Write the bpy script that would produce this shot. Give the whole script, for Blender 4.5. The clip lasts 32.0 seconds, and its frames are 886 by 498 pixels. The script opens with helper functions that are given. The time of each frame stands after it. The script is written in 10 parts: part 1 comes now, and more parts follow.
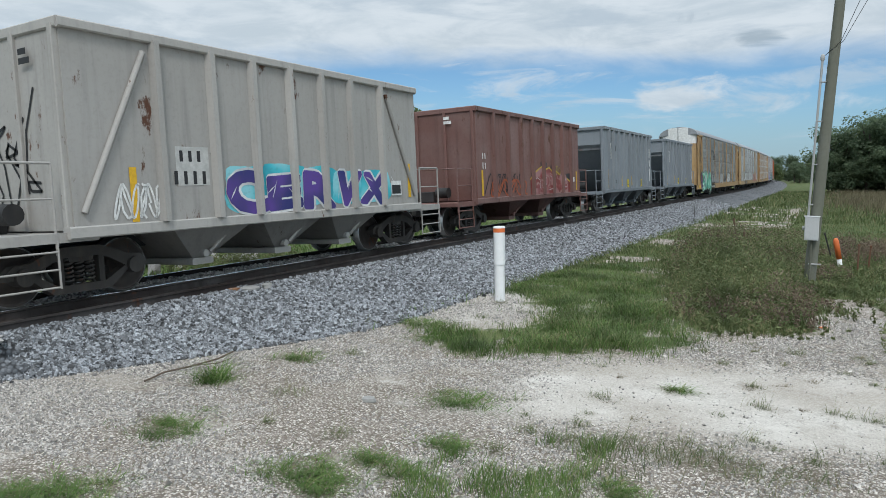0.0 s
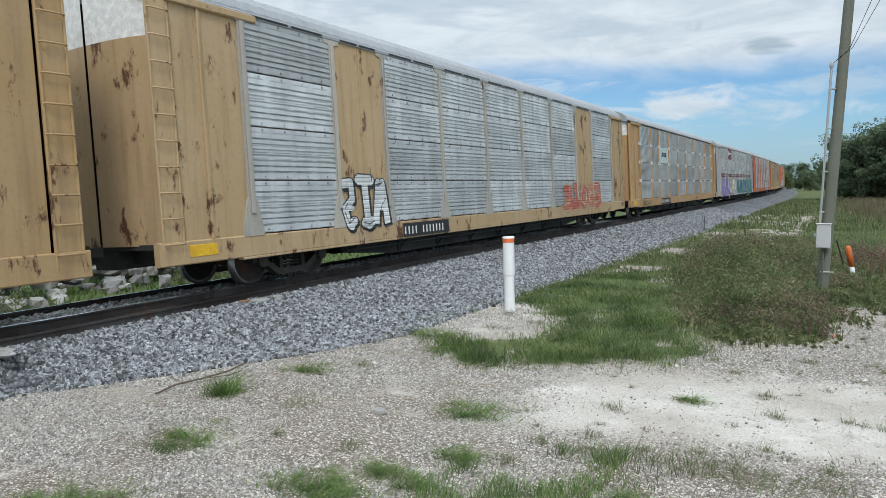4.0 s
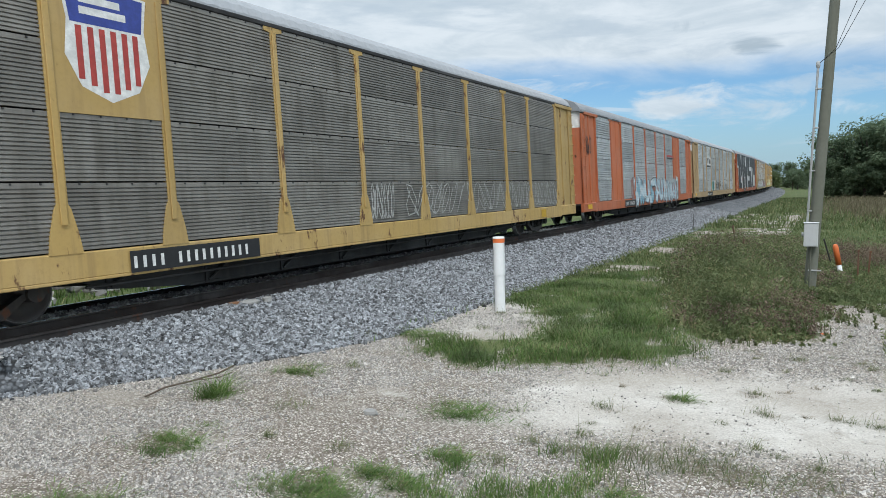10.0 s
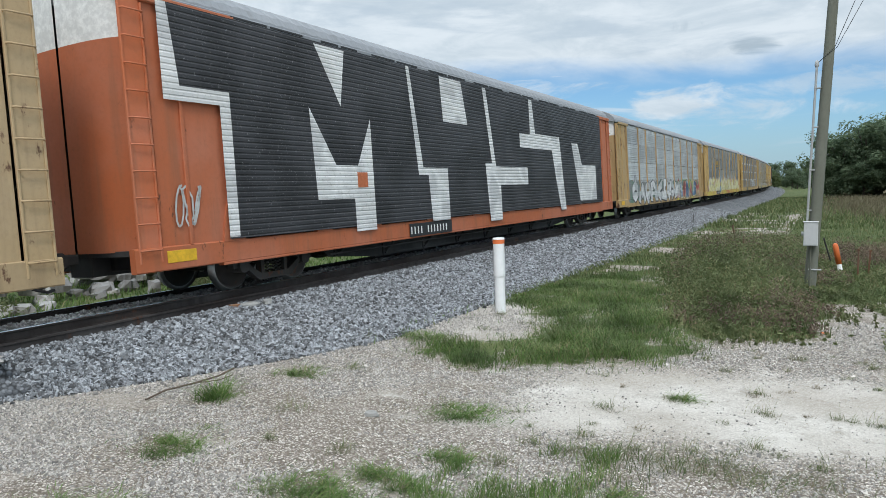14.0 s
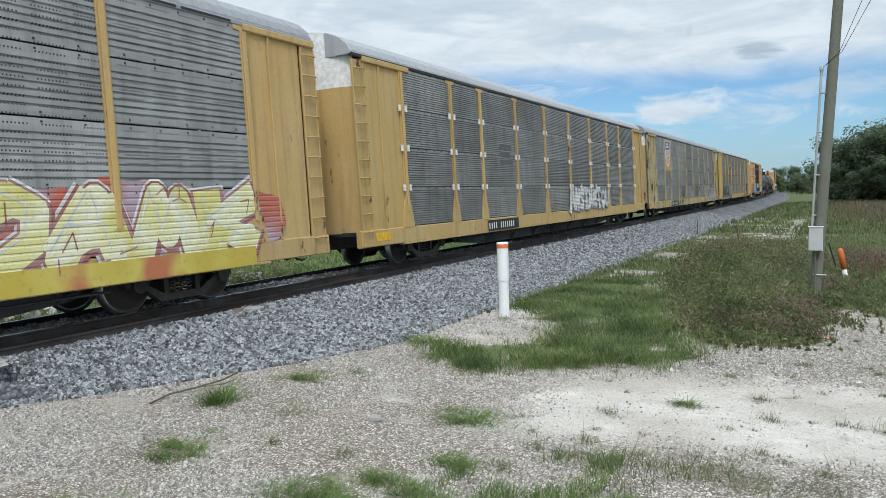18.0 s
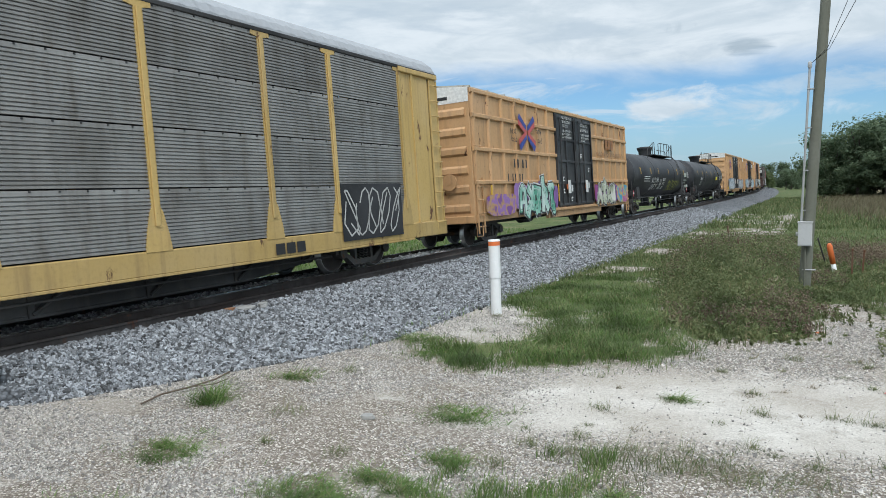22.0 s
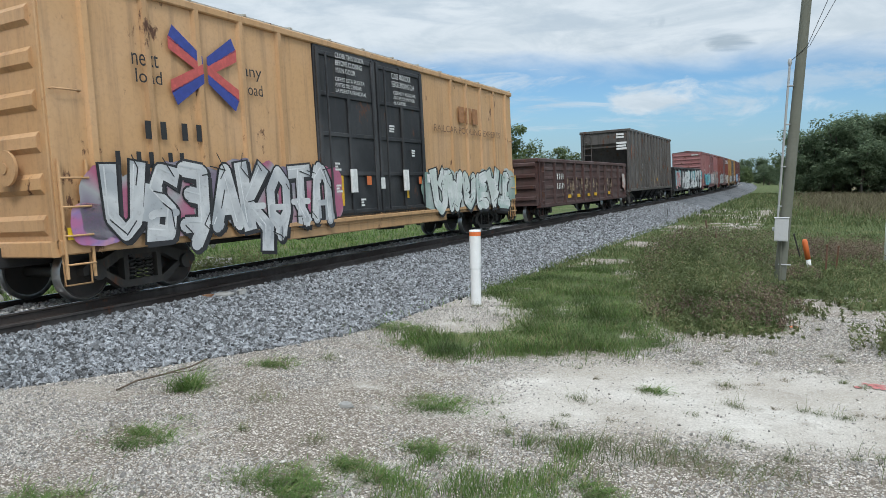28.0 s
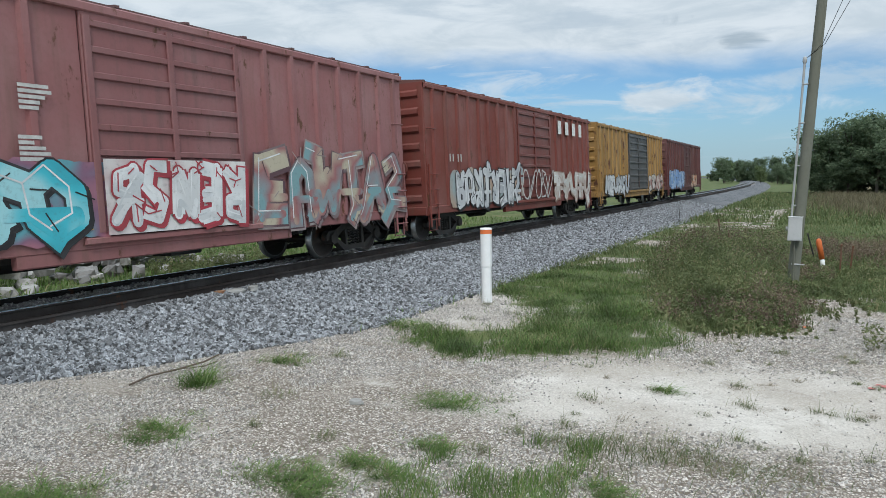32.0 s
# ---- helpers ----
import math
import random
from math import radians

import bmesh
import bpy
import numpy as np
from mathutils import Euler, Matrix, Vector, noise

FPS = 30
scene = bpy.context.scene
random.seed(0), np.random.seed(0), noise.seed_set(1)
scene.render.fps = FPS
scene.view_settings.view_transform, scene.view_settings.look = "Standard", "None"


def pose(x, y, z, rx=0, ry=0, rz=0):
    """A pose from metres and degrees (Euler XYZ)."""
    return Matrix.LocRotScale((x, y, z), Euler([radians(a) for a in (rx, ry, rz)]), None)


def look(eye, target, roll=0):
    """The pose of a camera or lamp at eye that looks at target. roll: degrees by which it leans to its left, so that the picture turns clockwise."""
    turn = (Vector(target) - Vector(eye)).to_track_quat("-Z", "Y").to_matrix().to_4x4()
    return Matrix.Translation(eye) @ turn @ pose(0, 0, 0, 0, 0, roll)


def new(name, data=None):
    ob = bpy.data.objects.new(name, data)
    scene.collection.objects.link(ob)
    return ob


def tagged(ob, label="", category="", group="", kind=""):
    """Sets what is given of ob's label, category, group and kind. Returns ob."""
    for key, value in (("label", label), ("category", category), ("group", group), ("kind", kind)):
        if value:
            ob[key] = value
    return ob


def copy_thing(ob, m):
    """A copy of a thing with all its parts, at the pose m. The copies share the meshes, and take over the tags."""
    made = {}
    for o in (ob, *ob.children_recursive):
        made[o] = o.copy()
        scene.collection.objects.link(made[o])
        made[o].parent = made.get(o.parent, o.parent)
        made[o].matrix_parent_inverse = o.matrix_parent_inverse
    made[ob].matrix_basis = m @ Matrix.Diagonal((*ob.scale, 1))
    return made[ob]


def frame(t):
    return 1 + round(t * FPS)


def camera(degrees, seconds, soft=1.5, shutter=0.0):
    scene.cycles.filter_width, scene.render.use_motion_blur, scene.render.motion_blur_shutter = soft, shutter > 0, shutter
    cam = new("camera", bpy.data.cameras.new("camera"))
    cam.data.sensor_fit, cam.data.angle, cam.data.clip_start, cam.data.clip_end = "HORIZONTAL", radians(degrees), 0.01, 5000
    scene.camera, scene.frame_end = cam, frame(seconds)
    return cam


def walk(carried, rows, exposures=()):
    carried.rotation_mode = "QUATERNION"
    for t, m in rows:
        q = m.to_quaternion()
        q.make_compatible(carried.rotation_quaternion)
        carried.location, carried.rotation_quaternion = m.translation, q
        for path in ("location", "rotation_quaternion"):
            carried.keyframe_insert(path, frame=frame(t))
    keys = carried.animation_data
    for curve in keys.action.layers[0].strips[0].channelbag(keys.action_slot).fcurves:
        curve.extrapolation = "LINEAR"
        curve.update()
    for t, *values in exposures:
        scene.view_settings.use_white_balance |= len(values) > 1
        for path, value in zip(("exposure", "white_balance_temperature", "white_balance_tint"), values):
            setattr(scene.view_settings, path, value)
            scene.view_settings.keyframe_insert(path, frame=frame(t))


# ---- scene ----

EYE = (0.0, 0.0, 2.69)
cam = camera(65.0, 32.0, 0.6)
PATH = [
    (0, 83.795, 0.005, 29.097), (0.5, 83.81, 0.068, 29.226), (1, 83.873, 0.181, 29.303), (1.5, 83.98, 0.212, 29.374),
    (2, 84.128, 0.328, 29.449), (2.5, 84.287, 0.441, 29.533), (3, 84.461, 0.501, 29.643), (3.5, 84.602, 0.563, 29.783),
    (5.5, 84.743, 0.471, 29.871), (6, 84.699, 0.413, 29.847), (6.5, 84.645, 0.509, 29.837), (7, 84.594, 0.58, 29.828),
    (7.5, 84.56, 0.658, 29.715), (8, 84.564, 0.716, 29.547), (8.5, 84.606, 0.787, 29.341), (9, 84.65, 0.774, 29.183),
    (9.5, 84.705, 0.78, 29.074), (10, 84.707, 0.754, 28.996), (10.5, 84.658, 0.69, 28.94), (11, 84.646, 0.674, 28.881),
    (11.5, 84.607, 0.652, 28.859), (12, 84.615, 0.718, 28.858), (12.5, 84.651, 0.767, 28.873), (13, 84.69, 0.887, 28.907),
    (13.5, 84.751, 1.001, 28.929), (14, 84.812, 1.066, 28.964), (14.5, 84.898, 1.084, 29.039), (16.5, 85.182, 1.104, 29.431),
    (17, 85.19, 1.099, 29.463), (17.5, 85.188, 1.046, 29.431), (18, 85.184, 1, 29.289), (18.5, 85.164, 0.967, 29.054),
    (19, 85.147, 1.017, 28.782), (19.5, 85.116, 1.091, 28.584), (20, 85.037, 1.194, 28.485), (20.5, 84.974, 1.319, 28.49),
    (21, 84.954, 1.365, 28.502), (21.5, 84.961, 1.377, 28.54), (22, 84.983, 1.354, 28.569), (22.5, 84.975, 1.284, 28.582),
    (23, 84.883, 1.171, 28.47), (23.5, 84.721, 0.972, 28.217), (24, 84.52, 0.731, 27.869), (24.5, 84.351, 0.578, 27.533),
    (25, 84.186, 0.45, 27.31), (25.5, 84.108, 0.419, 27.236), (27.5, 84.111, 0.316, 27.134), (28, 84.108, 0.302, 27.078),
    (28.5, 84.045, 0.263, 27.077), (29, 83.961, 0.176, 27.165), (29.5, 83.893, 0.117, 27.28), (30, 83.84, 0.11, 27.402),
    (30.5, 83.837, 0.107, 27.502), (31, 83.84, 0.067, 27.659), (31.5, 83.866, 0.07, 27.821), (32, 83.927, 0.088, 28),
]
walk(cam, [(t, pose(*EYE, a, b, c)) for t, a, b, c in PATH], [(0, 0.15), (2, 0.21), (6, 0.30), (12, 0.28), (20, 0.34), (24, 0.27), (28, 0.25), (32, 0.21)])

# ---- track and train plan ----
RAIL_Z = 0.75          # height of the high rail's head over the ground
TRACK_X = -10.94       # centre line where the line is straight
CANT = 0.05            # superelevation, radians, leaning away from the camera
CURVE_Y, CURVE_K = 80.0, 0.00052
CENTRE_Z = RAIL_Z - 0.7525 * CANT


def track(s):
    """Place and heading (dx, dy) of the centre line at arc length s."""
    if s <= CURVE_Y:
        return TRACK_X, s, 0.0
    a = (s - CURVE_Y) * CURVE_K
    return TRACK_X - (1 - math.cos(a)) / CURVE_K, CURVE_Y + math.sin(a) / CURVE_K, a


def on_track(s, side=0.0, up=0.0):
    """World point at arc s, side metres to the near side, up metres over the rail plane."""
    x, y, a = track(s)
    c, n = math.cos(CANT), math.sin(CANT)
    sd, z = side * c - up * n, side * n + up * c
    return Vector((x + sd * math.cos(a), y + sd * math.sin(a), CENTRE_Z + z))


def travelled(t):
    u = t / 32.0
    return 32.0 * (20.279 * u - 0.681 * u * u + 0.483 * u ** 3)


def car_pose(s):
    """A railcar's pose: its origin is the centre line at the rail's head, its +y the way the line runs away."""
    x, y, a = track(s)
    return Matrix.Translation((x, y, CENTRE_Z)) @ Matrix.Rotation(a, 4, "Z") @ Matrix.Rotation(-CANT, 4, "Y")


# ---- sky and sun ----
world = bpy.data.worlds.new("world")
scene.world = world
world.use_nodes = True
wn, wl = world.node_tree.nodes, world.node_tree.links
wn.clear()
SUN_EL, SUN_AZ = radians(52), radians(150)


def build_world():
    """A blue band over the horizon with thin streaks; above it a bright sheet of cloud."""
    def node(kind, **k):
        q = wn.new("ShaderNode" + kind)
        for name, v in k.items():
            q.inputs[name.replace("_", " ")].default_value = v
        return q

    def span(src, a, b, lo=0.0, hi=1.0, smooth=True):
        q = node("MapRange", From_Min=a, From_Max=b, To_Min=lo, To_Max=hi)
        q.interpolation_type = "SMOOTHSTEP" if smooth else "LINEAR"
        wl.new(src, q.inputs["Value"])
        return q.outputs[0]

    def calc(op, a, b):
        q = wn.new("ShaderNodeMath")
        q.operation = op
        for i, v in enumerate((a, b)):
            if isinstance(v, (int, float)):
                q.inputs[i].default_value = v
            else:
                wl.new(v, q.inputs[i])
        return q.outputs[0]

    def blend(fac, a, b, mode="MIX"):
        q = wn.new("ShaderNodeMix")
        q.data_type, q.blend_type = "RGBA", mode
        for sock, v in (("Factor", fac), ("A", a), ("B", b)):
            if isinstance(v, tuple):
                q.inputs[sock].default_value = (*v, 1)
            elif isinstance(v, float):
                q.inputs[sock].default_value = v
            else:
                wl.new(v, q.inputs[sock])
        return q.outputs["Result"]
    sky = wn.new("ShaderNodeTexSky")
    sky.sky_type, sky.sun_disc, sky.sun_elevation, sky.sun_rotation = "NISHITA", False, SUN_EL, SUN_AZ
    sky.air_density, sky.dust_density, sky.ozone_density = 1.0, 0.05, 3.0
    co = wn.new("ShaderNodeTexCoord")
    sep = wn.new("ShaderNodeSeparateXYZ")
    wl.new(co.outputs["Generated"], sep.inputs[0])
    z = sep.outputs["Z"]

    def noise(scale, stretch, detail, rough, turn=0.0, shift=0.0):
        mp = node("Mapping", Scale=stretch, Rotation=(0.10, 0.04, turn), Location=(shift, 0, 0))
        wl.new(co.outputs["Generated"], mp.inputs[0])
        q = node("TexNoise", Scale=scale, Detail=detail, Roughness=rough, Distortion=0.5)
        wl.new(mp.outputs[0], q.inputs["Vector"])
        return q.outputs["Fac"]
    blue = blend(1.0, sky.outputs[0], (0.36, 0.48, 0.57), "MULTIPLY")
    blue = blend(span(z, 0.0, 0.13, 0.75, 0.0), blue, (1.62, 2.45, 3.25))
    broad, wisps, fine = noise(1.5, (2.0, 2.0, 7.0), 8, 0.58, 0.4), noise(1.7, (3.2, 3.2, 20.0), 8, 0.62, 0.9, 3.0), noise(3.2, (2.2, 2.2, 7.0), 10, 0.62, 0.2, 5.0)
    # the sheet closes over about nine degrees up, with a ragged edge
    sheet = span(calc("ADD", z, calc("MULTIPLY", calc("SUBTRACT", broad, 0.5), 0.11)), 0.125, 0.175)
    thin = calc("MULTIPLY", span(wisps, 0.50, 0.70), span(z, 0.02, 0.08, 0.35, 0.75))
    cover = calc("MAXIMUM", sheet, thin)

    frayed = noise(9.0, (1.0, 1.0, 2.6), 8, 0.6, 0.3, 1.0)

    def puff(az, up, wide, high):
        """A single ragged cloud at a bearing (degrees clockwise of +y) and a height over the horizon."""
        dot = node("VectorMath")
        dot.operation = "DOT_PRODUCT"
        wl.new(co.outputs["Generated"], dot.inputs[0])
        dot.inputs[1].default_value = (math.cos(radians(az)), -math.sin(radians(az)), 0)
        a = calc("POWER", calc("MULTIPLY", dot.outputs["Value"], 1 / wide), 2.0)
        b = calc("POWER", calc("MULTIPLY", calc("SUBTRACT", z, math.sin(radians(up))), 1 / high), 2.0)
        return span(calc("ADD", calc("ADD", a, b), calc("MULTIPLY", calc("SUBTRACT", frayed, 0.5), 13.0)), 1.6, -0.9)
    for az, up, wide, high, k in ((-9.5, 6.0, 0.05, 0.026, 0.95), (-6.5, 5.2, 0.10, 0.014, 0.7), (-0.5, 6.8, 0.12, 0.014, 0.55), (-22, 5.8, 0.06, 0.010, 0.4)):
        cover = calc("MAXIMUM", cover, calc("MULTIPLY", puff(az, up, wide, high), k))
    cloud = blend(span(fine, 0.36, 0.64), (3.2, 3.75, 4.22), (4.05, 4.52, 4.92))
    cloud = blend(calc("MULTIPLY", span(calc("MULTIPLY", broad, wisps), 0.24, 0.40), 0.75), cloud, (2.72, 3.32, 3.9))
    for az, up, wide, high in ((-9.5, 11.6, 0.024, 0.010), (-7.9, 12.5, 0.016, 0.008), (-4.8, 9.8, 0.026, 0.009)):
        cloud = blend(calc("MULTIPLY", puff(az, up, wide, high), 0.9), cloud, (2.15, 2.70, 3.2))
    cloud = blend(1.0, cloud, span(z, 0.25, 1.0, 1.0, 2.15), "MULTIPLY")
    bg = node("Background", Strength=0.15)
    wl.new(blend(cover, blue, cloud), bg.inputs["Color"])
    out = wn.new("ShaderNodeOutputWorld")
    wl.new(bg.outputs[0], out.inputs[0])


build_world()
sun = new("sun", bpy.data.lights.new("sun", "SUN"))
sun.data.energy, sun.data.angle, sun.data.color = 1.5, radians(14), (1.0, 0.98, 0.95)
sun.matrix_basis = look((0, 0, 0), (-math.sin(SUN_AZ) * math.cos(SUN_EL), -math.cos(SUN_AZ) * math.cos(SUN_EL), -math.sin(SUN_EL)))


# ---- mesh kit ----
class Geo:
    """Gathers vertices and faces for one mesh."""

    def __init__(self):
        self.v, self.f, self.smooth = [], [], []

    def add(self, verts, faces, smooth=False):
        n = len(self.v)
        self.v += [tuple(p) for p in verts]
        self.f += [tuple(i + n for i in f) for f in faces]
        self.smooth += [smooth] * len(faces)
        return self

    def box(self, x0, x1, y0, y1, z0, z1):
        p = [(x, y, z) for z in (z0, z1) for y in (y0, y1) for x in (x0, x1)]
        return self.add(p, [(0, 2, 3, 1), (4, 5, 7, 6), (0, 1, 5, 4), (2, 6, 7, 3), (0, 4, 6, 2), (1, 3, 7, 5)])

    def bevel_box(self, x0, x1, y0, y1, z0, z1, b=0.02):
        """A box with its edges cut, as an eight-sided section along its longest axis."""
        d = (x1 - x0, y1 - y0, z1 - z0)
        k = d.index(max(d))
        lo, hi = (x0, y0, z0), (x1, y1, z1)
        i, j = [a for a in range(3) if a != k]
        a0, a1, c0, c1 = lo[i], hi[i], lo[j], hi[j]
        b = min(b, (a1 - a0) * 0.3, (c1 - c0) * 0.3)
        ring = [(a0 + b, c0), (a1 - b, c0), (a1, c0 + b), (a1, c1 - b), (a1 - b, c1), (a0 + b, c1), (a0, c1 - b), (a0, c0 + b)]
        if k == 1:
            ring.reverse()
        return self.prism(ring, lo[k], hi[k], k)

    def prism(self, ring, lo, hi, axis, smooth=False, caps=True):
        """A polygon (counter-clockwise in the two other axes) drawn out along an axis (0, 1, 2)."""
        n = len(ring)

        def at(a, c, h):
            return ((h, a, c), (a, h, c), (a, c, h))[axis]
        p = [at(a, c, lo) for a, c in ring] + [at(a, c, hi) for a, c in ring]
        f = [(i, (i + 1) % n, (i + 1) % n + n, i + n) for i in range(n)]
        self.add(p, f, smooth)
        if caps:
            self.add(p, [tuple(reversed(range(n))), tuple(range(n, 2 * n))])
        return self

    def disc(self, x, y, z, r, half, axis=0, n=20, r2=None):
        """A cylinder about an axis, from -half to half, with r at one end and r2 at the other."""
        r2 = r if r2 is None else r2
        p = []
        for h, q in ((-half, r), (half, r2)):
            for i in range(n):
                a = 2 * math.pi * i / n
                c, s = q * math.cos(a), q * math.sin(a)
                o = ((h, c, s), (s, h, c), (c, s, h))[axis]
                p.append((x + o[0], y + o[1], z + o[2]))
        self.add(p, [(i, (i + 1) % n, (i + 1) % n + n, i + n) for i in range(n)], True)
        return self.add(p, [tuple(reversed(range(n))), tuple(range(n, 2 * n))])

    def turned(self, profile, axis=0, at=(0, 0, 0), n=24, smooth=True):
        """A profile of (along, radius) turned about an axis."""
        p = []
        for h, r in profile:
            for i in range(n):
                a = 2 * math.pi * i / n
                c, s = r * math.cos(a), r * math.sin(a)
                o = ((h, c, s), (s, h, c), (c, s, h))[axis]
                p.append((at[0] + o[0], at[1] + o[1], at[2] + o[2]))
        f = [(k * n + i, k * n + (i + 1) % n, (k + 1) * n + (i + 1) % n, (k + 1) * n + i) for k in range(len(profile) - 1) for i in range(n)]
        self.add(p, f, smooth)
        for k in range(len(profile) - 1):
            if 0 in (profile[k][1], profile[k + 1][1]):
                m = len(self.smooth) - len(f) + k * n
                self.smooth[m:m + n] = [False] * n
        return self

    def tube(self, pts, r=0.02, n=6):
        """A round bar along a line of points."""
        pts = [Vector(q) for q in pts]
        rings = []
        for i, q in enumerate(pts):
            d = (pts[min(i + 1, len(pts) - 1)] - pts[max(i - 1, 0)]).normalized()
            u = d.cross(Vector((0, 0, 1)) if abs(d.z) < 0.9 else Vector((1, 0, 0))).normalized()
            w = d.cross(u)
            rings += [q + (u * math.cos(2 * math.pi * k / n) + w * math.sin(2 * math.pi * k / n)) * r for k in range(n)]
        f = [(k * n + i, k * n + (i + 1) % n, (k + 1) * n + (i + 1) % n, (k + 1) * n + i) for k in range(len(pts) - 1) for i in range(n)]
        self.add(rings, f, True)
        m = len(rings) - n
        return self.add(rings, [tuple(reversed(range(n))), tuple(range(m, m + n))])

    def mesh(self, name, material):
        me = bpy.data.meshes.new(name)
        me.from_pydata(self.v, [], self.f)
        me.polygons.foreach_set("use_smooth", self.smooth)
        if material:
            me.materials.append(material)
        me.update()
        return me


def part(name, geo, material, parent=None, label="", at=None):
    """Links a Geo or a ready mesh as ONE mesh object under a thing or a part."""
    me = geo.mesh(name, material) if isinstance(geo, Geo) else geo
    ob = new(name, me)
    if parent is not None:
        ob.parent = parent
    if at is not None:
        ob.matrix_basis = at
    if label:
        tagged(ob, label)
    return ob


def thing(name, label, category, group="", at=None):
    ob = new(name)
    ob.empty_display_size = 0.3
    tagged(ob, label, category, group)
    if at is not None:
        ob.matrix_basis = at
    return ob


def big_mesh(name, verts, faces, material, smooth=False):
    """A large mesh from arrays: faces all with the same number of corners."""
    verts, faces = np.asarray(verts, np.float32), np.asarray(faces, np.int32)
    me = bpy.data.meshes.new(name)
    k = faces.shape[1]
    me.vertices.add(len(verts)), me.loops.add(faces.size), me.polygons.add(len(faces))
    me.vertices.foreach_set("co", verts.ravel())
    me.loops.foreach_set("vertex_index", faces.ravel())
    me.polygons.foreach_set("loop_start", np.arange(0, faces.size, k, dtype=np.int32))
    me.polygons.foreach_set("loop_total", np.full(len(faces), k, np.int32))
    me.update(calc_edges=True)
    me.validate()
    me.polygons.foreach_set("use_smooth", np.full(len(me.polygons), smooth))
    me.materials.append(material)
    return me


# ---- materials ----
def node_mat(name):
    m = bpy.data.materials.new(name)
    m.use_nodes = True
    nt = m.node_tree
    return m, nt.nodes, nt.links, nt.nodes["Principled BSDF"]


def set_scale(node, **k):
    for a, b in k.items():
        node.inputs[a.replace("_", " ")].default_value = b


def mix_rgb(n, l, fac, a, b, mode="MIX"):
    m = n.new("ShaderNodeMix")
    m.data_type, m.blend_type = "RGBA", mode
    for sock, v in (("Factor", fac), ("A", a), ("B", b)):
        if hasattr(v, "is_linked"):
            l.new(v, m.inputs[sock])
        elif sock == "Factor":
            m.inputs[sock].default_value = v
        else:
            m.inputs[sock].default_value = (*v, 1)
    return m.outputs["Result"]


def ramp01(n, l, src, a, b):
    r = n.new("ShaderNodeMapRange")
    r.interpolation_type = "SMOOTHSTEP"
    r.inputs["From Min"].default_value, r.inputs["From Max"].default_value = a, b
    l.new(src, r.inputs["Value"])
    return r.outputs[0]


def noise_tex(n, l, vec, scale, detail=4, rough=0.55, stretch=None):
    if stretch:
        mp = n.new("ShaderNodeMapping")
        mp.inputs["Scale"].default_value = stretch
        l.new(vec, mp.inputs[0])
        vec = mp.outputs[0]
    t = n.new("ShaderNodeTexNoise")
    t.inputs["Scale"].default_value, t.inputs["Detail"].default_value, t.inputs["Roughness"].default_value = scale, detail, rough
    l.new(vec, t.inputs["Vector"])
    return t.outputs["Fac"]


def local(n, l, spread=7.0):
    """Object coordinates, shifted by a random amount for each object."""
    co, inf, add, sc = n.new("ShaderNodeTexCoord"), n.new("ShaderNodeObjectInfo"), n.new("ShaderNodeVectorMath"), n.new("ShaderNodeMath")
    sc.operation = "MULTIPLY"
    sc.inputs[1].default_value = spread
    l.new(inf.outputs["Random"], sc.inputs[0])
    l.new(co.outputs["Object"], add.inputs[0]), l.new(sc.outputs[0], add.inputs[1])
    return add.outputs[0], inf.outputs["Random"]


MATS = {}


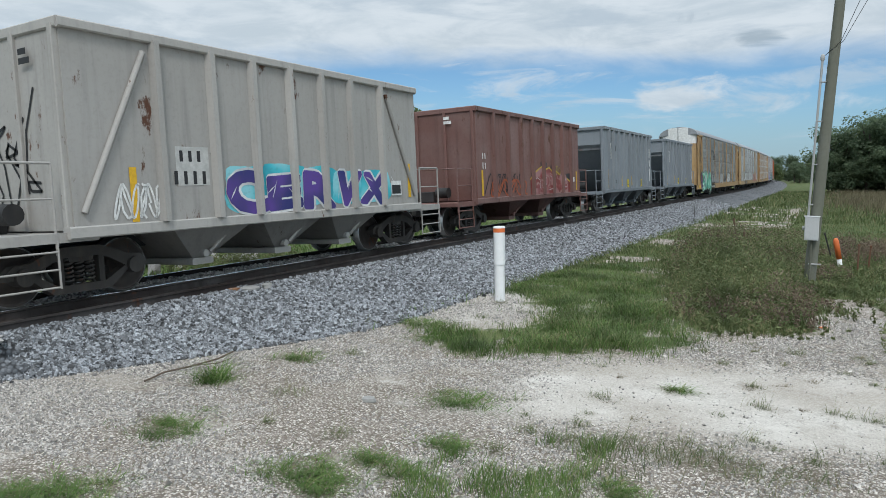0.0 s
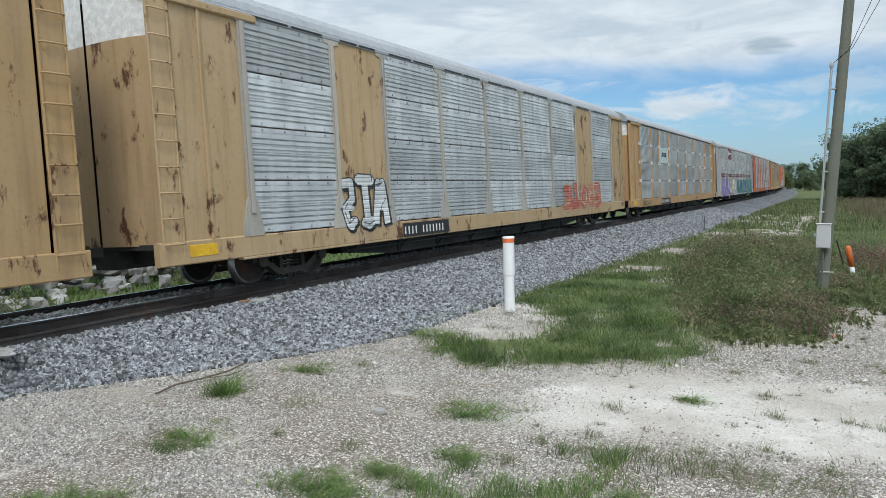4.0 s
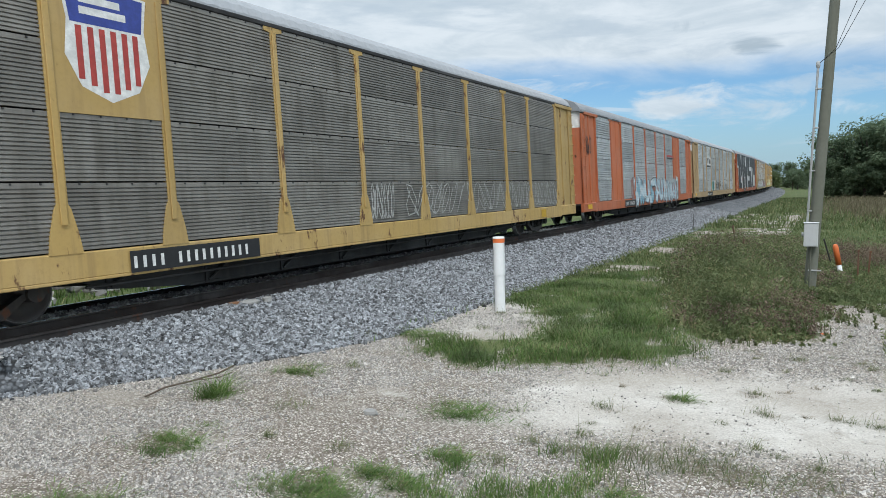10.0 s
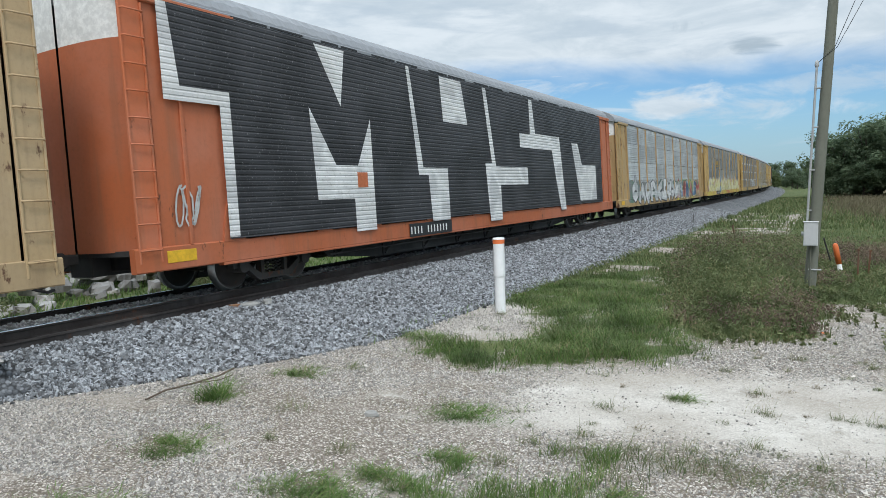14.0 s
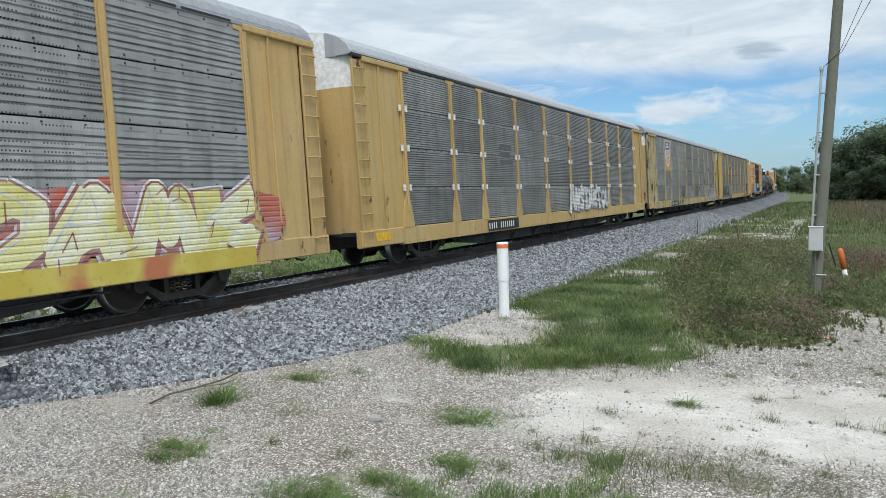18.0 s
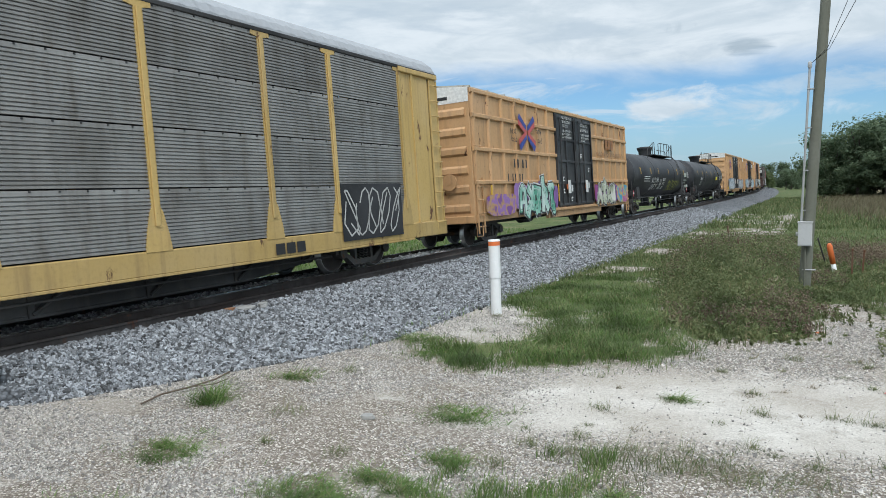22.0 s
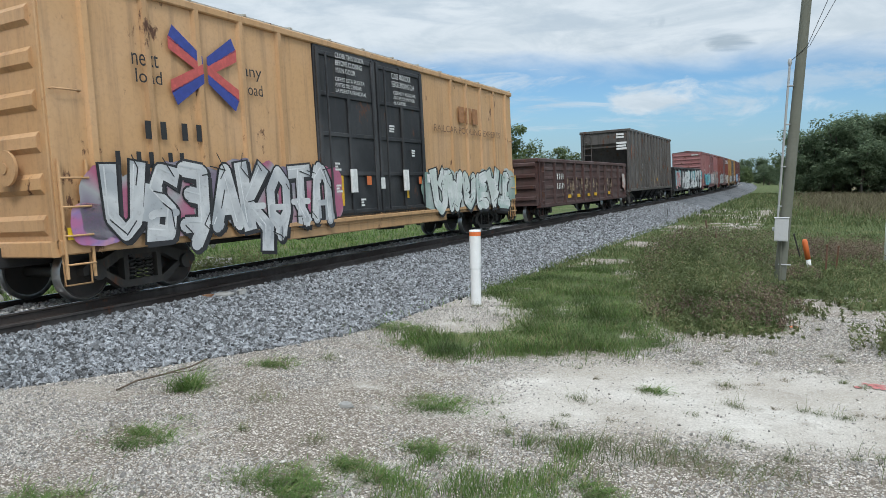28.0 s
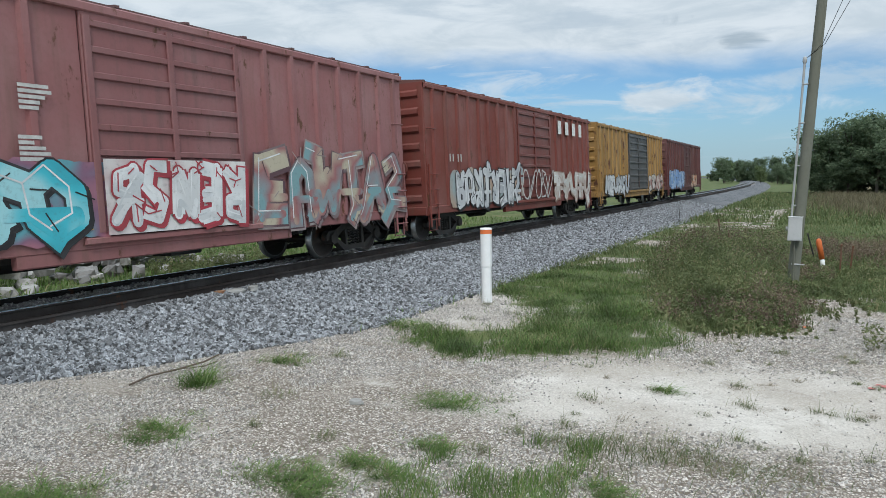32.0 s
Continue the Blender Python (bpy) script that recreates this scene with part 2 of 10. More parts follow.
def paint(col, dirt=(0.09, 0.07, 0.055), amount=0.45, rough=0.5, rust=0.0, vary=0.1, metal=0.0, gloss=0.4):
    """Weathered coat: faded patches, streaks that run down, fine grime, optional rust."""
    key = ("paint", col, dirt, amount, rough, rust, vary, metal)
    if key in MATS:
        return MATS[key]
    m, n, l, p = node_mat("paint")
    vec, rnd = local(n, l)
    patches = ramp01(n, l, noise_tex(n, l, vec, 0.55, 5), 0.38, 0.72)
    streak = ramp01(n, l, noise_tex(n, l, vec, 1.0, 5, 0.6, (5, 5, 0.32)), 0.46, 0.78)
    fine = noise_tex(n, l, vec, 14, 6, 0.7)
    faded = tuple(min(1, c * 0.86 + 0.045) for c in col)
    dark = tuple(c * 0.9 for c in col)
    c = mix_rgb(n, l, patches, dark, faded)
    k = n.new("ShaderNodeMath")
    k.operation = "MULTIPLY"
    k.inputs[1].default_value = amount
    l.new(streak, k.inputs[0])
    c = mix_rgb(n, l, k.outputs[0], c, dirt)
    k2 = n.new("ShaderNodeMath")
    k2.operation = "MULTIPLY"
    k2.inputs[1].default_value = amount * 0.55
    l.new(ramp01(n, l, fine, 0.45, 0.8), k2.inputs[0])
    c = mix_rgb(n, l, k2.outputs[0], c, dirt)
    if rust:
        spots = ramp01(n, l, noise_tex(n, l, vec, 2.6, 8, 0.68, (1, 1, 0.5)), 0.64 - 0.16 * rust, 0.70 - 0.12 * rust)
        c = mix_rgb(n, l, spots, c, (0.10, 0.042, 0.022))
    b = n.new("ShaderNodeMapRange")
    b.inputs["To Min"].default_value, b.inputs["To Max"].default_value = 1 - vary, 1 + vary
    l.new(rnd, b.inputs["Value"])
    c = mix_rgb(n, l, 1.0, c, b.outputs[0], "MULTIPLY")
    l.new(c, p.inputs["Base Color"])
    r = n.new("ShaderNodeMapRange")
    r.inputs["To Min"].default_value, r.inputs["To Max"].default_value = rough - 0.1, rough + 0.25
    l.new(fine, r.inputs["Value"]), l.new(r.outputs[0], p.inputs["Roughness"])
    p.inputs["Metallic"].default_value = metal
    p.inputs["Specular IOR Level"].default_value = gloss
    bump = n.new("ShaderNodeBump")
    bump.inputs["Strength"].default_value, bump.inputs["Distance"].default_value = 0.18, 0.02
    l.new(noise_tex(n, l, vec, 3.0, 6, 0.6), bump.inputs["Height"]), l.new(bump.outputs[0], p.inputs["Normal"])
    MATS[key] = m
    return m


def plain(col, rough=0.6, metal=0.0, vary=0.12):
    """Small or far things: one colour broken by fine grime."""
    key = ("plain", col, rough, metal)
    if key in MATS:
        return MATS[key]
    m, n, l, p = node_mat("coat")
    vec, rnd = local(n, l)
    f = noise_tex(n, l, vec, 9, 6, 0.65)
    c = mix_rgb(n, l, ramp01(n, l, f, 0.35, 0.75), tuple(x * (1 - vary * 1.6) for x in col), tuple(min(1, x * (1 + vary)) for x in col))
    l.new(c, p.inputs["Base Color"])
    p.inputs["Roughness"].default_value, p.inputs["Metallic"].default_value = rough, metal
    MATS[key] = m
    return m


def perforated(col, holes=True, dirt=(0.06, 0.055, 0.05), amount=0.5):
    """Galvanised or painted side screens; the pressed holes lie in rows."""
    key = ("perf", col, holes, dirt, amount)
    if key in MATS:
        return MATS[key]
    m, n, l, p = node_mat("screen_metal")
    vec, rnd = local(n, l, 23.0)
    raw = n.new("ShaderNodeTexCoord").outputs["Object"]
    patches = ramp01(n, l, noise_tex(n, l, vec, 0.8, 6, 0.6), 0.35, 0.72)
    streak = ramp01(n, l, noise_tex(n, l, vec, 1.0, 5, 0.65, (4, 4, 0.5)), 0.42, 0.78)
    bands = ramp01(n, l, noise_tex(n, l, vec, 1.0, 4, 0.6, (0.15, 0.15, 6)), 0.4, 0.7)
    c = mix_rgb(n, l, patches, tuple(x * 0.82 for x in col), tuple(min(1, x * 1.12) for x in col))
    for src, k in ((streak, amount), (bands, amount * 0.5)):
        q = n.new("ShaderNodeMath")
        q.operation = "MULTIPLY"
        q.inputs[1].default_value = k
        l.new(src, q.inputs[0])
        c = mix_rgb(n, l, q.outputs[0], c, dirt)
    b = n.new("ShaderNodeMapRange")
    b.inputs["To Min"].default_value, b.inputs["To Max"].default_value = 0.84, 1.14
    l.new(rnd, b.inputs["Value"])
    c = mix_rgb(n, l, 1.0, c, b.outputs[0], "MULTIPLY")
    if holes:
        sep = n.new("ShaderNodeSeparateXYZ")
        l.new(raw, sep.inputs[0])

        def pulse(sock, period, width):
            d = n.new("ShaderNodeMath")
            d.operation = "DIVIDE"
            d.inputs[1].default_value = period
            l.new(sock, d.inputs[0])
            fr = n.new("ShaderNodeMath")
            fr.operation = "FRACT"
            l.new(d.outputs[0], fr.inputs[0])
            lt = n.new("ShaderNodeMath")
            lt.operation = "LESS_THAN"
            lt.inputs[1].default_value = width
            l.new(fr.outputs[0], lt.inputs[0])
            return lt.outputs[0]

        a, d2, grp = pulse(sep.outputs["Y"], 0.052, 0.4), pulse(sep.outputs["Z"], 0.125, 0.2), pulse(sep.outputs["Y"], 0.62, 0.72)
        mu = n.new("ShaderNodeMath")
        mu.operation = "MULTIPLY"
        l.new(a, mu.inputs[0]), l.new(d2, mu.inputs[1])
        mu2 = n.new("ShaderNodeMath")
        mu2.operation = "MULTIPLY"
        l.new(mu.outputs[0], mu2.inputs[0]), l.new(grp, mu2.inputs[1])
        c = mix_rgb(n, l, mu2.outputs[0], c, (0.02, 0.02, 0.02))
    l.new(c, p.inputs["Base Color"])
    p.inputs["Metallic"].default_value = 0.25
    p.inputs["Roughness"].default_value = 0.5
    bump = n.new("ShaderNodeBump")
    bump.inputs["Strength"].default_value, bump.inputs["Distance"].default_value = 0.25, 0.03
    l.new(noise_tex(n, l, vec, 2.2, 5, 0.6), bump.inputs["Height"]), l.new(bump.outputs[0], p.inputs["Normal"])
    MATS[key] = m
    return m


SPRAYED = {}


def spray(cols, scale=0.9, ribs=False):
    """Spray paint that blends several colours in soft drifts with flecks; ribs: it lies on pressed screens."""
    key = ("spray", tuple(cols), scale, ribs)
    if key in MATS:
        return MATS[key]
    m, n, l, p = node_mat("spray_paint")
    vec, rnd = local(n, l, 11.0)
    f = noise_tex(n, l, vec, scale, 2, 0.4)
    cr = n.new("ShaderNodeValToRGB")
    e = cr.color_ramp.elements
    k = len(cols)
    while len(e) < k:
        e.new(0.5)
    for i, c in enumerate(cols):
        e[i].position = 0.40 + 0.20 * i / max(1, k - 1)
        e[i].color = (*c, 1)
    l.new(f, cr.inputs[0])
    fine = ramp01(n, l, noise_tex(n, l, vec, 11, 5, 0.7, (1, 1, 0.4)), 0.5, 0.85)
    q = n.new("ShaderNodeMath")
    q.operation = "MULTIPLY"
    q.inputs[1].default_value = 0.5
    l.new(fine, q.inputs[0])
    c = mix_rgb(n, l, q.outputs[0], cr.outputs[0], (0.08, 0.07, 0.065))
    if ribs:
        raw = n.new("ShaderNodeTexCoord").outputs["Object"]
        sep = n.new("ShaderNodeSeparateXYZ")
        l.new(raw, sep.inputs[0])
        pitch = 0.101 if ribs == 1 else 0.059
        d = n.new("ShaderNodeMath")
        d.operation = "MULTIPLY_ADD"
        d.inputs[1].default_value, d.inputs[2].default_value = 1 / pitch, -1.15 / pitch
        l.new(sep.outputs["Y"], d.inputs[0])
        fr = n.new("ShaderNodeMath")
        fr.operation = "PINGPONG"
        fr.inputs[1].default_value = 0.5
        l.new(d.outputs[0], fr.inputs[0])
        b = n.new("ShaderNodeBump")
        b.inputs["Strength"].default_value, b.inputs["Distance"].default_value = 0.6, 0.018
        l.new(ramp01(n, l, fr.outputs[0], 0.05, 0.24), b.inputs["Height"]), l.new(b.outputs[0], p.inputs["Normal"])
        # bare metal shows in the grooves and at worn spots
        worn = ramp01(n, l, noise_tex(n, l, vec, 26, 4, 0.7), 0.60, 0.72)
        c = mix_rgb(n, l, worn, c, (0.22, 0.22, 0.22))
    l.new(c, p.inputs["Base Color"])
    p.inputs["Roughness"].default_value = 0.55
    MATS[key] = m
    SPRAYED[m.name] = (list(cols), scale)
    return m


def on_ribs(m, kind):
    """The same spray paint as it looks on a screen's pressed ribs."""
    return spray(*SPRAYED[m.name], kind) if kind and m and m.name in SPRAYED else m


BLACK_STEEL = paint((0.020, 0.020, 0.021), (0.055, 0.048, 0.042), 0.5, 0.62)
TRUCK_STEEL = paint((0.040, 0.036, 0.033), (0.10, 0.082, 0.066), 0.6, 0.7, 0.25)
WHEEL_STEEL = paint((0.050, 0.042, 0.038), (0.085, 0.064, 0.052), 0.7, 0.6, 0.4)
TREAD = plain((0.42, 0.42, 0.42), 0.32, 0.9)
WHITE = plain((0.75, 0.75, 0.73), 0.55)
INK = plain((0.02, 0.02, 0.022), 0.6)
YELLOW_TAPE = plain((0.72, 0.42, 0.02), 0.5)


# ---- lettering and graffiti on car sides ----
def glyphs(text, bold=0.0, shear=0.0, depth=0.0, res=3):
    """A flat mesh of the built-in font's letters, and its bounds."""
    cu = bpy.data.curves.new("letters", "FONT")
    cu.body, cu.size, cu.offset, cu.shear, cu.extrude, cu.resolution_u = text, 1.0, bold, shear, depth, res
    tmp = bpy.data.objects.new("letters", cu)
    me = bpy.data.meshes.new_from_object(tmp)
    bpy.data.objects.remove(tmp)
    bpy.data.curves.remove(cu)
    return me


def bounds(me):
    co = np.empty(len(me.vertices) * 3, np.float32)
    me.vertices.foreach_get("co", co)
    co = co.reshape(-1, 3)
    return co, co[:, 0].min(), co[:, 0].max(), co[:, 1].min(), co[:, 1].max()


def side_matrix(x, y, z, turn=0.0):
    """Places a drawing made in x, y on the near side: its x runs with the car's +y, its y up."""
    return Matrix(((0, 0, 1, x), (1, 0, 0, y), (0, 1, 0, z), (0, 0, 0, 1))) @ Matrix.Rotation(turn, 4, "Z")


def end_matrix(x, y, z):
    """Places a drawing on the end that faces the camera (the car's -y end)."""
    return Matrix(((1, 0, 0, x), (0, 0, -1, y), (0, 1, 0, z), (0, 0, 0, 1)))


def lettering(parent, text, y0, y1, z0, z1, material, x, name="lettering", bold=0.0, at=None):
    """Words fitted into a box on the near side."""
    me = glyphs(text, bold)
    co, a0, a1, b0, b1 = bounds(me)
    co[:, 0] = (co[:, 0] - a0) / (a1 - a0) * (y1 - y0)
    co[:, 1] = (co[:, 1] - b0) / (b1 - b0) * (z1 - z0)
    me.vertices.foreach_set("co", co.ravel())
    me.materials.clear()
    me.materials.append(material)
    return part(name, me, None, parent, at=at or side_matrix(x, y0, z0))


def bars(parent, y, z, h, words, material, x, name="marking", at=None):
    """Rows of plain bars that stand for small writing: words is a list of rows of widths in bar heights."""
    g = Geo()
    for r, row in enumerate(words):
        u = 0.0
        for w in row:
            if 0 < w < 1 and h < 0.4:
                g.add([(u, -r * h * 1.5, 0), (u + 0.5 * w * h, -r * h * 1.5, 0), (u + 0.5 * w * h, -r * h * 1.5 + h * 0.92, 0), (u, -r * h * 1.5 + h * 0.92, 0)], [(0, 1, 2, 3)])
            elif w > 0:
                g.add([(u, -r * h * 1.5, 0), (u + w * h, -r * h * 1.5, 0), (u + w * h, -r * h * 1.5 + h, 0), (u, -r * h * 1.5 + h, 0)], [(0, 1, 2, 3)])
            u += abs(w) * h + 0.22 * h
    return tagged(part(name, g, material, parent, at=at or side_matrix(x, y, z)), kind="stuff")


def shape(parent, pts, material, x, name="painted_shape", at=None):
    """A flat painted polygon from (y, z) corners."""
    g = Geo().add([(a, b, 0) for a, b in pts], [tuple(range(len(pts)))])
    return part(name, g, material, parent, at=at or side_matrix(x, 0, 0))


def blob(rng, y0, y1, z0, z1, n=26, rough=0.22):
    """An uneven outline, with soft lobes, that fills a box."""
    cy, cz, ry, rz = (y0 + y1) / 2, (z0 + z1) / 2, (y1 - y0) / 2, (z1 - z0) / 2
    waves = [(k, rng.uniform(0, 6.28), rng.uniform(0.3, 1.0) / k ** 0.5) for k in (2, 3, 5, 7)]
    n = max(n, 40)
    out = []
    for i in range(n):
        a = 2 * math.pi * i / n
        c, s = math.cos(a), math.sin(a)
        lobe = 0.5 + 0.28 * sum(u * math.sin(k * a + p) for k, p, u in waves)
        k = (abs(c) ** 4 + abs(s) ** 4) ** -0.25 * (1 - rough * (0.85 * min(1.0, max(0.0, lobe)) + 0.15 * rng.random()))
        out.append((cy + ry * c * k, cz + rz * s * k))
    return out


GLYPH = {}


def glyph(ch):
    """Corners (centred, unit box) and triangles of one letter, slightly bold."""
    if ch not in GLYPH:
        me = glyphs(ch, 0.012, 0, 0, 3)
        co, a0, a1, b0, b1 = bounds(me)
        me.calc_loop_triangles()
        tri = np.array([t.vertices[:] for t in me.loop_triangles], np.int32)
        uv = np.stack([(co[:, 0] - (a0 + a1) / 2) / max(0.18, a1 - a0), (co[:, 1] - (b0 + b1) / 2) / (b1 - b0)], 1)
        bpy.data.meshes.remove(me)
        GLYPH[ch] = (uv, tri)
    return GLYPH[ch]


def swollen(ch, w, h, r, mat, bulge, wave):
    """A letter w by h grown by r all round with soft corners: copies of it laid in a ring, each a hair above the last."""
    uv, tri = glyph(ch)
    p = np.stack([uv[:, 0] * (w - 2 * r * 0.8) * (1 + bulge * uv[:, 1]) + wave * 0.12 * w * np.sin(uv[:, 1] * 4.2), uv[:, 1] * h], 1)
    v, f = [], []
    k = 22 if r > 0.06 else 14
    for i in range(k):
        a = 2 * math.pi * i / k
        v.append(np.column_stack([p + (np.array([math.cos(a), math.sin(a)]) * r if k > 1 else 0), np.full(len(p), 0.00012 * i)]))
        f.append(tri + i * len(p))
    return big_mesh("graffiti_letter", np.concatenate(v), np.concatenate(f), mat)


def graffiti(parent, text, y0, y1, z0, z1, fill, outline, x, ground=None, seed=1, fat=0.035, halo=None, lean=0.06, squash=0.0):
    """A painted piece: cloud of colour, swollen outlined letters that crowd each other, each with its own tilt and size."""
    rng = random.Random(seed)
    if ground:
        for i in range(5):
            a, b = y0 + (y1 - y0) * (i / 5 - 0.03), y0 + (y1 - y0) * ((i + 1) / 5 + 0.06)
            shape(parent, blob(rng, a, b, z0 - 0.02 + 0.1 * rng.random(), z1 + 0.02 + 0.2 * rng.random(), 34, 0.3), ground, x + 0.001 * i, "graffiti_cloud")
    w, h = (y1 - y0) / max(1, len(text)), z1 - z0
    body = min(0.11 if h < 1.6 else 0.15, 0.045 * h + 0.45 * fat * h)
    edge = 0.035 + 0.25 * fat * h
    rim = 0.028
    for r, mat, dx in ((body + edge + rim, halo, 0.006), (body + edge, outline, 0.010), (body, fill, 0.014)):
        if mat is None:
            continue
        rr = random.Random(seed + 5)
        for i, ch in enumerate(text):
            tilt, top, low, sz, bulge, wave = rr.uniform(-lean, lean), rr.uniform(-0.10, 0.05), rr.uniform(-0.03, 0.06), rr.uniform(0.90, 1.03), rr.uniform(-0.22, 0.22), rr.uniform(-1, 1)
            if ch == " ":
                continue
            hz = h * (1 + top - low) - 2 * (body + edge)
            m = mat[i % len(mat)] if isinstance(mat, (list, tuple)) else mat
            me = swollen(ch, w * sz * (1 + squash) - (0.02 if halo else 0), hz, r, m, bulge, wave)
            part("graffiti_letter", me, None, parent, at=side_matrix(x + dx + 0.0006 * (i % 3), y0 + w * (i + 0.5), (z0 + z1) / 2 + (top + low) * h / 2, tilt))
    # inner strokes: cracks, arrows and shadow edges that break up the letters
    ink = (outline[0] if isinstance(outline, (list, tuple)) else outline) or halo
    if ink:
        for i in range(len(text) * 2):
            g = Geo()
            c, b, L, a = y0 + w * (i / 2 + rng.uniform(0.1, 0.9)), rng.uniform(z0 + 0.2 * h, z1 - 0.2 * h), rng.uniform(0.12, 0.3) * h, rng.uniform(0, 3.1)
            dy, dz, t = math.cos(a) * L, math.sin(a) * L, 0.012 + 0.01 * rng.random()
            q = (-math.sin(a) * t, math.cos(a) * t)
            g.add([(c - dy, b - dz, 0), (c + q[0], b + q[1], 0), (c + dy, b + dz, 0), (c - q[0], b - q[1], 0)], [(0, 3, 2, 1)])
            part("graffiti_stroke", g, ink, parent, at=side_matrix(x + 0.0195, 0, 0))


FORMS = (((( -.36, -.5), (-.30, .5)), ((-.30, .45), (.28, .36), (.30, .06), (-.2, -.03)), ((-.1, 0), (.42, -.5))),
         (((.36, .40), (-.1, .48), (-.34, .2), (.3, -.1), (.2, -.44), (-.36, -.42)),),
         (((-.4, -.5), (-.30, .5)), ((-.30, .5), (.30, -.5)), ((.30, -.5), (.36, .5))),
         (((-.35, -.46), (-.33, .46)), ((-.33, .44), (.42, .5)), ((-.34, 0), (.24, .06)), ((-.35, -.44), (.42, -.5))),
         (((-.46, -.5), (0, .5)), ((0, .5), (.44, -.5)), ((-.28, -.14), (.30, -.10))),
         (((-.36, -.5), (-.34, .5)), ((.42, .5), (-.28, .02), (.44, -.5))),
         (((-.05, .48), (-.4, .2), (-.38, -.25), (0, -.48), (.38, -.2), (.36, .25), (-.05, .48)),),
         (((-.46, .42), (.46, .5)), ((.02, .44), (-.06, -.5)), ((-.06, -.48), (.24, -.5))),
         (((-.42, .5), (-.36, -.3), (0, -.5), (.34, -.3), (.42, .5)),),
         (((-.48, .5), (-.22, -.48), (0, .16), (.22, -.48), (.46, .5)),))


def strokes(paths, r, flare, round_ends, material, lift=0.0001):
    """One flat mesh of fat strokes along paths, each a hair above the last."""
    g, k = Geo(), 0
    for path in paths:
        for (a, b), last in zip(zip(path, path[1:]), [False] * (len(path) - 2) + [True]):
            d = Vector((b[0] - a[0], b[1] - a[1]))
            if d.length < 1e-4:
                continue
            d.normalize()
            q = Vector((-d.y, d.x))
            e = 0 if round_ends else r * 0.9
            ra, rb = r * (1 + flare * (a == path[0])), r * (1 + flare * last)
            pa, pb = Vector(a) - d * (e if a == path[0] else 0), Vector(b) + d * (e if last else 0)
            g.add([(*(pa - q * ra), k * lift), (*(pb - q * rb), k * lift), (*(pb + q * rb), k * lift), (*(pa + q * ra), k * lift)], [(0, 1, 2, 3)])
            k += 1
        for i, c in enumerate(path):
            if round_ends or 0 < i < len(path) - 1:
                g.add([(c[0] + r * math.cos(t * math.pi / 5), c[1] + r * math.sin(t * math.pi / 5), k * lift) for t in range(10)], [tuple(range(10))])
                k += 1
    return g.mesh("graffiti_form", material)


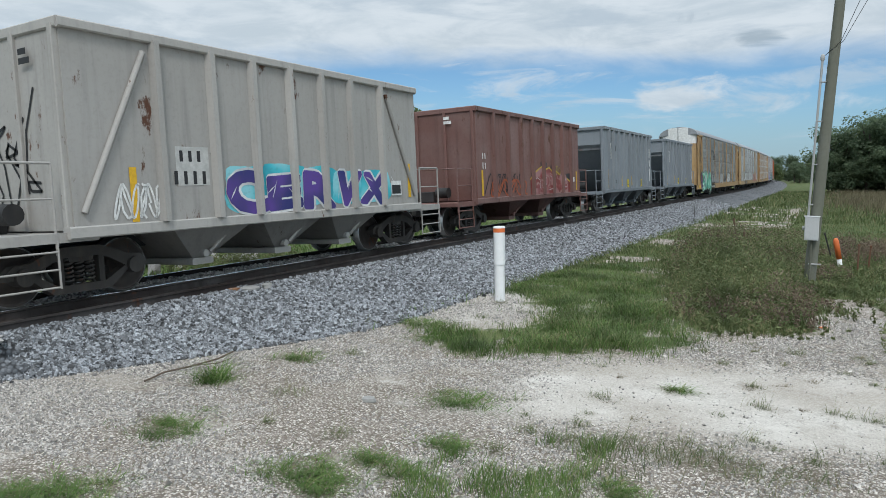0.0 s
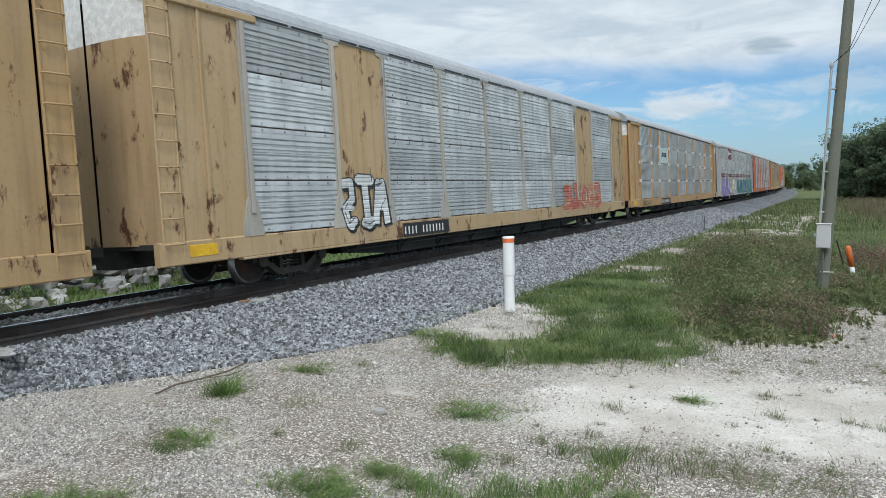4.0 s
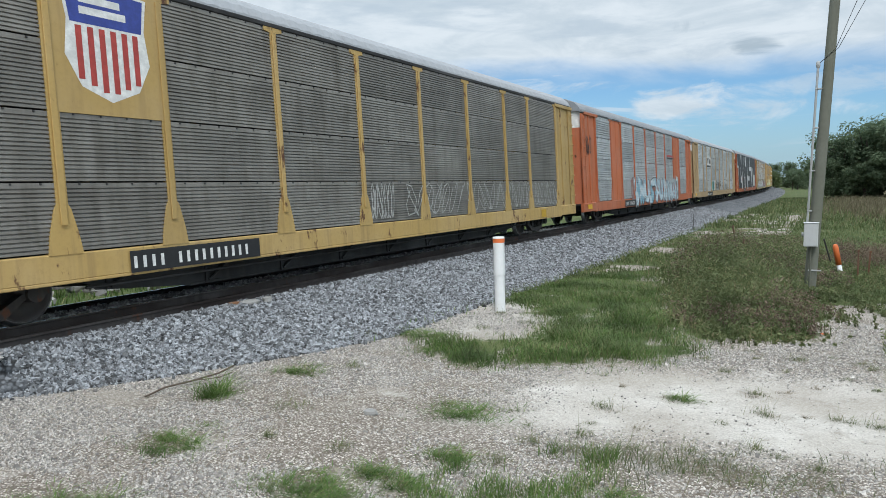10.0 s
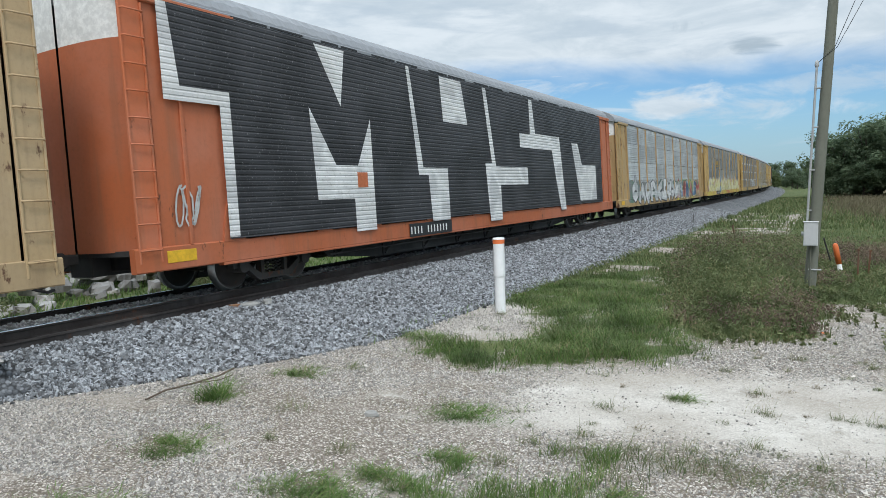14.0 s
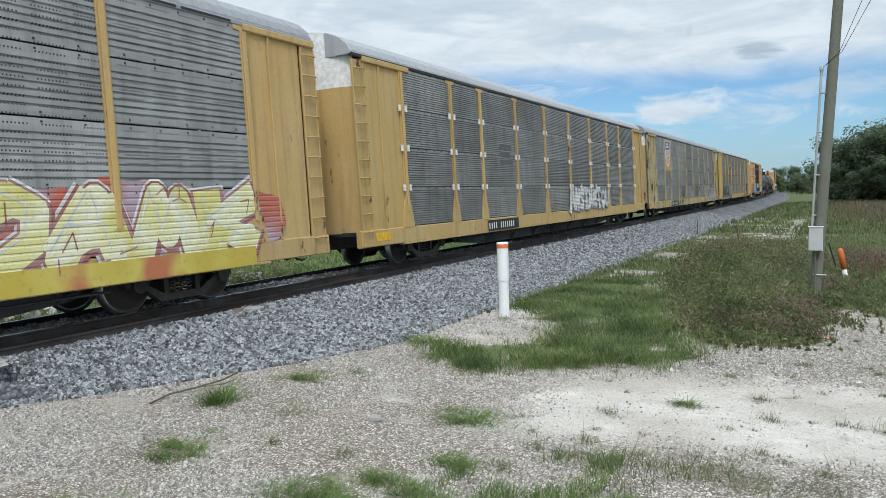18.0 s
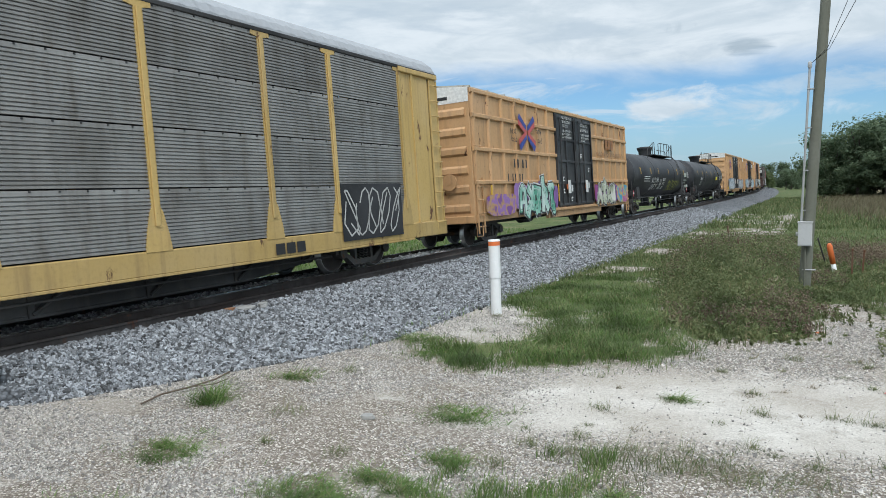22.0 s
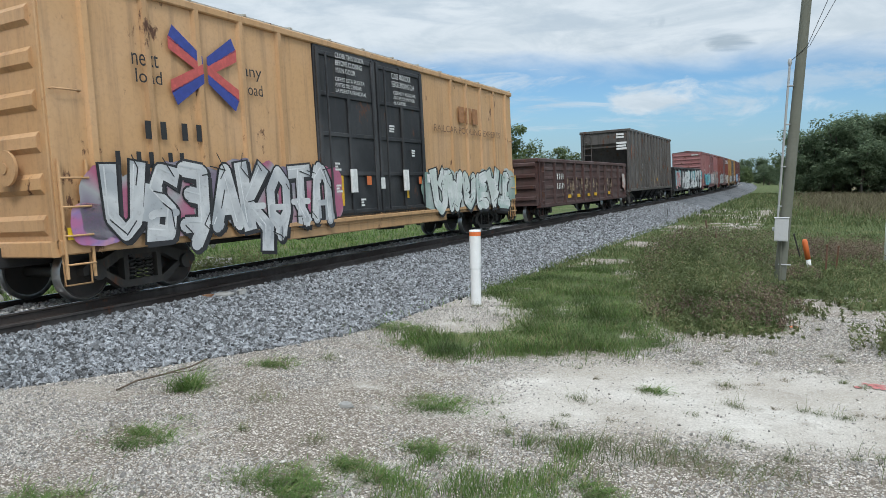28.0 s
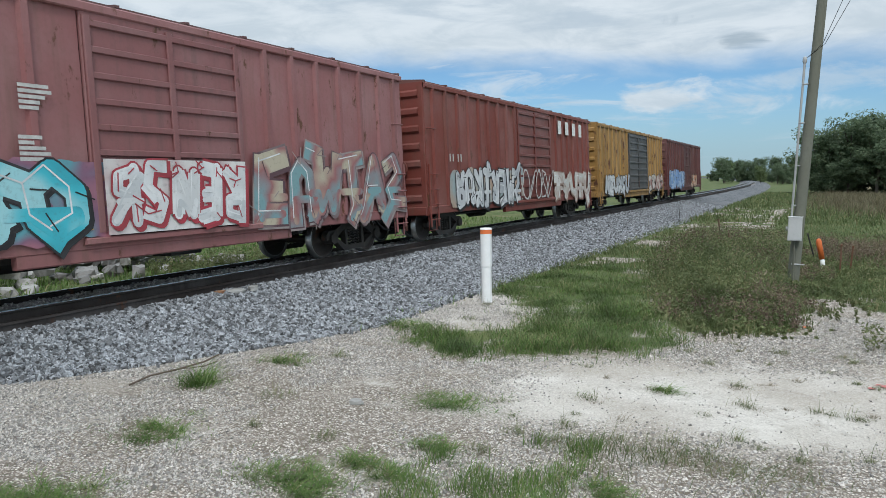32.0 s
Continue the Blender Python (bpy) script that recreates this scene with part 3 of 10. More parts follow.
def piece(parent, n, y0, y1, z0, z1, fill, outline, x, ground=None, seed=1, fat=0.05, halo=None, lean=0.06, squash=0.0):
    """A wild painted piece that spells nothing: interlocking fat strokes with outline, cast edge, shine and a cloud of colour behind."""
    rng = random.Random(seed)
    n = max(n + 1, round(n * 1.3))
    rib = 0
    if parent.name.startswith("autorack"):
        rib = 2 if parent.get("fine_screens") else 1
    fills = [on_ribs(m, rib) for m in (fill if isinstance(fill, (list, tuple)) else [fill])]
    outline, halo, ground, shine = on_ribs(outline, rib), on_ribs(halo, rib), on_ribs(ground, rib), on_ribs(halo or S_WHITE, rib)
    w, h = (y1 - y0) / n, z1 - z0
    if ground:
        for i in range(n + 1):
            a, b = y0 + w * (i - 0.65), y0 + w * (i + 0.65)
            shape(parent, blob(rng, a, b, z0 - 0.04 + 0.12 * rng.random(), z1 - 0.05 + 0.25 * rng.random(), 40, 0.34), ground, x + 0.0006 * i, "graffiti_cloud")
    th = min(0.155 * w, 0.16 * h, 0.19) * (0.85 + 3.0 * fat)
    edge = 0.028 + 0.012 * rng.random()
    last = -1
    for i in range(n):
        form = rng.randrange(len(FORMS))
        form = (form + 1) % len(FORMS) if form == last else form
        last = form
        mx, mz, tilt = rng.choice((-1, 1)), rng.choice((-1, 1)), rng.uniform(-0.22, 0.22)
        round_ends, flare = rng.random() < 0.4, rng.uniform(0.05, 0.5)
        cy, cz = y0 + w * (i + 0.5) + rng.uniform(-0.05, 0.05) * w, (z0 + z1) / 2 + rng.uniform(-0.05, 0.05) * h
        sy, sz = (w * rng.uniform(1.02, 1.2) - 2 * th * 0.8), (h * rng.uniform(0.86, 1.02) - 2 * th)
        paths = [[(cy + sy * (mx * u + tilt * v) + rng.uniform(-0.03, 0.03) * w, cz + sz * mz * v + rng.uniform(-0.04, 0.04) * h) for u, v in path] for path in FORMS[form]]
        if rng.random() < 0.55:
            a = rng.choice(rng.choice(paths))
            paths.append([a, (a[0] + rng.uniform(-0.4, 0.4) * w, a[1] + rng.uniform(-0.3, 0.3) * h)])
        depth = 0.0012 * (i % 3)

        def layer(r, mat, dx, shift=(0, 0), keep=1.0):
            moved = [[(a + shift[0], b + shift[1]) for a, b in path] for path in paths]
            tagged(part("graffiti_form", strokes(moved, r, flare, round_ends, mat), None, parent, at=side_matrix(x + dx + depth, 0, 0)), kind="stuff")
        if halo:
            layer(th + edge + 0.035, halo, 0.006)
        if outline:
            layer(th + edge, outline, 0.010, (0.05, -0.045))
            layer(th + edge, outline, 0.0125)
        layer(th, fills[i % len(fills)], 0.016)
        if len(fills) == 1 and rng.random() < 0.8:
            # a second tone low in the strokes
            low = [[(a, min(b, cz - 0.12 * h)) for a, b in path] for path in paths]
            tagged(part("graffiti_form", strokes(low, th * 0.55, 0, True, fills[0]), None, parent, at=side_matrix(x + 0.0185 + depth, 0, 0)), kind="stuff")
        thin = [[(a - th * 0.62, b + th * 0.5) for a, b in path] for path in paths if rng.random() < 0.75]
        if thin:
            tagged(part("graffiti_form", strokes(thin, 0.013, 0, True, shine), None, parent, at=side_matrix(x + 0.0205 + depth, 0, 0)), kind="stuff")
        if outline:
            cuts = []
            for _ in range(4):
                p = rng.choice(rng.choice(paths))
                a, ln = rng.uniform(0, 6.3), rng.uniform(0.1, 0.28) * h
                cuts.append([p, (p[0] + ln * math.cos(a), p[1] + ln * math.sin(a))])
            tagged(part("graffiti_form", strokes(cuts, 0.011, 0, True, outline), None, parent, at=side_matrix(x + 0.0215 + depth, 0, 0)), kind="stuff")


def scrawl(parent, y0, y1, z0, z1, material, x, seed=1, strokes=7, r=0.018):
    """A loose hand tag of looping strokes that spells nothing."""
    rng = random.Random(seed)
    g = Geo()
    w = (y1 - y0) / strokes
    for i in range(strokes):
        c = y0 + w * (i + 0.5)
        pts = []
        ph, k = rng.random() * 6.28, rng.choice((1.0, 1.5, 2.0))
        for j in range(11):
            u = j / 10
            pts.append((c + w * (0.55 * math.sin(k * 6.28 * u + ph) + 0.3 * (u - 0.5)), z0 + (z1 - z0) * (0.5 + 0.5 * math.cos(6.28 * u * (0.5 + 0.5 * k) + ph * 0.3)), 0))
        for a, b in zip(pts, pts[1:]):
            d = Vector(b) - Vector(a)
            q = Vector((-d.y, d.x, 0)).normalized() * r if d.length > 1e-4 else Vector((r, 0, 0))
            g.add([Vector(a) - q, Vector(b) - q, Vector(b) + q, Vector(a) + q], [(0, 1, 2, 3)])
    tagged(part("graffiti_tag", g, material, parent, at=side_matrix(x, 0, 0)), kind="stuff")


# ---- the ground: masks, materials ----
MATS_GREEN = [(-5.52, 3.38, 0.62), (-5.86, 3.10, 0.43), (-3.71, 4.44, 0.29), (-1.41, 5.62, 0.29), (-6.06, 4.85, 0.52), (-6.63, 7.65, 0.34), (-3.78, 7.07, 0.57), (-3.13, 5.84, 0.32), (-3.92, 4.72, 0.57), (-6.27, 10.50, 0.59), (-5.15, 9.67, 0.68), (-3.66, 5.15, 0.27), (-1.56, 8.69, 0.17), (-3.29, 5.05, 0.30)]
SPIKES = [(-6.87, 6.28, 0.41)]
SPRIGS = [(-5.01, 13.41, 0.35), (-5.03, 12.39, 0.30), (-5.87, 13.06, 0.24), (-4.21, 12.32, 0.25), (-5.56, 11.59, 0.31), (-1.55, 10.93, 0.17), (-0.35, 11.47, 0.21), (-0.72, 9.41, 0.14), (-5.75, 6.35, 0.32), (-6.12, 8.15, 0.36), (-4.31, 5.50, 0.23), (-2.23, 8.02, 0.25), (-2.60, 6.56, 0.21), (-2.70, 5.96, 0.20), (-0.57, 8.59, 0.21), (0.19, 8.83, 0.16), (0.56, 8.80, 0.20), (-1.22, 10.31, 0.09), (-2.21, 6.99, 0.18), (-5.20, 5.45, 0.10), (0.63, 11.36, 0.15), (-0.01, 7.19, 0.15), (-0.81, 6.87, 0.18), (-1.15, 7.03, 0.22), (-1.67, 6.86, 0.23), (-0.61, 7.37, 0.22), (-7.52, 9.52, 0.40), (-7.10, 9.94, 0.37)]
TOE = [(-60, -9.5), (5.0, -9.4), (5.4, -9.0), (6.6, -8.3), (8.4, -7.43), (10.2, -6.8), (24, -6.56), (40, -6.4), (82, -6.3), (400, -6.3)]
nrng = np.random.default_rng(11)


def toe_side(s):
    """Where the near foot of the ballast lies, metres from the centre line."""
    return np.interp(s, [a for a, b in TOE], [b - TRACK_X for a, b in TOE])


def vnoise(x, y, scale, seed=0):
    """Smooth value noise, 0 to 1, for arrays."""
    g = np.random.default_rng(100 + seed).random((64, 64))
    u, v = np.asarray(x) * scale, np.asarray(y) * scale
    i, j = np.floor(u).astype(int), np.floor(v).astype(int)
    a, b = u - i, v - j
    a, b = a * a * (3 - 2 * a), b * b * (3 - 2 * b)
    p = lambda di, dj: g[(i + di) % 64, (j + dj) % 64]
    return (p(0, 0) * (1 - a) + p(1, 0) * a) * (1 - b) + (p(0, 1) * (1 - a) + p(1, 1) * a) * b


def step(v, a, b):
    k = np.clip((v - a) / (b - a), 0, 1)
    return k * k * (3 - 2 * k)


def inside(x, y, poly):
    """1 inside the polygon, whose edge is frayed."""
    x, y = np.asarray(x, float), np.asarray(y, float)
    x, y = x + 0.8 * (vnoise(x, y, 1.1, 61) - 0.5) + 0.5 * (vnoise(x, y, 3.1, 63) - 0.5), y + 1.0 * (vnoise(x, y, 1.0, 62) - 0.5) + 0.7 * (vnoise(x, y, 2.7, 64) - 0.5)
    r = np.zeros(x.shape, bool)
    for k in range(len(poly)):
        (x0, y0), (x1, y1) = poly[k - 1], poly[k]
        c = (y0 > y) != (y1 > y)
        r ^= c & (x < (x1 - x0) * (y - y0) / ((y1 - y0) or 1e-9) + x0)
    return r.astype(float)


LAWN = [(-6.28, 9.60), (-5.48, 8.83), (-4.67, 8.77), (-4.22, 9.57), (-3.25, 9.64), (-2.41, 9.58), (-1.91, 11.09), (-2.27, 12.35), (-2.36, 14.62), (-3.54, 19.59), (-5.03, 20.64), (-6.12, 18.67), (-7.00, 16.31), (-6.22, 14.17), (-5.52, 13.92), (-4.89, 12.94), (-4.69, 11.96), (-4.77, 11.09), (-5.69, 10.70)]
WEEDS = [(-2.18, 12.10), (-1.28, 12.12), (-0.39, 12.86), (0.15, 13.99), (0.01, 16.42), (0.64, 20.53), (0.34, 29.55), (-3.32, 32.89), (-4.60, 26.55), (-3.68, 19.54), (-2.51, 14.56)]


def patchy(x, y, poly):
    """Cover inside a polygon that thins out over its edge."""
    x, y = np.asarray(x, float), np.asarray(y, float)
    return sum(inside(x + a, y + b, poly) for a, b in ((0, 0), (0.35, 0.1), (-0.35, -0.1), (0.1, 0.45), (-0.1, -0.45), (0.2, -0.25), (-0.25, 0.25))) / 7


def grass_cover(x, y):
    x, y = np.asarray(x, float), np.asarray(y, float)
    n1, n2 = vnoise(x, y, 0.8, 1), vnoise(x, y, 0.22, 2)
    edge = np.where(x > -0.3, 16.2 + 1.2 * n2, 15.0 + 3.0 * n2)
    g = step(y + 2.2 * (n1 - 0.5), edge - 0.7, edge + 0.9)
    strip = step(x, -6.6, -5.8) * (1 - step(x, -2.6 + 0.01 * y, -1.4 + 0.01 * y)) * (1 - step(y, 55, 75))
    g = g * (1 - 0.92 * strip * step(0.55 * vnoise(x * 0.6, y, 0.9, 3) + 0.45 * vnoise(x * 0.8, y, 2.4, 4), 0.50, 0.60))
    g = np.maximum(g, 0.85 * np.maximum(patchy(x, y, LAWN), patchy(x, y, WEEDS)) * (0.45 + 0.55 * step(vnoise(x, y, 1.6, 65), 0.15, 0.5)))
    for a, b, r in MATS_GREEN + SPIKES:
        g = np.maximum(g, 0.5 * (1 - step(np.hypot(x - a, y - b) + 0.2 * r * (n1 - 0.5), 0.35 * r, 1.1 * r)))
    left = step(-x, 14.3, 15.2) * (0.65 + 0.35 * n1)
    g = np.where(x < -14.2, left, g)
    return np.clip(g, 0, 1)


def dry_cover(x, y):
    """Tall tan grass in the field beyond the pole."""
    n = vnoise(x, y, 0.12, 6)
    return step(y + 14 * (n - 0.5), 44, 66) * step(x, -1.5, 3.0) * (0.55 + 0.45 * vnoise(x, y, 0.3, 7))


def ground_material():
    m, n, l, p = node_mat("sandy_ground")
    vec = n.new("ShaderNodeTexCoord").outputs["Object"]

    def attr(name):
        a = n.new("ShaderNodeAttribute")
        a.attribute_name = name
        return a.outputs["Fac"]
    big, mid, fine = noise_tex(n, l, vec, 0.45, 5), noise_tex(n, l, vec, 2.6, 6, 0.65), noise_tex(n, l, vec, 60, 5, 0.75)
    sand = mix_rgb(n, l, ramp01(n, l, big, 0.35, 0.68), (0.47, 0.43, 0.378), (0.72, 0.69, 0.64))
    sand = mix_rgb(n, l, ramp01(n, l, mid, 0.52, 0.78), sand, (0.32, 0.285, 0.245))
    gr = n.new("ShaderNodeMath")
    gr.operation = "MULTIPLY"
    l.new(ramp01(n, l, noise_tex(n, l, vec, 1.1, 6, 0.6), 0.24, 0.48), gr.inputs[0]), l.new(attr("gravel"), gr.inputs[1])
    # two sizes of chips bedded in brown grit; cell edges darkened like shadow between chips
    lumps = []
    for size, hard in ((90, 0.9), (38, 1.0)):
        vo = n.new("ShaderNodeTexVoronoi")
        vo.inputs["Scale"].default_value = size
        l.new(vec, vo.inputs["Vector"])
        lumps.append(vo.outputs["Distance"])
        chips = n.new("ShaderNodeValToRGB")
        e = chips.color_ramp.elements
        e[0].position, e[0].color, e[1].position, e[1].color = 0.12, (0.17, 0.14, 0.112, 1), 0.94, (0.77, 0.725, 0.665, 1)
        e.new(0.55).color = (0.48, 0.425, 0.362, 1)
        sepc = n.new("ShaderNodeSeparateColor")
        l.new(vo.outputs["Color"], sepc.inputs[0]), l.new(sepc.outputs[0], chips.inputs[0])
        stone = mix_rgb(n, l, ramp01(n, l, vo.outputs["Distance"], 0.38, 0.62), chips.outputs[0], (0.16, 0.135, 0.11))
        pick = n.new("ShaderNodeMath")
        pick.operation = "MULTIPLY"
        l.new(gr.outputs[0], pick.inputs[0])
        if size < 60:
            l.new(ramp01(n, l, sepc.outputs[1], 0.30, 0.36), pick.inputs[1])
        else:
            pick.inputs[1].default_value = hard
        sand = mix_rgb(n, l, pick.outputs[0], sand, stone)
    sand = mix_rgb(n, l, ramp01(n, l, fine, 0.50, 0.74), sand, (0.24, 0.205, 0.175))
    turf = mix_rgb(n, l, ramp01(n, l, noise_tex(n, l, vec, 1.4, 6, 0.7), 0.35, 0.7), (0.06, 0.085, 0.03), (0.12, 0.15, 0.055))
    turf = mix_rgb(n, l, ramp01(n, l, noise_tex(n, l, vec, 0.3, 4), 0.5, 0.75), turf, (0.16, 0.15, 0.075))
    hay = mix_rgb(n, l, ramp01(n, l, noise_tex(n, l, vec, 0.5, 7, 0.7), 0.35, 0.7), (0.13, 0.11, 0.065), (0.20, 0.17, 0.105))
    add = n.new("ShaderNodeMath")
    add.operation = "ADD"
    sub = n.new("ShaderNodeMath")
    sub.operation = "MULTIPLY_ADD"
    sub.inputs[1].default_value, sub.inputs[2].default_value = 1.3, -0.65
    l.new(noise_tex(n, l, vec, 5.0, 7, 0.7), sub.inputs[0])
    l.new(attr("grass"), add.inputs[0]), l.new(sub.outputs[0], add.inputs[1])
    c = mix_rgb(n, l, ramp01(n, l, add.outputs[0], 0.38, 0.66), sand, turf)
    c = mix_rgb(n, l, attr("hay"), c, hay)
    l.new(c, p.inputs["Base Color"])
    p.inputs["Roughness"].default_value, p.inputs["Specular IOR Level"].default_value = 0.93, 0.2
    b = n.new("ShaderNodeBump")
    b.inputs["Strength"].default_value, b.inputs["Distance"].default_value = 0.8, 0.02
    l.new(noise_tex(n, l, vec, 24, 7, 0.75), b.inputs["Height"])
    b2 = n.new("ShaderNodeBump")
    b2.inputs["Distance"].default_value, b2.invert = 0.012, True
    l.new(gr.outputs[0], b2.inputs["Strength"]), l.new(lumps[1], b2.inputs["Height"]), l.new(b.outputs[0], b2.inputs["Normal"])
    l.new(b2.outputs[0], p.inputs["Normal"])
    return m


def bare_sand(x, y):
    """1 where smooth sand lies open before the grass."""
    return step(x, -4.2, -2.6) * (1 - step(y - 0.25 * (x + 2), 9.3, 10.8)) * step(y - 0.2 * (x + 2), 6.5, 7.5)


def ground_height(x, y):
    """Low swells, flat under the track."""
    k = step(np.abs(np.asarray(x) - TRACK_X), 4.2, 6.0) if np.ndim(x) else float(step(np.array(abs(x - TRACK_X)), 4.2, 6.0))
    return k * ((vnoise(x, y, 0.5, 8) - 0.5) * 0.07 + (vnoise(x, y, 1.9, 9) - 0.5) * 0.03)


def lay_ground():
    xs = np.concatenate([[-1500, -700, -350, -180, -100, -70, -50, -38], np.arange(-30, -14, 0.8), np.arange(-14, -9.6, 0.4), np.arange(-9.6, 4, 0.14), np.arange(4, 14, 0.8),
                         [15, 18, 22, 28, 36, 48, 70, 110, 200, 400, 800, 1500]])
    ys = np.concatenate([[-900, -300, -100, -40, -16, -8, -3, 0, 1.5], np.arange(2.6, 18, 0.14), np.arange(18, 34, 0.3), np.arange(34, 70, 0.9), np.arange(70, 130, 3.0),
                         [135, 150, 170, 200, 240, 300, 400, 600, 1000, 1900]])
    X, Y = np.meshgrid(xs, ys)
    x, y = X.ravel(), Y.ravel()
    z = ground_height(x, y)
    w, h = len(xs), len(ys)
    i, j = np.meshgrid(np.arange(w - 1), np.arange(h - 1))
    a = (j * w + i).ravel()
    me = big_mesh("ground", np.stack([x, y, z], 1), np.stack([a, a + 1, a + 1 + w, a + w], 1), ground_material(), True)
    gravel = np.clip(1.0 - 0.8 * bare_sand(x, y) - 0.5 * step(-x, 6.9, 8.2) - 0.6 * (1 - step(np.hypot(x + 5.6, (y - 12.6) * 0.8), 1.2, 2.6)), 0.12, 1)
    for name, v in (("grass", grass_cover(x, y)), ("hay", dry_cover(x, y)), ("gravel", gravel)):
        me.attributes.new(name, "FLOAT", "POINT").data.foreach_set("value", v.astype(np.float32))
    ob = part("ground", me, None)
    tagged(ob, "pale sandy ground with gravel, turf beyond the verge", "ground", kind="structure")


lay_ground()


# ---- loose stones ----
def stone_mat(lo, hi, name="broken_stone", tint=(1, 1, 1)):
    m, n, l, p = node_mat(name)
    geo = n.new("ShaderNodeNewGeometry")
    cr = n.new("ShaderNodeValToRGB")
    e = cr.color_ramp.elements
    e[0].color = (lo * tint[0], lo * tint[1], lo * tint[2], 1)
    e[1].color = (hi * tint[0], hi * tint[1], hi * tint[2], 1)
    e[0].position, e[1].position = 0.02, 0.97
    k = e.new(0.3)
    k.color = tuple((0.45 * lo + 0.55 * (lo + hi) / 2) * q for q in tint) + (1,)
    l.new(geo.outputs["Random Per Island"], cr.inputs[0])
    vec = n.new("ShaderNodeTexCoord").outputs["Object"]
    f = ramp01(n, l, noise_tex(n, l, vec, 40, 5, 0.7), 0.4, 0.75)
    c = mix_rgb(n, l, f, cr.outputs[0], (lo * 1.2, lo * 1.15, lo * 1.1))
    l.new(c, p.inputs["Base Color"])
    p.inputs["Roughness"].default_value = 0.85
    return m


CUBE_V = np.array([(x, y, z) for z in (-1, 1) for y in (-1, 1) for x in (-1, 1)], float)
CUBE_F = np.array([(0, 2, 3, 1), (4, 5, 7, 6), (0, 1, 5, 4), (2, 6, 7, 3), (0, 4, 6, 2), (1, 3, 7, 5)])


def turns(n):
    """Random rotations as matrices."""
    q = nrng.normal(size=(n, 4))
    q /= np.linalg.norm(q, axis=1)[:, None]
    a, b, c, d = q.T
    return np.stack([np.stack([1 - 2 * (c * c + d * d), 2 * (b * c - a * d), 2 * (b * d + a * c)], 1),
                     np.stack([2 * (b * c + a * d), 1 - 2 * (b * b + d * d), 2 * (c * d - a * b)], 1),
                     np.stack([2 * (b * d - a * c), 2 * (c * d + a * b), 1 - 2 * (b * b + c * c)], 1)], 1)


CHIP_V = np.array([(1, 0, 0), (0, 1, 0), (-1, 0, 0), (0, -1, 0), (0, 0, 1), (0, 0, -1)], float) * 1.35
CHIP_F = np.array([(0, 1, 4), (1, 2, 4), (2, 3, 4), (3, 0, 4), (1, 0, 5), (2, 1, 5), (3, 2, 5), (0, 3, 5)])


def scatter_stones(name, pts, size, material, label, category, flat=0.7, small=False):
    """Angular stones, each a knocked-about block or, when small, an eight-sided chip, at the points given."""
    n = len(pts)
    base, sides = (CHIP_V, CHIP_F) if small else (CUBE_V, CUBE_F)
    k = len(base)
    v = base[None] * (0.72 + 0.56 * nrng.random((n, k, 1)))
    v = v * np.stack([np.ones(n), 0.6 + 0.4 * nrng.random(n), flat * (0.6 + 0.4 * nrng.random(n))], 1)[:, None, :]
    v = np.einsum("nij,nkj->nki", turns(n), v) * size[:, None, None] * 0.5 + pts[:, None, :]
    f = (sides[None] + k * np.arange(n)[:, None, None]).reshape(-1, sides.shape[1])
    ob = part(name, big_mesh(name, v.reshape(-1, 3), f, material), None)
    return tagged(ob, label, category, kind="stuff")


# ---- ballast ----
def ballast_profile(s):
    """(side, world z) of the bed's cross-section, far foot to near foot."""
    t = float(toe_side(s))
    k = 1.28 * CANT
    deck = CENTRE_Z - 0.13
    return [(-3.6, -0.05), (-1.5, deck - 0.12 - k), (-1.0, deck - 0.03 - 1.0 * CANT), (-0.66, deck - 0.66 * CANT), (0.66, deck + 0.66 * CANT), (1.12, CENTRE_Z - 0.26 + k), (1.36, CENTRE_Z - 0.29 + k),
            (1.36 + (t - 1.36) * 0.5, (CENTRE_Z - 0.29 + k) * 0.47), (t, -0.02)]


BALLAST_GREY = stone_mat(0.05, 0.50, "ballast_stone", (0.95, 1.0, 1.06))
# dusty stones, lightened further to stand in for light reaching under the cars
BALLAST_DUSTY_LIT = stone_mat(0.26, 0.80, "dusty_lit_ballast", (1.0, 0.985, 0.96))
RIVER_CHIPS = stone_mat(0.15, 0.74, "gravel_chip", (1.0, 0.945, 0.875))


def bed_material():
    m, n, l, p = node_mat("ballast_bed")
    vec = n.new("ShaderNodeTexCoord").outputs["Object"]
    vo = n.new("ShaderNodeTexVoronoi")
    vo.inputs["Scale"].default_value = 17
    l.new(vec, vo.inputs["Vector"])
    sepc = n.new("ShaderNodeSeparateColor")
    l.new(vo.outputs["Color"], sepc.inputs[0])
    c = mix_rgb(n, l, sepc.outputs[0], (0.05, 0.056, 0.062), (0.27, 0.285, 0.305))
    # shade between the stones is put into the colour at cell edges
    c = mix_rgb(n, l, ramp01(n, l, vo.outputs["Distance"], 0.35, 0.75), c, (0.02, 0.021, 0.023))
    c = mix_rgb(n, l, ramp01(n, l, noise_tex(n, l, vec, 0.35, 4), 0.42, 0.7), c, (0.15, 0.155, 0.165))
    l.new(c, p.inputs["Base Color"])
    p.inputs["Roughness"].default_value = 0.9
    b = n.new("ShaderNodeBump")
    b.inputs["Strength"].default_value, b.inputs["Distance"].default_value, b.invert = 0.9, 0.04, True
    l.new(vo.outputs["Distance"], b.inputs["Height"]), l.new(b.outputs[0], p.inputs["Normal"])
    return m


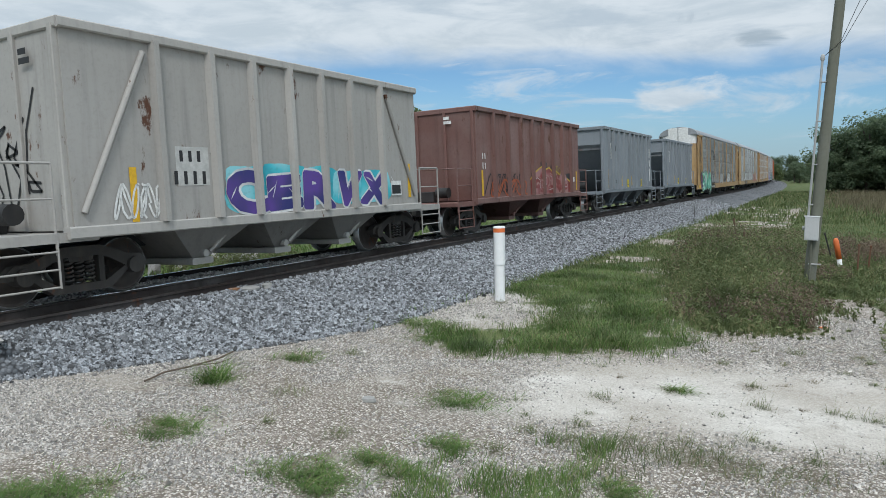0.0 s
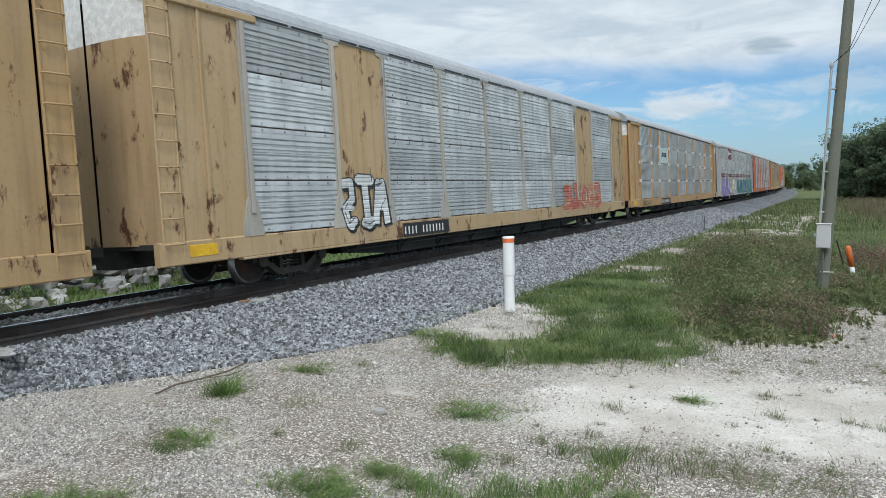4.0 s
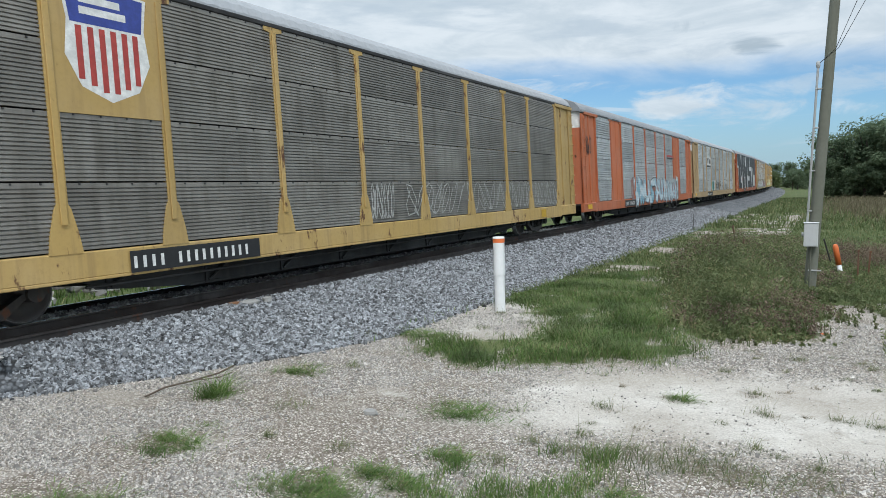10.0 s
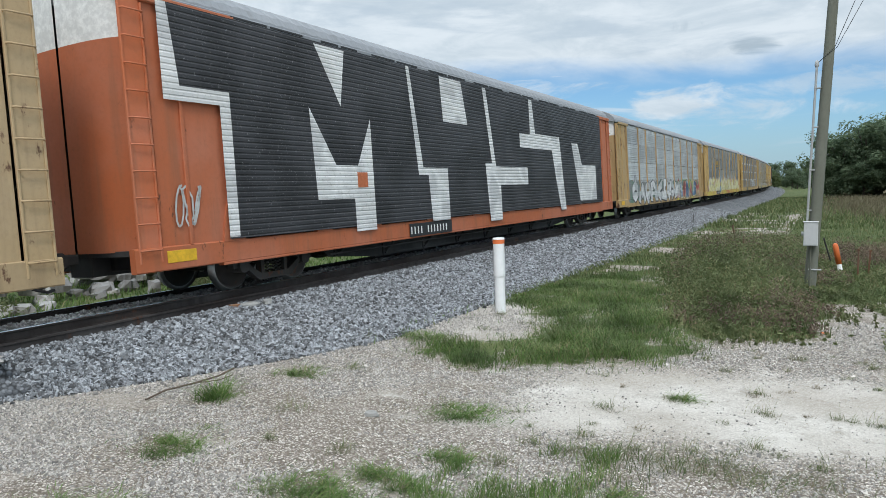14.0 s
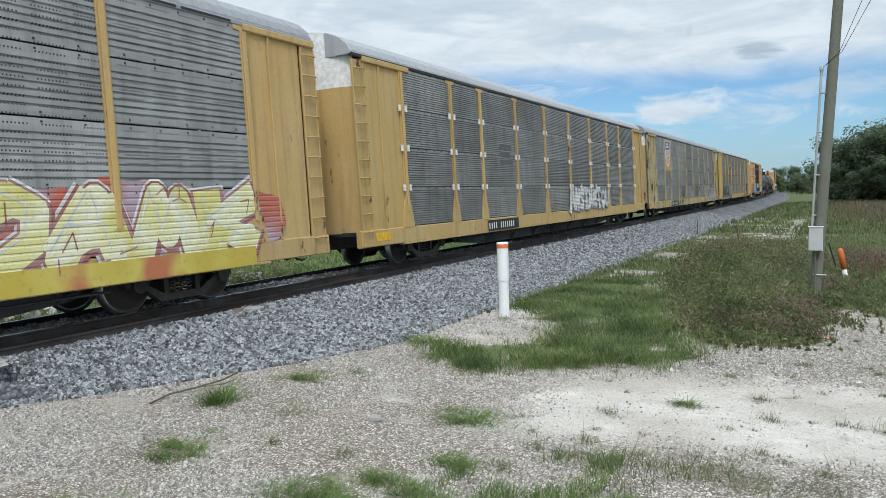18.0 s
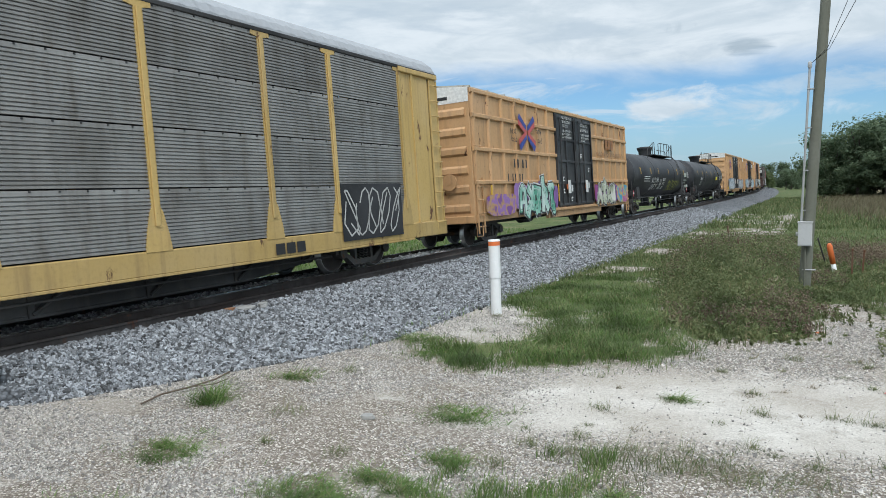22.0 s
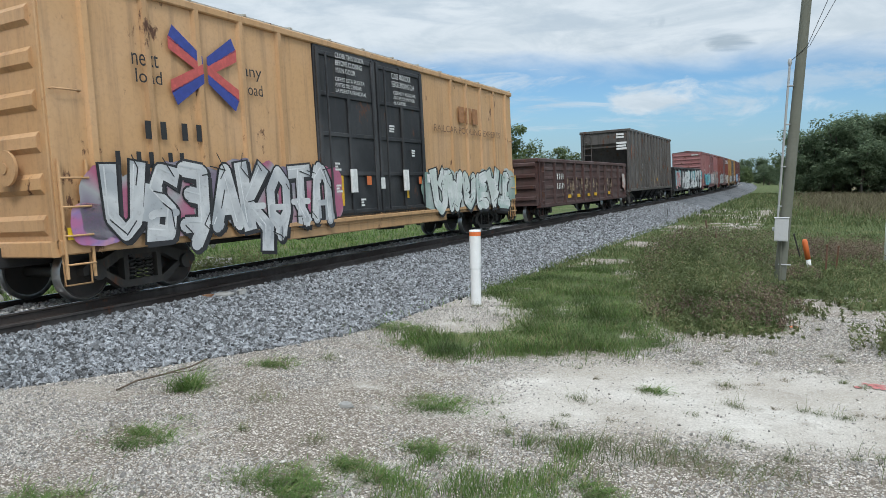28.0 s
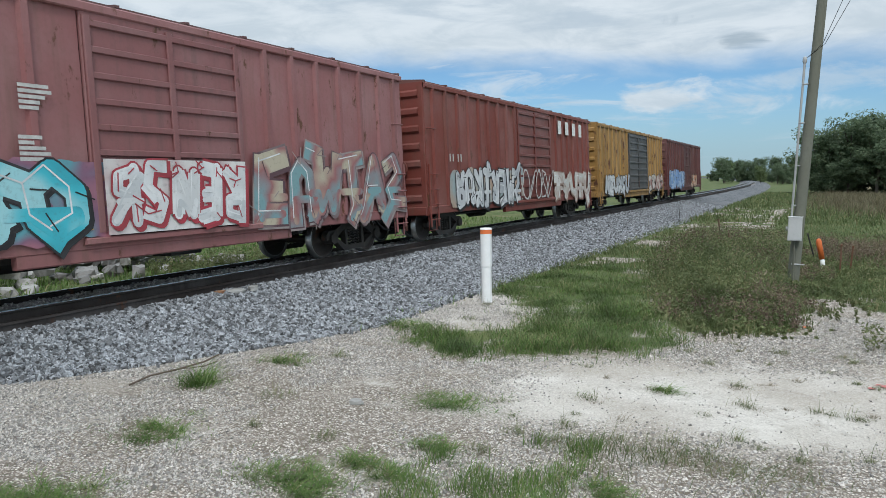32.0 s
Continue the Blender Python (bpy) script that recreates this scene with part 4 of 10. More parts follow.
def lay_ballast():
    ss = np.concatenate([[-700, -300], np.arange(-60, 0, 6), np.arange(0, 30, 0.6), np.arange(30, 90, 3), np.arange(90, 760, 8)])
    v, f = [], []
    for s in ss:
        for sd, z in ballast_profile(s):
            x, y, a = track(s)
            v.append((x + sd * math.cos(a), y + sd * math.sin(a), z))
    k = 9
    for i in range(len(ss) - 1):
        for j in range(k - 1):
            a = i * k + j
            f.append((a, a + 1, a + k + 1, a + k))
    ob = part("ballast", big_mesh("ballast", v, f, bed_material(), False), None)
    tagged(ob, "sloping blue-grey crushed stone ballast under the track", "ballast", kind="structure")
    # stones: near flank, then between the rails and beyond
    for name, n, lo, hi, a0, a1, sz in (("ballast_stones", 56000, 1.22, 1.0, 2.5, 22, 0.058), ("ballast_stones", 22000, 1.22, 1.0, 22, 62, 0.075), ("ballast_stones", 9000, -0.68, 0.68, 3, 40, 0.06),
                                       ("ballast_stones", 5000, -3.4, -0.85, 3, 40, 0.075)):
        s = a0 + (a1 - a0) * nrng.random(n) ** 1.35
        if lo > 0:
            t = toe_side(s)
            sd = lo + (t + 0.10 - lo) * nrng.random(n) ** 0.93 + 0.1 * nrng.normal(size=n) * (nrng.random(n) < 0.1)
        else:
            sd = lo + (hi - lo) * nrng.random(n)
        z = np.array([np.interp(b, *zip(*ballast_profile(a))) for a, b in zip(s, sd)])
        z = np.maximum(z, 0.0)
        pts = np.stack([TRACK_X + sd, s, z + 0.006 + 0.026 * nrng.random(n)], 1)
        scatter_stones(name, pts, sz * (0.6 + 0.8 * nrng.random(n) ** 1.5), BALLAST_GREY if lo > 0 else BALLAST_DUSTY_LIT, "crushed blue-grey ballast stones lying loose on the bed", "stones")


lay_ballast()


# ---- rails and ties ----
RAIL_RUST = paint((0.038, 0.028, 0.024), (0.022, 0.018, 0.016), 0.6, 0.75, 0.22)
RAIL_DARK = paint((0.034, 0.025, 0.022), (0.02, 0.016, 0.015), 0.6, 0.75, 0.18)
RAIL_SHINE = plain((0.62, 0.63, 0.65), 0.22, 1.0)
CONCRETE = paint((0.42, 0.40, 0.375), (0.16, 0.12, 0.09), 0.6, 0.9, 0.0)
RAIL_RING = [(-0.07, -0.18), (0.07, -0.18), (0.07, -0.166), (0.012, -0.145), (0.009, -0.045), (0.035, -0.035), (0.036, -0.006), (-0.036, -0.006), (-0.035, -0.035), (-0.009, -0.045), (-0.012, -0.145), (-0.07, -0.166)]
STATIONS = [-700, -300, -60, -30, 0, 40, 80] + list(range(90, 760, 10))


def rail(side, ring, name, material, parent, up=0.0, ss=STATIONS):
    v, n = [], len(ring)
    for s in ss:
        v += [tuple(on_track(s, side + a, up + b)) for a, b in ring]
    g = Geo()
    g.add(v, [(k * n + i, k * n + (i + 1) % n, (k + 1) * n + (i + 1) % n, (k + 1) * n + i) for k in range(len(ss) - 1) for i in range(n)])
    g.add(v[:n], [tuple(reversed(range(n)))]).add(v[-n:], [tuple(range(n))])
    return part(name, g, material, parent)


def tie_mesh():
    ring = [(-0.13, -0.42), (0.13, -0.42), (0.125, -0.2), (0.105, -0.184), (-0.105, -0.184), (-0.125, -0.2)]
    return Geo().prism([(a, c) for a, c in reversed(ring)][::-1], -1.1, 1.1, 0).mesh("tie", CONCRETE)


def lay_track():
    tr = thing("railway_track", "rusty steel rails on pale concrete ties in ballast", "railway track")
    tagged(tr, kind="structure")
    for sd in (-0.7525, 0.7525):
        r = rail(sd, RAIL_RING, "rail", RAIL_RUST, tr)
        rail(sd, [(-0.034, -0.008), (0.034, -0.008), (0.03, 0.0), (-0.03, 0.0)], "running_surface", RAIL_SHINE, r)
    me = tie_mesh()
    clip = Geo()
    for sd in (-0.7525, 0.7525):
        for e in (-0.085, 0.085):
            clip.bevel_box(sd + e - 0.03, sd + e + 0.03, -0.05, 0.05, -0.19, -0.145, 0.012)
    cm = clip.mesh("rail_clips", RAIL_DARK)
    s, k = -4.0, 0
    rest = Geo()
    while s < 190:
        m = car_pose(s)
        if k < 260:
            t = part("tie", me, None, tr, at=m)
            if 3 < s < 26:
                part("rail_clips", cm, None, t)
        else:
            for c in ((-1.1, 1.1),):
                n0 = len(rest.v)
                rest.box(c[0], c[1], -0.13, 0.13, -0.4, -0.184)
                for q in range(n0, len(rest.v)):
                    rest.v[q] = tuple(m @ Vector(rest.v[q]))
        s += 0.61
        k += 1
    tagged(part("far_ties", rest, CONCRETE, tr), "pale concrete ties", kind="stuff")
    spare = thing("spare_rail", "dark rusty spare rail lying along the tie ends", "rail")
    rail(1.17, RAIL_RING, "rail_length", RAIL_DARK, spare, -0.10, [-60, -30, 0, 21.0])
    rail(1.17, RAIL_RING, "rail_length", RAIL_DARK, spare, -0.10, [21.012, 40, 80, 90, 100, 110, 120, 130, 140, 150])
    bar = [(0.013, -0.14), (0.034, -0.13), (0.034, -0.06), (0.013, -0.05)]
    rail(1.17, bar, "joint_bar", RAIL_RUST, spare, -0.10, [20.6, 21.4])


lay_track()


def chunk(seed, sx, sy, sz, rough=0.25):
    """A broken block of stone: a box with knocked corners and a ridge."""
    rng = random.Random(seed)
    g = Geo()
    v = []
    for z in (0, 0.5, 1):
        for a in range(8):
            t = 2 * math.pi * a / 8 + 0.39
            k = (abs(math.cos(t)) ** 5 + abs(math.sin(t)) ** 5) ** -0.2
            k *= 1 - rough * rng.random() * (1.3 if z != 0.5 else 0.6)
            v.append((sx / 2 * math.cos(t) * k, sy / 2 * math.sin(t) * k, sz * (z + (rng.random() - 0.5) * rough * (0.5 if z else 0))))
    g.add(v, [(k * 8 + i, k * 8 + (i + 1) % 8, (k + 1) * 8 + (i + 1) % 8, (k + 1) * 8 + i) for k in range(2) for i in range(8)])
    g.add(v, [tuple(reversed(range(8))), tuple(range(16, 24))])
    return g


LIMESTONE = paint((0.43, 0.425, 0.405), (0.15, 0.145, 0.13), 0.75, 0.9, 0.0, 0.16)
LIME_DARK = paint((0.25, 0.248, 0.24), (0.12, 0.11, 0.10), 0.6, 0.9, 0.0, 0.2)


def rock_pile():
    """Broken limestone and slabs heaped on the far side of the track."""
    rng = random.Random(5)
    pile = thing("rock_pile", "heap of broken pale limestone blocks and slabs in grass", "rock pile", at=Matrix.Translation((-17.5, 10, 0)))
    shapes = [chunk(k, 1, 1, 1, 0.45) for k in range(7)]
    light = [s.mesh("block", LIMESTONE) for s in shapes]
    dark = [s.mesh("block", LIME_DARK) for s in shapes]
    for layer, (n, z, wx) in enumerate(((62, -0.05, 1.9), (46, 0.24, 1.4), (30, 0.5, 1.0), (15, 0.74, 0.6))):
        for k in range(n):
            y = rng.uniform(4.2 + 0.4 * layer, 15.8 - 0.5 * layer)
            ridge = 1 - 0.25 * layer * (0.5 - 0.5 * math.cos((y - 4) * 0.9))
            x = -17.4 + wx * rng.uniform(-1, 1) * ridge
            w, d, h = rng.uniform(0.35, 0.85), rng.uniform(0.3, 0.65), rng.uniform(0.2, 0.38)
            m = Matrix.Translation((x + 17.5, y - 10, z)) @ Matrix.Rotation(rng.uniform(0, 3.1), 4, "Z") @ Matrix.Rotation(rng.uniform(-0.25, 0.25), 4, "X") @ Matrix.Diagonal((w, d, h, 1))
            part("block", (dark if rng.random() < 0.55 else light)[k % 7], None, pile, at=m)
    for k, (x, y, z, rz, w, d) in enumerate(((-17.9, 6.2, 0.9, 0.3, 2.3, 1.1), (-18.2, 12.5, 0.85, -0.2, 2.0, 1.0), (-17.6, 9.2, 0.95, 1.2, 1.6, 0.9))):
        me = chunk(40 + k, w, d, 0.16, 0.12).mesh("slab", LIMESTONE)
        part("slab", me, None, pile, "flat pale concrete slab", at=Matrix.Translation((x + 17.5, y - 10, z)) @ Matrix.Rotation(rz, 4, "Z") @ Matrix.Rotation(0.08, 4, "X"))
    for k, (x, y, w) in enumerate(((-21.5, 17.6, 2.6), (-20.6, 19.2, 1.8))):
        b = part("concrete_slab", chunk(50 + k, w, 1.2, 0.5, 0.1), LIMESTONE, at=Matrix.Translation((x, y, -0.03)) @ Matrix.Rotation(0.2 + k, 4, "Z"))
        tagged(b, "broken pale concrete slab lying in the grass", "slab", "slabs beyond the rock pile")


rock_pile()


def trackside_chips():
    for k, (s, sd, w) in enumerate(((9.55, 1.42, 0.42), (9.95, 1.5, 0.32), (4.9, 1.4, 0.5), (9.3, 1.3, 0.22))):
        p = on_track(s, sd, -0.285)
        o = part("stone_chip", chunk(70 + k, w, w * 0.55, 0.07, 0.3), LIMESTONE if k != 3 else paint((0.34, 0.17, 0.09), amount=0.4, rough=0.9), at=Matrix.Translation(p) @ Matrix.Rotation(1.2 + k, 4, "Z"))
        tagged(o, "flat pale stone chip beside the rail" if k != 3 else "rust-brown lump beside the rail", "stone", "chips by the rail")
    o = part("flat_rock", chunk(90, 0.2, 0.15, 0.06, 0.3), LIMESTONE, at=Matrix.Translation((-4.65, 6.56, ground_height(-4.65, 6.56) - 0.01)))
    tagged(o, "small flat white rock lying on gravel", "rock")
    st = thing("fallen_branch", "thin dry dead stick lying on the sand", "stick")
    part("stem", Geo().tube([(-7.60, 5.75, 0.03), (-7.66, 6.1, 0.05), (-7.58, 6.5, 0.05), (-7.5, 6.9, 0.07), (-7.47, 7.15, 0.12)], 0.013), plain((0.13, 0.10, 0.075), 0.9), st)
    part("twig", Geo().tube([(-7.58, 6.5, 0.05), (-7.35, 6.75, 0.06), (-7.3, 6.95, 0.09)], 0.007), plain((0.13, 0.10, 0.075), 0.9), st)


trackside_chips()


def scatter_gravel():
    n = 330000
    y = 3.4 + 11.5 * nrng.random(n) ** 1.25
    x = -9.3 + 12.3 * nrng.random(n)
    d = vnoise(x, y, 0.9, 21) * 0.6 + vnoise(x, y, 2.3, 22) * 0.4
    bare = bare_sand(x, y)
    keep = (x > toe_side(y) + TRACK_X) & (nrng.random(n) < np.clip(step(d, 0.3, 0.62) * (1 - 0.96 * bare) + 0.015, 0, 1)) & (grass_cover(x, y) < 0.25)
    x, y = x[keep], y[keep]
    size = 0.009 + 0.026 * nrng.random(len(x)) ** 2.5
    big = nrng.random(len(x)) < 0.01
    size[big] *= 2.0
    z = ground_height(x, y) + size * 0.1
    scatter_stones("gravel", np.stack([x, y, z], 1), size, RIVER_CHIPS, "pale and grey gravel chips strewn over the sand", "gravel", 0.6, True)


scatter_gravel()


# ---- grass and weeds ----
def leaf_mat(a, b, c=None, name="grass_blade", thin=0.35):
    """Foliage: colours by blade, some light through the leaf."""
    m, n, l, p = node_mat(name)
    geo = n.new("ShaderNodeNewGeometry")
    cr = n.new("ShaderNodeValToRGB")
    e = cr.color_ramp.elements
    e[0].color, e[1].color = (*a, 1), (*b, 1)
    e[0].position, e[1].position = 0.0, 0.8
    if c:
        k = e.new(0.96)
        k.color = (*c, 1)
    l.new(geo.outputs["Random Per Island"], cr.inputs[0])
    vec = n.new("ShaderNodeTexCoord").outputs["Object"]
    col = mix_rgb(n, l, ramp01(n, l, noise_tex(n, l, vec, 0.9, 4), 0.35, 0.7), cr.outputs[0], tuple(0.7 * q for q in a))
    l.new(col, p.inputs["Base Color"])
    p.inputs["Roughness"].default_value, p.inputs["Specular IOR Level"].default_value = 0.6, 0.25
    tr = n.new("ShaderNodeBsdfTranslucent")
    l.new(col, tr.inputs["Color"])
    ms = n.new("ShaderNodeMixShader")
    ms.inputs[0].default_value = thin
    out = n["Material Output"]
    l.new(p.outputs[0], ms.inputs[1]), l.new(tr.outputs[0], ms.inputs[2]), l.new(ms.outputs[0], out.inputs["Surface"])
    return m


GREEN = leaf_mat((0.095, 0.175, 0.045), (0.19, 0.295, 0.085), (0.36, 0.33, 0.17))
GREEN_DULL = leaf_mat((0.10, 0.14, 0.055), (0.19, 0.225, 0.095), (0.34, 0.29, 0.17))
STRAW = leaf_mat((0.20, 0.165, 0.11), (0.33, 0.28, 0.19), (0.13, 0.14, 0.07), "dead_grass")
WEED_LEAF = leaf_mat((0.135, 0.165, 0.07), (0.23, 0.26, 0.12), (0.30, 0.25, 0.15))
WEED_RED = leaf_mat((0.16, 0.115, 0.085), (0.25, 0.19, 0.14), (0.32, 0.26, 0.18))
HAY = leaf_mat((0.15, 0.13, 0.08), (0.24, 0.21, 0.135), (0.15, 0.17, 0.08))


def blades(pts, h, w, lean, material, name="grass", droop=0.5):
    """Grass blades at pts: each five corners, bent over; h, w, lean are arrays or numbers."""
    n = len(pts)
    h = np.broadcast_to(h, (n,)) * (0.55 + 0.75 * nrng.random(n))
    w = np.broadcast_to(w, (n,))
    t = nrng.random(n) * 2 * np.pi
    k = np.broadcast_to(lean, (n,)) * (0.3 + nrng.random(n))
    d = np.stack([np.cos(t), np.sin(t), np.zeros(n)], 1)
    s = np.stack([-np.sin(t + 0.6), np.cos(t + 0.6), np.zeros(n)], 1) * w[:, None] * 0.5
    up = np.array([0, 0, 1.0])
    mid = pts + d * (k * h * 0.4)[:, None] + up * (h * 0.55)[:, None]
    tip = pts + d * (k * h * (1 + 0.2 * droop))[:, None] + up * (h * (1 - droop * np.clip(k, 0, 1) * 0.6))[:, None]
    v = np.stack([pts - s, pts + s, mid - s * 0.8, mid + s * 0.8, tip], 1).reshape(-1, 3)
    o = 5 * np.arange(n)[:, None, None]
    f = (np.array([(0, 1, 3), (0, 3, 2), (2, 3, 4)])[None] + o).reshape(-1, 3)
    return part(name, big_mesh(name, v, f, material), None)


def grow(n, box, keep):
    """Random ground points in a box (x0, x1, y0, y1), kept with the chance that keep gives."""
    x, y = box[0] + (box[1] - box[0]) * nrng.random(n), box[2] + (box[3] - box[2]) * nrng.random(n)
    ok = nrng.random(n) < keep(x, y)
    x, y = x[ok], y[ok]
    return np.stack([x, y, ground_height(x, y) - 0.01], 1)


def tuft(x, y, r, n, h, w, lean, material, label):
    # a few uneven clumps, tallest at their hearts
    m = 6
    c = nrng.normal(size=(m, 2)) * r * np.array([0.36, 0.26])
    size = r * (0.45 + 0.45 * nrng.random(m))
    i = nrng.integers(0, m, n)
    q = np.abs(nrng.normal(size=n)) * 0.55
    a = nrng.random(n) * 2 * np.pi
    px, py = c[i, 0] + size[i] * q * np.cos(a) * 1.25, c[i, 1] + size[i] * q * np.sin(a) * 0.85
    tall = h * (1.15 - 0.55 * np.clip(q, 0, 1)) * (0.75 + 0.5 * (size[i] / r))
    ob = blades(np.stack([px, py, -0.01 + ground_height(px + x, py + y)], 1), tall, w, lean, material, "grass_tuft")
    ob.matrix_basis = Matrix.Translation((x, y, 0))
    return tagged(ob, label, "grass", "grass tufts on the sand", "stuff")


def plant_grass():
    for x, y, r in MATS_GREEN:
        n = int(900 * r + 500 * r * r + 60)
        tuft(x, y, r * 1.0, n, 0.045, 0.007, 1.9, GREEN, "low bright green grass mat on gravel")
        tuft(x, y, r * 1.15, int(n * 0.45), 0.09, 0.009, 2.3, GREEN, "arching green grass blades spreading over gravel")
        tuft(x, y, r * 1.3, int(n * 0.10), 0.10, 0.005, 1.6, STRAW, "dead straw blades round a green tuft")
    for x, y, r in SPIKES:
        tuft(x, y, r * 0.8, 190, 0.26, 0.010, 1.5, GREEN, "spiky bright green grass clump on sand")
        tuft(x, y, r * 0.9, 240, 0.10, 0.008, 1.8, GREEN, "low green blades round a spiky clump")
    for x, y, r in SPRIGS:
        n = int(170 * r + 30)
        tuft(x, y, r * 0.9, n, 0.085, 0.005, 1.5, GREEN_DULL, "sparse dull green sprigs on gravel")
        tuft(x, y, r * 0.7, n // 5, 0.20, 0.004, 0.7, GREEN_DULL, "thin upright sprigs over sparse grass")
        tuft(x, y, r * 1.1, n // 2, 0.04, 0.005, 1.8, STRAW, "flattened dead grass round sparse sprigs")
    rng = random.Random(77)
    for k in range(46):
        x, y, r = rng.uniform(-3.2, 1.7), rng.uniform(6.9, 13.2), rng.uniform(0.05, 0.16)
        tuft(x, y, r, int(26 + 120 * r), 0.06, 0.005, 1.5, GREEN_DULL if k % 3 else STRAW, "tiny sparse sprig on open sand")
    # upright blades along the near edge, thick by the middle, thin towards the side
    def near_edge(x, y):
        return step(vnoise(x, y, 1.7, 41) * 0.6 + vnoise(x, y, 4.3, 48) * 0.4, 0.40, 0.66) * (1 - step(y - 6.9 - 0.25 * (x + 1.5), -0.5, 0.5))
    p = grow(4600, (-3.1, -1.7, 4.6, 6.6), near_edge)
    tagged(blades(p, 0.16, 0.007, 0.7, GREEN, "blade_strip"), "straggling strip of upright green grass on sand", "grass", kind="stuff")
    p = grow(3000, (-1.9, 1.6, 5.0, 7.9), near_edge)
    tagged(blades(p, 0.19, 0.006, 0.7, GREEN_DULL, "blade_strip"), "thin upright grass blades on sand", "grass", kind="stuff")
    # a belt of grass lying flat, green and straw mixed
    p = grow(3800, (-2.4, 0.2, 5.9, 7.2), lambda x, y: (1 - step(np.abs(y - 6.62 - 0.13 * (x + 1)), 0.10, 0.34)) * (0.15 + 0.85 * step(vnoise(x, y, 3.0, 49), 0.3, 0.6)))
    tagged(blades(p[::2], 0.10, 0.006, 2.0, GREEN_DULL, "matted_grass"), "matted flattened grass on sand", "grass", kind="stuff")
    tagged(blades(p[1::2], 0.07, 0.005, 2.0, STRAW, "dead_grass"), "dead straw matted in the grass", "grass", kind="stuff")
    p = grow(2600, (-8.6, 1.5, 4.4, 13.0), lambda x, y: step(vnoise(x, y, 0.7, 42), 0.5, 0.85))
    tagged(blades(p, 0.05, 0.005, 1.4, GREEN_DULL, "sparse_grass"), "sparse short grass sprigs on gravel", "grass", kind="stuff")
    p = grow(9000, (-8.8, 1.8, 4.0, 13.5), lambda x, y: step(vnoise(x, y, 1.3, 43), 0.5, 0.8))
    tagged(blades(p, 0.035, 0.005, 2.2, STRAW, "litter_straw"), "scraps of dead straw on the gravel", "grass", kind="stuff")
    # the patch by the marker post
    p = grow(105000, (-7.2, -1.2, 8.8, 20.6), lambda x, y: patchy(x, y, LAWN) ** 1.5 * (0.12 + 0.88 * step(vnoise(x, y, 1.5, 43), 0.25, 0.65)))
    hill = (0.3 + 1.0 * np.exp(-((p[:, 0] + 3.0) ** 2 + 0.25 * (p[:, 1] - 12.0) ** 2) / 1.6)) * (0.3 + 0.7 * patchy(p[:, 0], p[:, 1], LAWN)) * vnoise(p[:, 0], p[:, 1], 0.9, 44) * 0.6 + vnoise(p[:, 0], p[:, 1], 2.3, 45) * 0.4
    tagged(blades(p[::4], 0.10 + 0.34 * hill[::4], 0.010, 0.9, GREEN_DULL, "grass_patch"), "dull green long blades in the grass patch", "grass", kind="stuff")
    p, hill = p[np.arange(len(p)) % 4 > 0], hill[np.arange(len(p)) % 4 > 0]
    tagged(blades(p, 0.05 + 0.30 * hill ** 1.3, 0.010, 1.0, GREEN, "grass_patch"), "lush green grass patch beside the marker post", "grass", kind="stuff")
    # verge and field
    p = grow(95000, (-6.6, 12, 13.5, 45), lambda x, y: grass_cover(x, y) * (1 - dry_cover(x, y)) * (1 - inside(x, y, LAWN)) * np.clip(1.6 - y / 30, 0.2, 1))
    tagged(blades(p, 0.2, 0.02, 0.7, GREEN_DULL, "verge_grass"), "dull green rough grass along the verge", "grass", kind="stuff")
    p = grow(40000, (-7, 26, 42, 112), lambda x, y: grass_cover(x, y) * (1 - dry_cover(x, y)) * (x > toe_side(y) + TRACK_X))
    tagged(blades(p, 0.35, 0.06, 0.6, GREEN_DULL, "field_grass"), "dull green grass field towards the trees", "grass", kind="stuff")
    p = grow(52000, (-2, 34, 42, 112), dry_cover)
    tagged(blades(p, 0.75, 0.05, 0.45, HAY, "tall_dry_grass"), "tall tan and brownish dry grass field", "grass", kind="stuff")
    # foot of the ballast, far side of the track
    p = grow(1800, (-7.6, -5.6, 9.5, 60), lambda x, y: (np.abs(x - toe_side(y) - TRACK_X - 0.1) < 0.35) * step(vnoise(x, y, 0.5, 46), 0.4, 0.7))
    tagged(blades(p, 0.16, 0.016, 0.7, GREEN, "edge_grass"), "grass sprigs along the foot of the ballast", "grass", kind="stuff")
    p = grow(40000, (-34, -14.4, 3, 40), lambda x, y: grass_cover(x, y) * step(-x, 14.3, 15.5) * np.clip(1.5 - y / 35, 0.3, 1))
    tagged(blades(p, 0.22, 0.028, 0.7, GREEN, "meadow_grass"), "green grass beyond the track", "grass", kind="stuff")


plant_grass()


